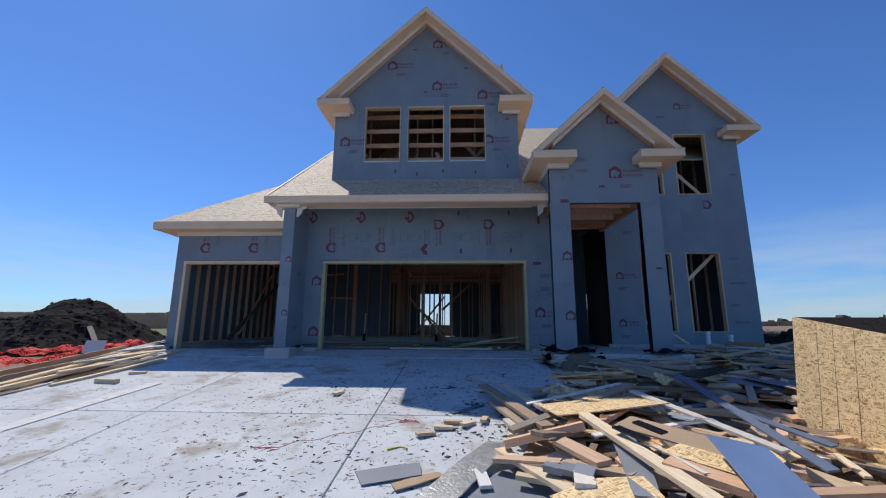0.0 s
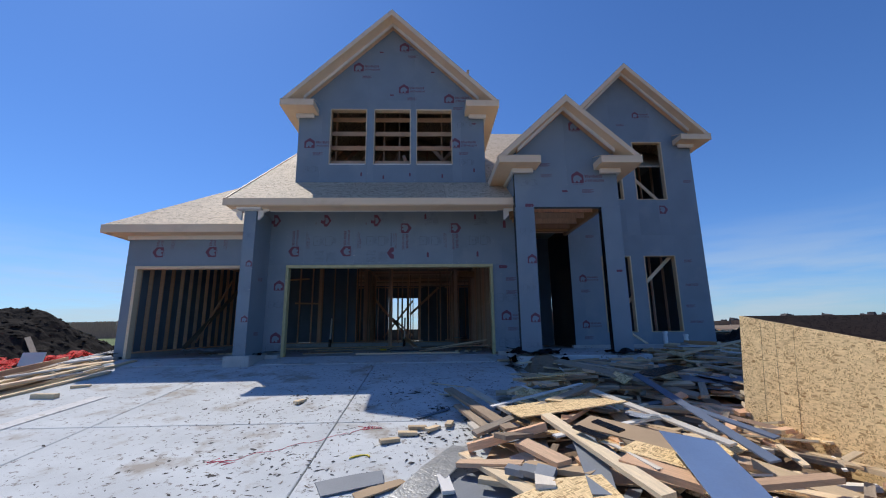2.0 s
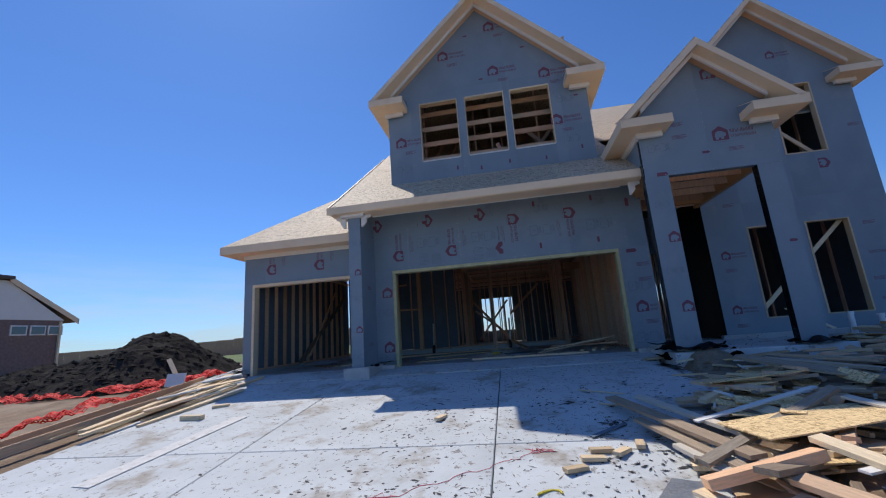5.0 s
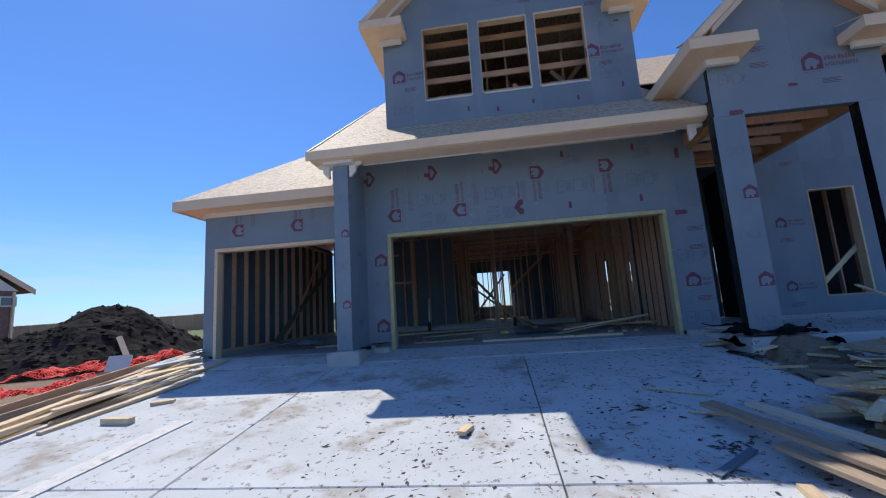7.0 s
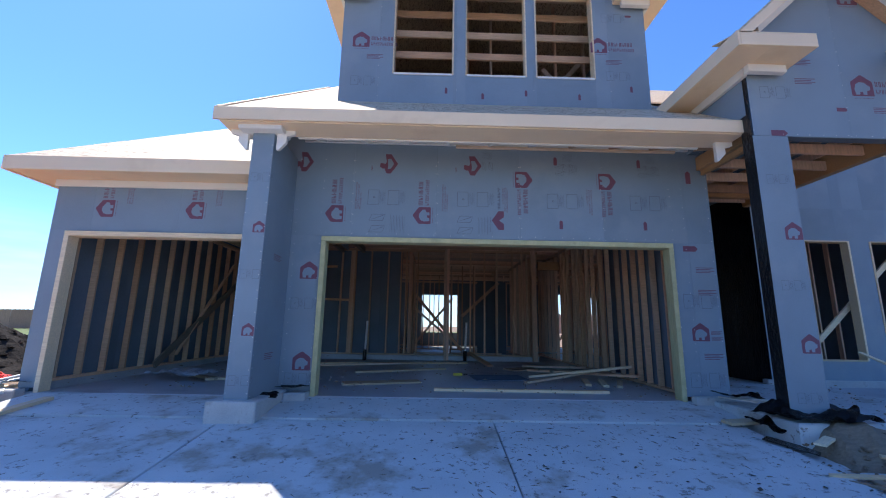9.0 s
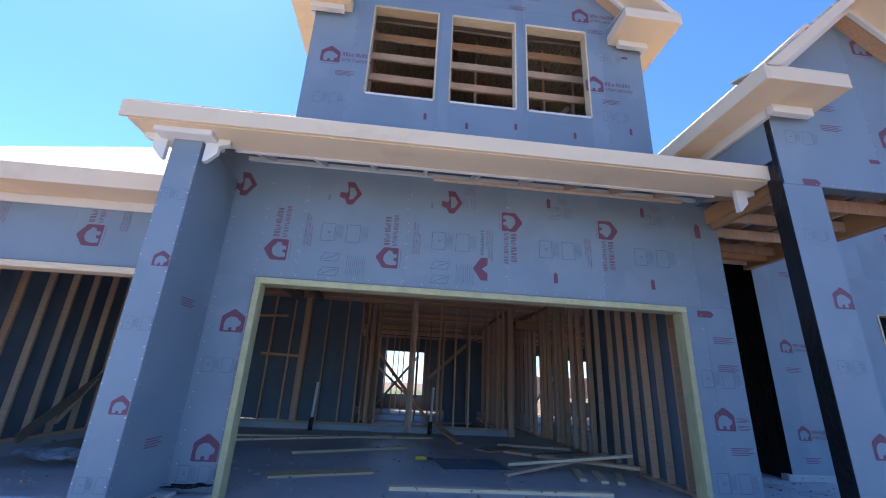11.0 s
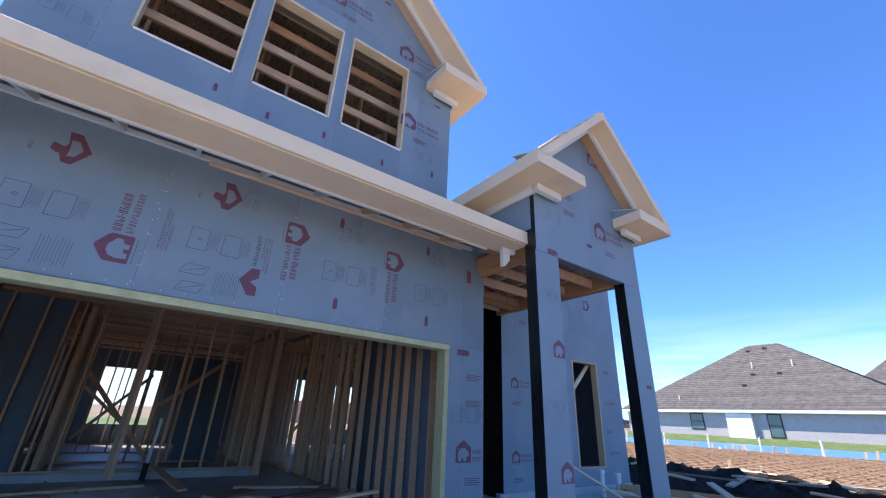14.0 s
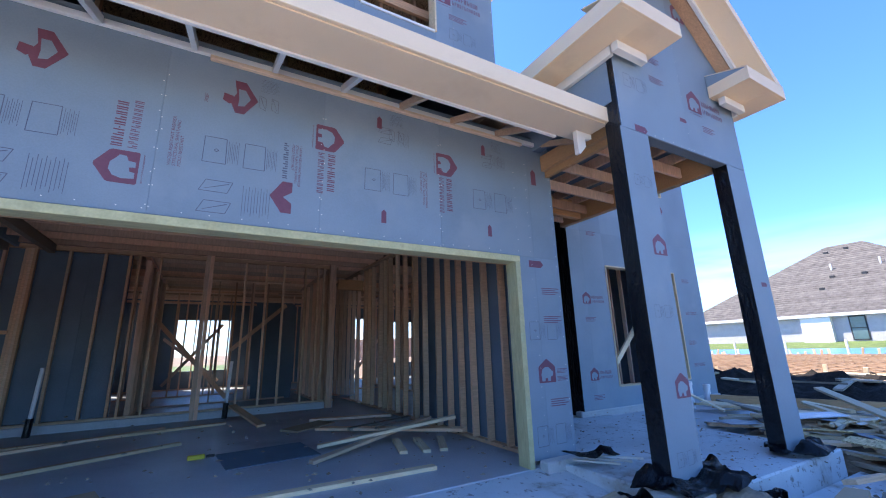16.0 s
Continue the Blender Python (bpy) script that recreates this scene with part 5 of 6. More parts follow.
board("lath", "white strip of trim on the heap", S, HEAP, (0.87, 5.25, 0.60), (2.09, 5.58, 0.80), 0.07, 0.015, "white", 0)
board("lath", "white strip of trim under the fibre board", S, HEAP, (1.26, 3.84, 0.66), (2.38, 4.22, 0.71), 0.07, 0.015, "white", 0)
for k in range(4):
    board("lath", "thin white strip in a fanned bundle", S, HEAP, (1.54 + 0.02 * k, 3.48 - 0.03 * k, 0.72), (1.80 - 0.03 * k, 3.02 - 0.02 * k, 0.68 + 0.006 * k), 0.025, 0.008, "white_wood", 4)
for p, q, w in (((0.36, 6.55, 0.58), (0.98, 4.42, 0.56), 0.14), ((0.47, 5.75, 0.51), (0.86, 4.33, 0.50), 0.10), ((0.60, 4.98, 0.48), (0.76, 4.36, 0.47), 0.09), ((0.66, 6.45, 0.60), (1.12, 4.75, 0.60), 0.09)):
    board("plank", "weathered plank lying at the heap's edge", S, HEAP, p, q, w, 0.034, "white_wood" if w < 0.1 else "weathered", 3)
for k, (x, y) in enumerate(((0.86, 3.52), (0.98, 3.44), (1.06, 3.36))):
    board("block", "broken grey brick-sized block on the heap", "wood block", HEAP, (x - 0.07, y + 0.04, 0.50 + 0.02 * k), (x + 0.07, y - 0.05, 0.50 + 0.02 * k), 0.10, 0.05, "grey_board", 14 * k, 0.015, k)
board("lath", "white painted block on the driveway", S, HEAP, (0.28, 3.90, 0.33), (0.33, 3.60, 0.31), 0.10, 0.03, "white", 0)
for k, (x, y, a) in enumerate(((-1.80, 6.25, 1.3), (-0.12, 4.98, 0.1), (-0.02, 5.16, 0.2), (0.36, 5.28, 1.4), (0.16, 5.12, 0.9), (-0.30, 4.78, 0.5))):
    board("block", "small pale wood block on the driveway", "wood block", HEAP, (x - 0.11 * math.cos(a), y - 0.11 * math.sin(a), plan_z(y) + 0.03), (x + 0.11 * math.cos(a), y + 0.11 * math.sin(a), plan_z(y) + 0.02), 0.08, 0.035, "pale", 0)
board("plank", "long plank sticking out of the heap", S, HEAP, (7.9, 10.0, 1.10), (4.5, 7.5, 0.96), 0.12, 0.038, "pale", 8)
board("form_board", "wide brown form board beside the porch", S, HEAP, (6.7, 11.15, 0.82), (10.2, 7.1, 0.80), 0.24, 0.04, "beam", 84)
board("lath", "pale plank leaning beside the porch", S, HEAP, (5.2, 10.1, 0.95), (4.95, 11.0, 1.35), 0.09, 0.02, "pale", 0)
board("plastic_sheet", "light blue sheet on the scrap", S, HEAP, (5.6, 9.5, 0.93), (6.3, 9.2, 0.95), 0.3, 0.01, "plastic", 0)
board("dark_board", "black board lying on the scrap heap", S, HEAP, (3.05, 5.85, 0.86), (3.75, 6.25, 0.92), 0.32, 0.012, "felt", 0, 0.04, 9)
for k, (p, q) in enumerate((((1.42, 3.75, 0.76), (1.55, 3.45, 0.75)), ((1.62, 3.85, 0.78), (1.75, 3.6, 0.76)))):
    board("shingle_strip", "strip of dark roofing on the heap", S, HEAP, p, q, 0.08, 0.012, "felt", 6)

# strand board bin at the heap's end
binn = thing("strand_board_bin", "waste bin walled with upright strand board sheets", "waste bin")
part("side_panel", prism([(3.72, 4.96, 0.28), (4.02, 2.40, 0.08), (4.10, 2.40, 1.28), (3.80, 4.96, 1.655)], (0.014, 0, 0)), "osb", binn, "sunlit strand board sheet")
# inner faces in shade: the darker board colour carries it
part("back_panel", boxed(3.82, 6.25, 4.965, 4.98, 0.28, 1.655), "osb_dark", binn, "strand board sheet in a dark shaded tone")
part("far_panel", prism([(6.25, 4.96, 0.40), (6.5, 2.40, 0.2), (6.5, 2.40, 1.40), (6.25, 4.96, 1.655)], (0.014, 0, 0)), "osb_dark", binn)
for y in (4.69, 4.52, 4.32, 3.10):
    x = 3.80 + (4.96 - y) * 0.1172
    part("sheet_seam", beamed((x - 0.082, y, 0.26), (x - 0.003, y, 1.63 - (4.96 - y) * 0.146), 0.0018, 0.002, (1, 0, 0)), "osb_dark", binn)
for y in (4.6, 3.7, 2.8):
    x = 3.80 + (4.96 - y) * 0.1172 + 0.017
    part("stake", boxed(x, x + 0.04, y, y + 0.09, 0.1, 1.25), "lumber", binn)

# ---- left of the driveway ----
L = "boards by the driveway"
rnd = random.Random(5)
for k in range(11):
    a, b = rnd.uniform(0, 1.6), rnd.uniform(2.4, 4.2)
    off = rnd.uniform(-0.45, 0.5)
    ang = rnd.gauss(0, 0.11)
    p = (-6.95 + off - 0.12 * a, 5.6 + a, 0.45 + 0.06 * a + 0.025 * (k % 4))
    q = (-6.95 + off - 0.12 * b + ang * 3, 5.6 + b, 0.45 + 0.075 * b + 0.025 * (k % 4) + 0.02)
    board("plank", "pale sawn plank lying along the driveway edge", "plank", L, p, q, rnd.choice((0.09, 0.09, 0.14)), 0.038, rnd.choice(("pale", "weathered", "pale")), rnd.gauss(0, 5))
for k in range(7):
    x, y, a, ln = rnd.uniform(-7.25, -6.62), rnd.uniform(6.9, 9.0), rnd.uniform(0.7, 1.5), rnd.uniform(0.5, 1.3)
    dx, dy, z = math.cos(a) * ln / 2, math.sin(a) * ln / 2, plan_z(y) + 0.13 + 0.02 * (k % 3)
    board("lumber_offcut", "short offcut lying across the planks by the driveway", "plank", L, (x - dx, y - dy, z - 0.03), (x + dx, y + dy, z + 0.03), rnd.choice((0.06, 0.09, 0.14)), 0.03, rnd.choice(("pale", "grey_wood", "chalk_wood", "lumber")), rnd.gauss(0, 6), 0.01, k)
board("block", "short timber offcut on the concrete", "wood block", L, (-5.98, 7.16, plan_z(7.2) + 0.03), (-5.75, 7.28, plan_z(7.2) + 0.03), 0.09, 0.05, "pale", 0)
for p, q in (((-7.5, 4.6, 0.42), (-7.42, 8.4, 0.72)), ((-7.9, 5.4, 0.48), (-7.95, 9.2, 0.80))):
    board("form_board", "brown form board standing on edge", "form board", L, p, q, 0.13, 0.038, "lumber", 86)
board("plank", "white weathered plank flat on the concrete", "plank", L, (-5.24, 4.50, plan_z(4.5) + 0.012), (-5.02, 6.62, plan_z(6.62) + 0.012), 0.24, 0.02, "chalk_wood", 0)
board("block", "sawn timber block on the concrete", "wood block", L, (-6.05, 6.6, plan_z(6.6) + 0.04), (-5.66, 6.58, plan_z(6.6) + 0.04), 0.09, 0.08, "pale", 0)
board("plank", "white strips lying against the garage corner", "plank", L, (-8.0, 8.7, 0.72), (-7.35, 9.9, 0.92), 0.07, 0.02, "white", 0)
board("plank", "white strips lying against the garage corner", "plank", L, (-8.1, 8.9, 0.72), (-7.5, 10.0, 0.94), 0.05, 0.02, "white", 0)


def crumple(name, label, p, q, wide, cells, seed, mat="mesh_red"):
    """A slack strip of safety netting: strands round open cells."""
    bm = bmesh.new()
    p, q = Vector(p), Vector(q)
    d = q - p
    side = Vector((-d.y, d.x, 0)).normalized()
    nx, ny = cells
    g = []
    for i in range(nx + 1):
        row = []
        for j in range(ny + 1):
            u, v = i / nx, j / ny - 0.5
            c = p + d * u + side * (v * wide * (0.7 + 0.5 * noise.noise((u * 5, seed, 0))))
            z = 0.10 + 0.19 * noise.noise((c.x * 1.6, c.y * 1.6, seed)) + 0.12 * noise.noise((c.x * 6, c.y * 6, seed))
            row.append(bm.verts.new((c.x, c.y, c.z + max(0.02, z))))
        g.append(row)
    for i in range(nx):
        for j in range(ny):
            bm.faces.new((g[i][j], g[i + 1][j], g[i + 1][j + 1], g[i][j + 1]))
    bmesh.ops.wireframe(bm, faces=bm.faces[:], thickness=0.045, use_replace=True, use_boundary=True)
    return tagged(mesh_object(name, bm, mat), label, "safety netting")


crumple("safety_net", "fallen red plastic safety netting along the mound", (-16.0, 8.8, 0.38), (-8.5, 10.2, 0.66), 1.9, (110, 24), 1)
crumple("safety_net", "fallen red plastic safety netting by the form boards", (-8.7, 3.6, 0.30), (-8.4, 8.6, 0.64), 0.8, (70, 11), 2)


def lumps(name, label, places, mat, seed, category="clods", long=1.0):
    """Many small broken lumps in one mesh."""
    rnd = random.Random(seed)
    verts, faces = [], []
    octa = [(1, 0, 0), (0, 1, 0), (-1, 0, 0), (0, -1, 0), (0, 0, 1), (0, 0, -0.6)]
    tri = [(0, 1, 4), (1, 2, 4), (2, 3, 4), (3, 0, 4), (1, 0, 5), (2, 1, 5), (3, 2, 5), (0, 3, 5)]
    for x, y, z, s in places:
        k = len(verts)
        a = rnd.uniform(0, 6.28)
        sx, sy, sz = s * rnd.uniform(0.7, 1.6) * long, s * rnd.uniform(0.6, 1.1), s * rnd.uniform(0.35, 0.8) / long
        for px, py, pz in octa:
            px, py, pz = px * sx * rnd.uniform(0.7, 1.2), py * sy * rnd.uniform(0.7, 1.2), pz * sz
            verts.append((x + px * math.cos(a) - py * math.sin(a), y + px * math.sin(a) + py * math.cos(a), z + pz + sz * 0.3))
        faces += [tuple(k + v for v in t) for t in tri]
    me = bpy.data.meshes.new(name)
    me.from_pydata(verts, [], faces)
    me.materials.append(M[mat])
    return tagged(new(name, me), label, category, kind="stuff")


rnd = random.Random(3)
spots = []
while len(spots) < 7400:
    x, y = rnd.uniform(-6.6, 1.8), rnd.uniform(-1, 9.2)
    dens = 0.25 + 0.75 * max(0, noise.noise((x * 0.6, y * 0.6, 9)) + 0.35)
    if rnd.random() > dens or y < 2.2 and rnd.random() < 0.6 or y > 6.3 and rnd.random() < 0.72:
        continue
    s = 0.0038 + 0.019 * rnd.random() ** 4 + (0.016 if rnd.random() < 0.012 else 0)
    spots.append((x, y, plan_z(y), s))
for k in range(46):
    cx, cy, r = rnd.uniform(-5.6, 1.4), rnd.uniform(2.0, 7.6), rnd.uniform(0.05, 0.16)
    for j in range(rnd.randint(5, 16)):
        x, y = cx + rnd.gauss(0, r), cy + rnd.gauss(0, r * 0.6)
        spots.append((x, y, plan_z(y), rnd.uniform(0.006, 0.024)))
for k in range(420):
    y = rnd.uniform(6.2, 9.3)
    spots.append((-6.52 + abs(rnd.gauss(0, 0.22)) * (y - 5.6) / 3.4, y, plan_z(y), 0.006 + 0.03 * rnd.random() ** 4))
twigs = []
while len(twigs) < 1300:
    x, y = rnd.uniform(-6.6, 1.8), rnd.uniform(2, 9.7)
    if rnd.random() < 0.3 + 0.7 * max(0, noise.noise((x * 0.8, y * 0.8, 2)) + 0.3):
        twigs.append((x, y, plan_z(min(y, 9.2)) + 0.002, rnd.uniform(0.004, 0.009)))
slivers = lumps("wood_slivers", "thin dark slivers of wood and bark on the driveway", twigs, "grey_wood", 9, "litter")
for v in range(0, len(slivers.data.vertices), 6):
    six = [slivers.data.vertices[v + k] for k in range(6)]
    c = sum((p.co for p in six), Vector()) / 6
    d = (six[0].co - six[2].co).normalized()
    for p in six:
        p.co += d * (p.co - c).dot(d) * 3.5
lumps("mud_clods", "small dark mud clods scattered over the driveway", spots, "clod", 1, long=1.6)
spots = [(rnd.uniform(1.9, 9.5), rnd.uniform(7.0, 11.3), 0, rnd.uniform(0.01, 0.05)) for _ in range(900)]
spots = [(x, y, (0.865 if 2.05 < x < 4.5 and y > 8.45 else plan_land(x, y) + 0.02), s * (0.4 if 2.05 < x < 4.5 and y > 8.45 else 1)) for x, y, _, s in spots]
lumps("rubble", "stones and dirt round the porch slab", spots, "earth", 4, "rubble")
spots = [(rnd.uniform(-7.0, 1.6), 9.85 + abs(rnd.gauss(0, 2.0)), FLOOR - 0.03, rnd.uniform(0.008, 0.03)) for _ in range(260)]
lumps("floor_litter", "wood chips and dirt on the garage floor", [s for s in spots if s[1] < 15.6], "grey_wood", 6, "litter")


def ribbon(name, label, pts, r, mat, category, rough=0.0, seed=1):
    cu = bpy.data.curves.new(name, "CURVE")
    cu.dimensions, cu.bevel_depth, cu.bevel_resolution = "3D", r, 1
    sp = cu.splines.new("POLY")
    rnd = random.Random(seed)
    sp.points.add(len(pts) - 1)
    for v, p in zip(sp.points, pts):
        v.co = (p[0] + rnd.gauss(0, rough), p[1] + rnd.gauss(0, rough), p[2], 1)
    tmp = new(name, cu)
    me = bpy.data.meshes.new_from_object(tmp.evaluated_get(bpy.context.evaluated_depsgraph_get()))
    bpy.data.objects.remove(tmp)
    me.materials.clear()
    me.materials.append(M[mat])
    return tagged(new(name, me), label, category)


pts = [(-2.02 + 1.4 * i / 30, 4.27 + 0.94 * (i / 30) ** 1.1 + 0.03 * math.sin(i * 0.9), 0) for i in range(31)]
ribbon("string", "thin red mason's string lying on the driveway", [(x, y, plan_z(y) + 0.006) for x, y, _ in pts], 0.0025, "string", "string", 0.012)
for cx, cy in ((-1.88, 4.33), (-0.62, 5.22)):
    pts = [(cx + rnd.gauss(0, 0.08), cy + rnd.gauss(0, 0.035), 0) for _ in range(14)]
    ribbon("string_tangle", "tangled red string on the driveway", [(x, y, plan_z(y) + 0.006) for x, y, _ in pts], 0.0028, "string", "string")
pts = [(-0.55 + 0.10 * math.cos(i * 0.7), 4.42 + 0.05 * math.sin(i * 1.1), plan_z(4.4) + 0.01) for i in range(10)]
ribbon("strap", "curled yellow strap on the driveway", pts, 0.007, "yellow", "strap")
pts = [(-0.95 + 0.5 * i / 12, 3.05 + 0.18 * math.sin(i / 12 * 3.1), plan_z(3.1) + 0.012) for i in range(13)]
ribbon("wire", "bent dark wire lying on the driveway", pts, 0.006, "frame_dark", "wire")


# ---- black membrane and dirt at the posts ----
def rag(name, label, cx, cy, z, sx, sy, high, seed, mat="felt", hole=None):
    bm = bmesh.new()
    n = 22
    g = []
    for i in range(n + 1):
        row = []
        for j in range(n + 1):
            u, v = i / n - 0.5, j / n - 0.5
            edge = 1 + 0.35 * noise.noise((u * 3 + seed, v * 3, seed))
            x, y = cx + u * sx * edge, cy + v * sy * edge
            zz = z + 0.012 + high * max(0, 0.35 + noise.noise((x * 5, y * 5, seed)) + 0.28 * noise.noise((x * 12, y * 12, seed)))
            row.append(bm.verts.new((x, y, zz)))
        g.append(row)
    for i in range(n):
        for j in range(n):
            c = g[i][j].co
            if hole and hole[0] < c.x < hole[1] and hole[2] < c.y < hole[3]:
                continue
            bm.faces.new((g[i][j], g[i + 1][j], g[i + 1][j + 1], g[i][j + 1]))
    bmesh.ops.solidify(bm, geom=bm.faces[:], thickness=0.004)
    return tagged(mesh_object(name, bm, mat), label, "membrane" if mat == "felt" else "film")


rag("membrane_skirt", "crumpled black membrane round the column foot", 2.17, 8.70, 0.865, 1.05, 0.50, 0.12, 3, hole=(1.98, 2.36, 8.74, 8.9))
rag("membrane_skirt", "black membrane heaped beside the column foot", 2.62, 8.50, 0.70, 0.46, 0.32, 0.18, 21)
rag("membrane_skirt", "black membrane heaped on the apron by the column", 1.88, 8.86, 0.70, 0.42, 0.34, 0.15, 22)
rag("membrane_skirt", "crumpled black membrane round the column foot", 4.05, 8.76, 0.865, 0.75, 0.40, 0.10, 5, hole=(3.87, 4.24, 8.74, 8.9))
rag("membrane_skirt", "black membrane folded at the pilaster foot", -4.02, 9.20, 0.85, 0.66, 0.22, 0.05, 7)
rag("membrane_skirt", "black membrane strip at the wall foot", -3.72, 9.72, 0.86, 0.36, 0.2, 0.04, 8)
rag("membrane_skirt", "black membrane scrap at the wall foot", 2.0, 9.6, 0.88, 0.5, 0.26, 0.06, 9)
rag("membrane_skirt", "black membrane at the garage corner", -7.35, 9.7, 0.86, 0.4, 0.3, 0.05, 10)
rag("plastic_film", "crumpled clear plastic film on the garage floor", -5.9, 10.9, FLOOR - 0.03, 0.9, 0.5, 0.07, 11, "plastic")
rag("plastic_film", "clear plastic film on the heap", 2.2, 4.15, 0.72, 0.35, 0.22, 0.06, 12, "plastic")
rag("plastic_film", "crumpled clear plastic by the back wall", 0.9, 15.1, FLOOR - 0.03, 0.5, 0.25, 0.05, 13, "plastic")
bm = bmesh.new()
n = 34
g = []
for i in range(n + 1):
    row = []
    for j in range(n + 1):
        x, y = 1.85 + 1.2 * i / n, 8.02 + 0.78 * j / n
        h = math.exp(-((x - 2.32) / 0.40) ** 2 - ((y - 8.50) / 0.30) ** 2)
        e = min(1, 6 * min(i, n - i, j) / n)
        row.append(bm.verts.new((x, y, plan_z(y) - 0.08 + e * (0.06 + 0.27 * h + 0.07 * noise.fractal((x * 4, y * 4, 1), 1.0, 2.0, 4)))))
    g.append(row)
for i in range(n):
    for j in range(n):
        bm.faces.new((g[i][j], g[i + 1][j], g[i + 1][j + 1], g[i][j + 1]))
tagged(mesh_object("dirt_mound", bm, "grey_wood"), "small pile of brown dirt before the porch column", "dirt pile")
rnd2 = random.Random(31)
spots = []
for k in range(260):
    x, y = rnd2.gauss(2.35, 0.45), rnd2.uniform(7.7, 8.5)
    h = math.exp(-((x - 2.32) / 0.40) ** 2 - ((y - 8.50) / 0.30) ** 2)
    spots.append((x, y, plan_z(y) - 0.03 + 0.24 * h, rnd2.uniform(0.008, 0.03)))
lumps("dirt_lumps", "stones and clods on the dirt pile by the column", spots, "earth", 32, "rubble")
for k in range(26):
    x, y, a = rnd2.uniform(1.75, 4.6), rnd2.uniform(7.3, 8.4), rnd2.uniform(0, 3.1)
    ln = rnd2.uniform(0.12, 0.6)
    z = plan_z(y) + 0.0 + (0.12 if abs(x - 2.3) < 0.4 and y > 8.1 else 0)
    board("wood_chip", "short broken piece of board on the porch walk", "scrap wood", HEAP, (x - math.cos(a) * ln / 2, y - math.sin(a) * ln / 2, z), (x + math.cos(a) * ln / 2, y + math.sin(a) * ln / 2, z), rnd2.choice((0.04, 0.06, 0.09)), 0.02, rnd2.choice(("pale", "grey_wood", "grey_wood", "osb")), 0, 0.02, k)
board("block", "pale board offcut lying on the apron", "wood block", HEAP, (1.46, 9.06, plan_z(9.0) + 0.035), (1.80, 9.12, plan_z(9.0) + 0.04), 0.15, 0.03, "pale", 0)
board("shingle_strip", "dark grey roofing scrap on the driveway", S, HEAP, (1.60, 8.68, plan_z(8.7) + 0.01), (1.84, 8.32, plan_z(8.3) + 0.012), 0.17, 0.006, "felt", 0, 0.02, 44)
board("shingle_strip", "narrow dark strip on the driveway", S, HEAP, (-0.05, 5.52, plan_z(5.52) + 0.01), (0.36, 5.87, plan_z(5.87) + 0.012), 0.06, 0.012, "board_dark", 0)
board("lath", "thin pale strip lying on the driveway", S, HEAP, (0.05, 7.30, plan_z(7.3) + 0.01), (0.62, 7.0, plan_z(7.0) + 0.012), 0.025, 0.012, "pale", 0)
board("lath", "thin pale strip lying on the driveway", S, HEAP, (0.22, 6.62, plan_z(6.6) + 0.01), (0.50, 6.50, plan_z(6.5) + 0.012), 0.03, 0.012, "pale", 0)
for k in range(3):
    board("lath", "pale strip at the garage wall foot", S, HEAP, (1.75 + 0.14 * k, 9.62, 0.88), (2.02 + 0.16 * k, 9.30, 0.885), 0.035, 0.015, "white_wood", 0)

settle(LAID, SITE)
board("sheathing_scrap", "blue sheathing sheet with sky sheen in its colour, leaning in the heap", S, HEAP, (1.86, 3.16, 0.60), (1.62, 2.15, 0.42), 0.36, 0.008, "blue_sheet", -8, 0.05, 5)

# ---- heap of dug clay beside the garage ----
def mound_z(x, y):
    a = math.exp(-(((x + 12.0) / (1.9 if x < -12.0 else 1.6)) ** 2 + ((y - 12.5) / 2.0) ** 2)) * 1.26
    b = math.exp(-(((x + 14.8) / 4.6) ** 2 + ((y - 12.0) / 2.4) ** 2)) * 0.70
    h = max(a, b) * 0.8 + 0.35 * a * b
    rough = noise.fractal((x * 1.3, y * 1.3, 3), 1.0, 2.0, 5)
    edge = max(0, min(1, min(x + 24, -8.3 - x, y - 8.6, 18 - y) / 1.3))
    return land_z(x, y) - 0.25 + (h * 1.25 + 0.20 * rough * min(1, h * 3) + 0.28 * min(1, h * 4)) * edge


bm = bmesh.new()
nx, ny = 130, 80
g = []
for i in range(nx + 1):
    g.append([bm.verts.new((-24 + 15.7 * i / nx, 8.6 + 9.4 * j / ny, mound_z(-24 + 15.7 * i / nx, 8.6 + 9.4 * j / ny))) for j in range(ny + 1)])
for i in range(nx):
    for j in range(ny):
        bm.faces.new((g[i][j], g[i + 1][j], g[i + 1][j + 1], g[i][j + 1]))
tagged(mesh_object("soil_mound", bm, "clay"), "dug heap of black clay soil", "soil heap")
rnd = random.Random(17)
spots = []
for k in range(5000):
    x, y = rnd.uniform(-23, -8.6), rnd.uniform(8.9, 16)
    spots.append((x, y, mound_z(x, y) - 0.02, 0.02 + 0.09 * rnd.random() ** 2))
lumps("soil_lumps", "broken lumps on the clay heap", spots, "clay", 2, "soil lumps")
board("card", "white board propped on the form boards", "board", L, (-8.95, 9.42, 0.86), (-8.50, 9.48, 0.86), 0.30, 0.01, "white", 70)
board("stake", "weathered stake leaning on the mound", "stake", L, (-10.75, 11.40, 1.32), (-9.9, 10.9, 0.66), 0.12, 0.03, "grey_wood", 20)

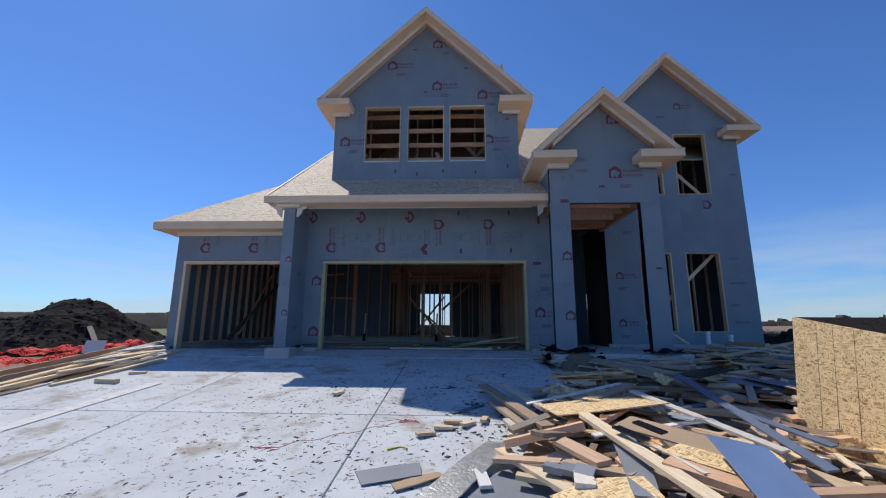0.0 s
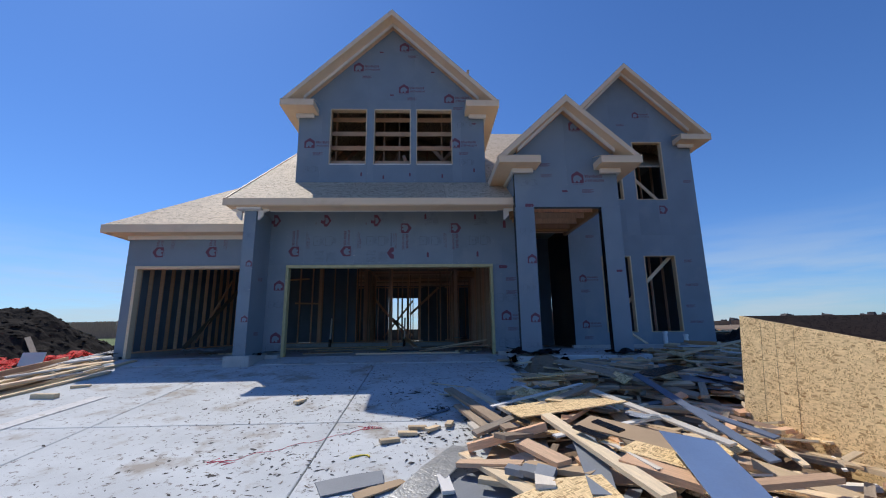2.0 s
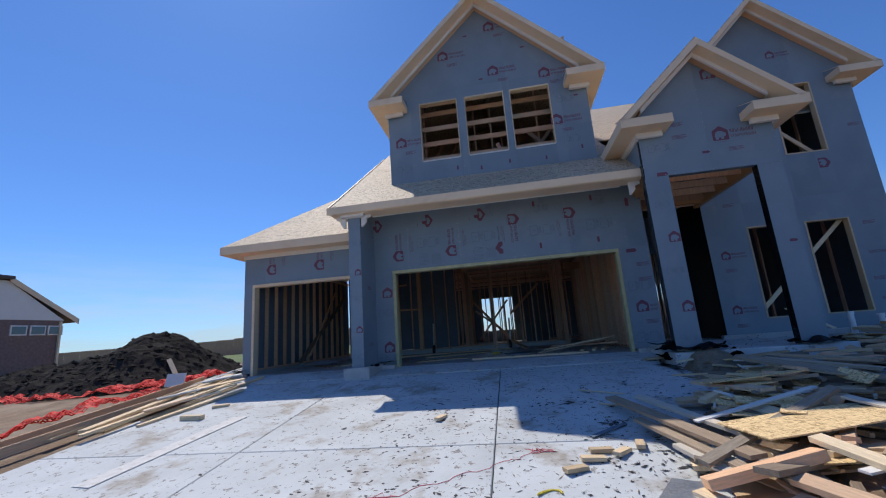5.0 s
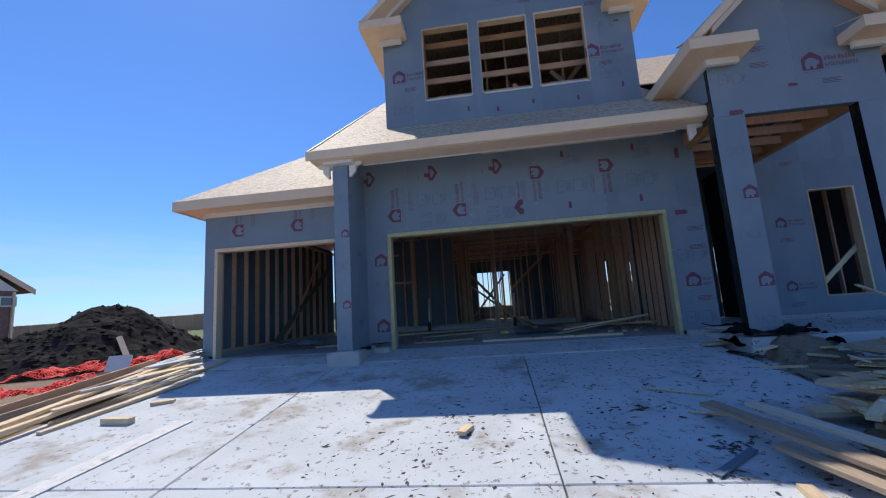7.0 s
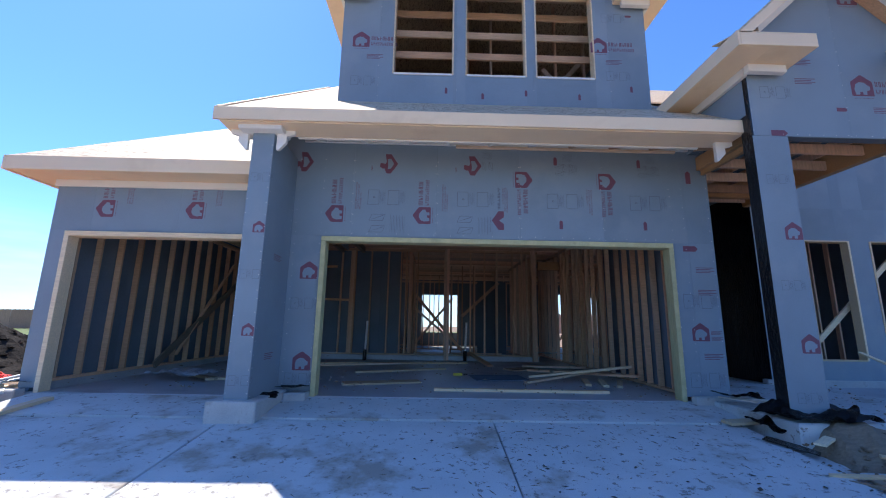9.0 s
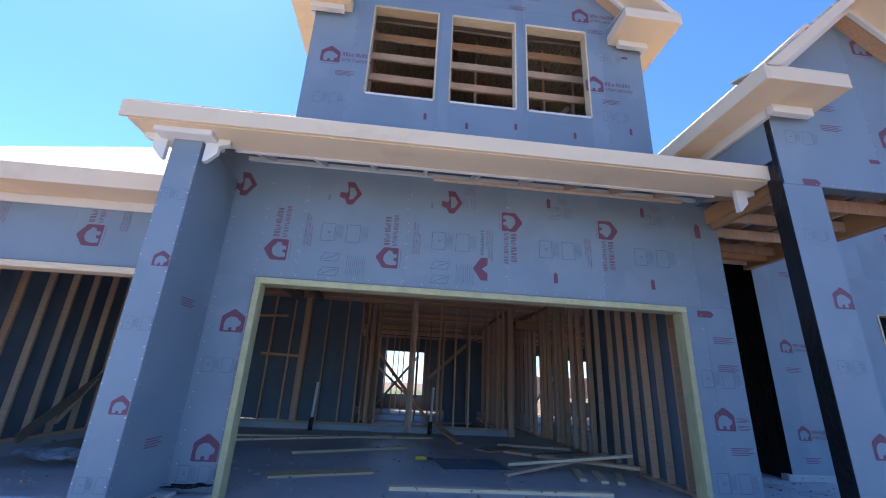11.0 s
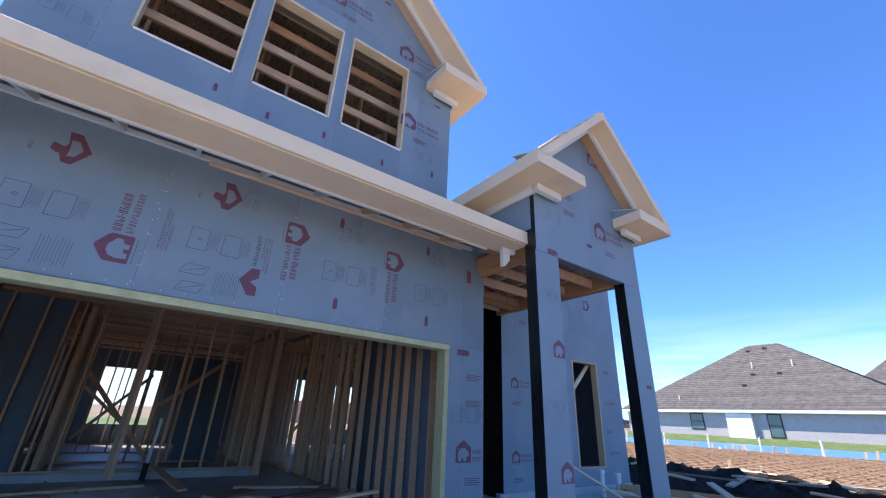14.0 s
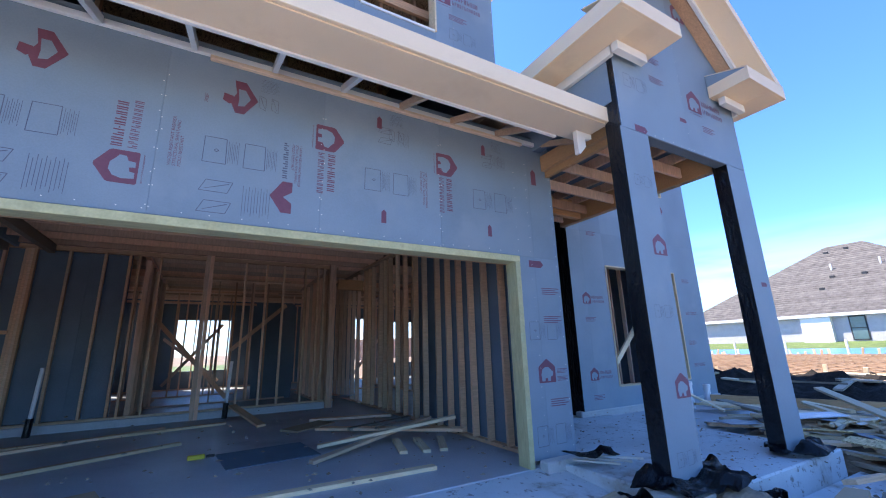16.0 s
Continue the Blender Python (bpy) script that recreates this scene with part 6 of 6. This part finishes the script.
# ---- garage clutter ----
C = "boards on the garage floor"
fz0 = FLOOR - 0.03
for p, q, w, m in (
    ((-1.85, 10.42, 0.02), (0.72, 10.38, 0.02), 0.09, "pale"), ((-3.4, 12.5, 0.02), (-1.6, 13.4, 0.02), 0.09, "pale"), ((-0.2, 13.4, 0.01), (0.5, 13.9, 0.01), 0.35, "tan"), ((0.3, 14.2, 0.03), (1.5, 13.4, 0.09), 0.14, "lumber"), ((-5.2, 14.2, 0.02), (-1.0, 14.9, 0.02), 0.09, "pale"), ((-4.8, 13.6, 0.02), (-1.9, 15.0, 0.02), 0.09, "lumber"),
    ((-0.9, 15.4, 0.25), (-0.5, 14.2, 0.02), 0.14, "lumber"), ((-0.1, 11.9, 0.05), (1.55, 11.35, 0.30), 0.09, "pale"), ((-0.3, 11.3, 0.02), (1.5, 12.0, 0.22), 0.09, "lumber"),
    ((0.2, 13.2, 0.04), (1.6, 11.2, 0.16), 0.14, "lumber"), ((0.5, 12.6, 0.08), (1.6, 12.9, 0.10), 0.09, "grey_wood"), ((0.7, 11.1, 0.02), (0.85, 11.7, 0.04), 0.09, "pale"), ((0.95, 11.0, 0.02), (1.1, 11.6, 0.04), 0.09, "pale"), ((1.15, 10.95, 0.02), (1.4, 11.5, 0.04), 0.09, "pale"),
    ((-3.3, 10.9, 0.012), (-2.1, 11.3, 0.012), 0.25, "tan"), ((-5.6, 11.2, 0.02), (-4.6, 11.5, 0.02), 0.12, "pale"), ((-6.4, 11.8, 0.02), (-5.4, 11.2, 0.03), 0.09, "grey_wood"),
):
    board("plank", "sawn plank lying loose on the garage floor", "plank", C, (p[0], p[1], fz0 + p[2]), (q[0], q[1], fz0 + q[2]), w, 0.036, m, 2)
board("black_mat", "dark square mat on the garage floor", "mat", C, (-1.15, 12.0, fz0 + 0.006), (-0.15, 12.1, fz0 + 0.006), 0.85, 0.008, "board_dark", 0)
tool = thing("hand_tool", "yellow hand tool lying on the garage floor", "tool")
part("body", boxed(-1.48, -1.30, 12.3, 12.36, fz0, fz0 + 0.05, 0.01), "yellow", tool)
part("tip", boxed(-1.29, -1.20, 12.31, 12.35, fz0 + 0.01, fz0 + 0.035, 0.005), "frame_dark", tool, "black tip")
for x, y in ((-3.75, 15.6), (-1.0, 15.7)):
    pp = thing("drain_pipe", "white plastic pipe standing in the floor by the back wall", "pipe", "standing pipes")
    bm = bmesh.new()
    tube(bm, (x, y, fz0), (x + 0.04, y, fz0 + 1.05), 0.03)
    part("pipe", bm, "pvc", pp)
    bm = bmesh.new()
    tube(bm, (x, y, fz0), (x + 0.01, y, fz0 + 0.28), 0.05)
    part("sleeve", bm, "felt", pp, "black sleeve")
for x, y, h in ((6.35, 11.0, 0.42), (6.92, 11.0, 0.34)):
    pp = thing("cleanout_pipe", "short white plastic cleanout pipe in the ground", "pipe", "standing pipes")
    bm = bmesh.new()
    tube(bm, (x, y, 0.6), (x, y, 0.80 + h), 0.055, 14)
    part("pipe", bm, "pvc", pp)
    bm = bmesh.new()
    tube(bm, (x, y, 0.80 + h), (x, y, 0.86 + h), 0.066, 14)
    part("cap", bm, "pvc", pp)


FAR = set(bpy.data.objects.keys())
# ---- neighbouring houses ----
def far_window(parent, x0, x1, y0, y1, z0, z1, axis):
    w = boxed(x0, x1, y0, y1, z0, z1)
    win = part("window", w, "frame_dark", parent, "dark-framed window")
    m = (z0 + z1) / 2
    if axis == "x":
        for a, b in ((z0 + 0.08, m - 0.03), (m + 0.03, z1 - 0.08)):
            part("pane", boxed(x0 - 0.012, x0 - 0.004, y0 + 0.08, y1 - 0.08, a, b), "glass", win)
    else:
        for a, b in ((z0 + 0.08, m - 0.03), (m + 0.03, z1 - 0.08)):
            part("pane", boxed(x0 + 0.08, x1 - 0.08, y0 - 0.012, y0 - 0.004, a, b), "glass", win)


def hip_roof(parent, x0, x1, y0, y1, ze, rise, mat, courses=16, run=None):
    """A hipped roof in overlapping courses."""
    d = min(x1 - x0, y1 - y0) / 2
    e = run or d
    for k in range(courses):
        a, b = k / courses, (k + 1) / courses
        bm = bmesh.new()
        lo = [(x0 + d * a, y0 + e * a), (x1 - d * a, y0 + e * a), (x1 - d * a, y1 - e * a), (x0 + d * a, y1 - e * a)]
        hi = [(x0 + d * b, y0 + e * b), (x1 - d * b, y0 + e * b), (x1 - d * b, y1 - e * b), (x0 + d * b, y1 - e * b)]
        za, zb = ze + rise * a, ze + rise * b
        if k == courses - 1:
            hi = [(x, y) for x, y in hi]
        vl = [bm.verts.new((x, y, za + 0.05)) for x, y in lo]
        vh = [bm.verts.new((x, y, zb + 0.02)) for x, y in hi]
        vb = [bm.verts.new((x, y, za - 0.02)) for x, y in lo]
        for i in range(4):
            j = (i + 1) % 4
            bm.faces.new((vl[i], vl[j], vh[j], vh[i]))
            bm.faces.new((vb[i], vb[j], vl[j], vl[i]))
        part("shingle_course", bm, mat, parent)


NX, NB = 38.0, 1.60
nh = thing("house", "single-storey house in white house wrap under a grey hipped shingle roof", "house", at=(0, 0.3, -0.5))
part("wall", boxed(NX, NX + 13.5, 9.7, 30.1, NB - 1.0, NB + 2.62), "wrap", nh, "white house wrap on the wall")
hip_roof(nh, NX - 0.5, NX + 14.5, 9.2, 30.6, NB + 2.62, 6.1, "shingle", 34, 9.5)
part("fascia", boxed(NX - 0.53, NX - 0.5, 9.2, 30.6, NB + 2.45, NB + 2.66), "white", nh)
part("soffit", boxed(NX - 0.5, NX - 0.01, 9.2, 30.6, NB + 2.45, NB + 2.48), "white", nh)
far_window(nh, NX - 0.04, NX - 0.01, 23.17, 24.28, NB + 1.10, NB + 2.42, "x")
far_window(nh, NX - 0.04, NX - 0.01, 17.67, 18.60, NB + 0.72, NB + 2.42, "x")
part("wall_recess", boxed(NX - 0.35, NX - 0.005, 19.5, 21.3, NB + 0.4, NB + 2.42), "white", nh, "projecting wrapped bay")
for y, x, h in ((20.1, 42.0, 0.55), (17.2, 42.0, 0.55), (25.2, 38.6, 0.4)):
    bm = bmesh.new()
    zr = NB + 2.62 + (x - NX + 0.5) / 7.5 * 6.1
    tube(bm, (x, y, zr - 0.1), (x, y, zr + h), 0.06, 8)
    part("vent_pipe", bm, "pvc", nh)
for y, x in ((20.3, 40.0), (19.9, 41.2), (18.0, 41.2), (20.9, 44.2), (19.6, 44.4)):
    zr = NB + 2.62 + (x - NX + 0.5) / 7.5 * 6.1
    part("roof_vent", boxed(x - 0.14, x + 0.14, y - 0.14, y + 0.14, zr - 0.05, zr + 0.12), "frame_dark", nh)
nh2 = thing("house", "farther grey-roofed house behind the wrapped one", "house")
part("wall", boxed(58, 70, 4, 20, NB - 1, NB + 3.2), "wrap", nh2)
hip_roof(nh2, 57.5, 70.5, 3.5, 20.5, NB + 3.2, 6.2, "shingle", 10)

lb = land_z(-20, 16)
lh = thing("house", "single-storey dark brick house with a grey sided gable", "house")
part("wall", boxed(-36.0, -24.0, 2.6, 16.0, lb - 0.5, 3.0), "brick", lh, "dark brick wall")
hip_roof(lh, -36.5, -23.5, 2.1, 16.4, 3.0, 3.6, "shingle", 14)
part("wall", boxed(-24.0, -20.6, 10.6, 15.4, lb - 0.5, 3.04), "brick", lh, "dark brick wall under the gable")
part("gable", prism([(-20.58, 10.5, 3.04), (-20.58, 15.5, 3.04), (-20.58, 13.35, 4.56), (-20.58, 12.65, 4.56)], (-0.2, 0, 0)), "white", lh, "grey siding in the gable")
for s, y0 in ((1, 16.05), (-1, 9.95)):
    yt = 13.0 + s * 0.35
    part("roof", prism([(-20.54, y0, 2.98), (-20.54, yt, 4.60), (-28.0, yt, 4.60), (-28.0, y0, 2.98)], (0, 0, 0.10)), "shingle", lh)
    part("rake", prism([(-20.54, y0, 2.90), (-20.54, yt, 4.52), (-20.54, yt, 4.74), (-20.54, y0, 3.12)], (0.04, 0, 0)), "cream", lh, "pale rake board")
part("roof", boxed(-28.0, -20.3, 12.63, 13.37, 4.6, 4.72), "shingle", lh)
part("downspout", boxed(-20.58, -20.50, 15.30, 15.38, lb - 0.2, 3.0), "cream", lh, "pale downspout")
for y in (13.60, 14.26, 14.90):
    win = part("window", boxed(-20.600, -20.550, y, y + 0.56, 2.42, 2.82), "white", lh, "small white-framed window")
    part("pane", boxed(-20.548, -20.540, y + 0.05, y + 0.51, 2.47, 2.77), "glass", win)

lh.matrix_world = Matrix.Translation((-1.2, 2.0, 2.0)) @ Matrix.Scale(1.45, 4) @ Matrix.Translation((1.2, -2.0, -1.6))

# ---- far fences, fields, trees ----
def fence_panel():
    bm = bmesh.new()
    for i in range(17):
        h = 1.80 + 0.03 * ((i * 7) % 3)
        box(bm, i * 0.143, i * 0.143 + 0.135, 0, 0.018, 0, h)
    box(bm, 0, 2.43, 0.02, 0.06, 0.3, 0.39)
    box(bm, 0, 2.43, 0.02, 0.06, 1.4, 1.49)
    return bm


fence = thing("fence", "long brown cedar board fence across the back lots", "fence")
first = None
for i in range(44):
    x = -78 + i * 2.43
    y = 43 + 0.02 * i
    if -10 < x < 6:
        continue
    if first is None:
        first = part("fence_panel", fence_panel(), "fence", fence)
        ob = first
    else:
        ob = new("fence_panel", first.data)
        ob.parent = fence
    ob.matrix_basis = pose(x, y, land_z(x, y) + 0.45 + 0.06 * (i // 6 % 2))
    tagged(ob, kind="stuff")
bm = bmesh.new()
n = 24
g = [[bm.verts.new((-60 + 62 * i / n, 26 + 17 * j / n, land_z(-60 + 62 * i / n, 26 + 17 * j / n) + 0.05 + 0.45 * j / n + 0.05 * noise.noise((i, j, 0)))) for j in range(n + 1)] for i in range(n + 1)]
for i in range(n):
    for j in range(n):
        bm.faces.new((g[i][j], g[i + 1][j], g[i + 1][j + 1], g[i][j + 1]))
tagged(mesh_object("lawn", bm, "grass"), "patchy green grass before the fence", "lawn", kind="stuff")
bm = bmesh.new()
g = [[bm.verts.new((34.6 + 3.4 * i / n, 5 + 28 * j / n, land_z(34.6 + 3.4 * i / n, 5 + 28 * j / n) + 0.04 + 0.40 * i / n + 0.03 * noise.noise((i, j, 5)))) for j in range(n + 1)] for i in range(n + 1)]
for i in range(n):
    for j in range(n):
        bm.faces.new((g[i][j], g[i + 1][j], g[i + 1][j + 1], g[i][j + 1]))
tagged(mesh_object("lawn", bm, "grass"), "strip of green grass beside the wrapped house", "lawn", kind="stuff")

bm = bmesh.new()
g = []
for i in range(61):
    a = radians(-85 + 170 * i / 60)
    g.append([bm.verts.new((3200 * math.sin(a), 3200 * math.cos(a), z)) for z in (-20, 150, 320, 520, 760)])
for i in range(60):
    for j in range(4):
        bm.faces.new((g[i][j], g[i + 1][j], g[i + 1][j + 1], g[i][j + 1]))
tagged(mesh_object("backdrop", bm, "cloud"), "thin white cloud low over the horizon", "clouds", kind="structure")

rnd = random.Random(8)
bm = bmesh.new()
for k in range(420):
    a = radians(rnd.uniform(-70, 75))
    r = rnd.uniform(230, 300)
    x, y = r * math.sin(a), r * math.cos(a)
    if -110 < x < 30:
        continue
    h, w = rnd.uniform(2.5, 6.0), rnd.uniform(2, 5)
    z = land_z(x, y) - 0.5
    cs = [(x + w * math.cos(t) * rnd.uniform(0.6, 1), y + w * math.sin(t) * rnd.uniform(0.6, 1)) for t in (0, 1.05, 2.1, 3.15, 4.2, 5.25)]
    hexa(bm, [(px, py, z) for px, py in cs], [(x + (px - x) * 0.5, y + (py - y) * 0.5, z + h * rnd.uniform(0.7, 1)) for px, py in cs])
tagged(mesh_object("far_trees", bm, "far"), "line of bare brown trees on the horizon", "trees", kind="stuff")
rf = thing("barrier_fence", "far orange safety fence on stakes", "fence")
for i in range(26):
    x = 30 + 2.6 * i
    y = 62 - 0.2 * i
    part("net_panel", boxed(x, x + 2.55, y, y + 0.03, land_z(x, y) + 0.1, land_z(x, y) + 0.75), "mud", rf)
    part("stake", boxed(x - 0.04, x + 0.02, y, y + 0.05, land_z(x, y), land_z(x, y) + 0.95), "frame_dark", rf)

# ---- next lot: formed slab with reinforcement ----
PX, PYA, PXB, PYB = 13.0, 8.0, 25.0, 26.0
pz = land_z(20, 16) + 0.10
pad = thing("slab_formwork", "rust-brown reinforcement mat in timber forms on the next lot", "formwork")
part("fill", prism([(PX, PYA, land_z(PX, 16) - 0.3), (PXB, PYA, land_z(PXB, 16) - 0.3), (PXB, PYB, land_z(PXB, 16) - 0.3), (PX, PYB, land_z(PX, 16) - 0.3)], (0, 0, 0.42)), "mud", pad, "red-brown soil pad")


def pad_z(x):
    return land_z(PX, 16) + 0.12 + (land_z(PXB, 16) - land_z(PX, 16)) * (x - PX) / (PXB - PX)


for i in range(36):
    y = PYA + 0.3 + 0.5 * i
    part("bar", beamed((PX + 0.1, y, pad_z(PX) + 0.10), (PXB - 0.1, y, pad_z(PXB) + 0.10), 0.05, 0.04), "mud", pad)
for i in range(16):
    x = PX + 0.3 + 0.72 * i
    part("bar", boxed(x, x + 0.05, PYA + 0.1, PYB - 0.1, pad_z(x) + 0.10, pad_z(x) + 0.14), "mud", pad)
part("form", beamed((PX, PYA, pad_z(PX)), (PX, PYB, pad_z(PX)), 0.04, 0.3), "lumber", pad)
part("form", beamed((PX, PYB, pad_z(PX)), (PXB, PYB, pad_z(PXB)), 0.04, 0.5), "pale", pad)
part("vapour_sheet", prism([(PXB + 0.5, PYA - 2, land_z(PXB, 16) + 0.10), (PXB + 9.2, PYA - 2, land_z(PXB + 9, 16) + 0.10), (PXB + 9.2, PYB + 4, land_z(PXB + 9, 16) + 0.10), (PXB + 0.5, PYB + 4, land_z(PXB, 16) + 0.10)], (0, 0, 0.03)), "tarp", pad, "blue plastic sheet")
rnd = random.Random(21)
for i in range(70):
    x, y = rnd.choice(((PX - 0.1, rnd.uniform(PYA, PYB)), (rnd.uniform(PX, PXB), PYB + 0.2), (PXB + 0.1, rnd.uniform(PYA, PYB)), (PXB + 0.1, rnd.uniform(PYA, PYB))))
    a, h = rnd.uniform(-0.5, 0.5), rnd.uniform(0.15, 0.45)
    z = pad_z(max(PX, min(PXB, x)))
    part("stake", beamed((x, y, z - 0.3), (x + a * h, y + a * h, z + h), 0.09, 0.04, (1, 0, 0)), rnd.choice(("pale", "lumber")), pad)
for i in range(6):
    y = 10 + 2.4 * i
    bm = bmesh.new()
    tube(bm, (24.2, y, pad_z(24.2) - 0.1), (24.2, y, pad_z(24.2) + 0.8), 0.05, 8)
    part("riser_pipe", bm, "pvc", pad)
bm = bmesh.new()
nx, ny = 26, 90
g = []
for i in range(nx + 1):
    row = []
    for j in range(ny + 1):
        x, y = 9.3 + 3.6 * i / nx, 3 + 22 * j / ny
        e = math.sin(math.pi * i / nx)
        row.append(bm.verts.new((x, y, land_z(x, y) - 0.06 + 0.62 * e * (0.75 + 0.5 * noise.noise((x, y, 7))) + 0.30 * noise.noise((x * 3, y * 3, 2)) * e + 0.14 * noise.noise((x * 8, y * 8, 2)) * e)))
    g.append(row)
for i in range(nx):
    for j in range(ny):
        bm.faces.new((g[i][j], g[i + 1][j], g[i + 1][j + 1], g[i][j + 1]))
tagged(mesh_object("soil_berm", bm, "clay"), "low ridge of dug black soil", "soil heap")
for k in range(40):
    x, y = rnd.uniform(5.0, 11.5), rnd.uniform(8.5, 16.5)
    if 3.5 < x < 8.1 and y > 11.2:
        continue
    a, ln = rnd.uniform(0, 3.14), rnd.uniform(0.5, 2.2)
    z = land_z(x, y) + 0.05 + 0.15 * rnd.random() + heap_h(x, y) + (0.3 if x > 9.3 else 0)
    board("lumber_offcut", "offcut of sawn softwood lumber beside the porch", "scrap wood", HEAP, (x - math.cos(a) * ln / 2, y - math.sin(a) * ln / 2, z), (x + math.cos(a) * ln / 2, y + math.sin(a) * ln / 2, z + 0.05), rnd.choice((0.09, 0.14, 0.19)), 0.038, rnd.choice(("pale", "lumber", "grey_wood")), rnd.gauss(0, 6))
settle(FAR, FAR_TURN)
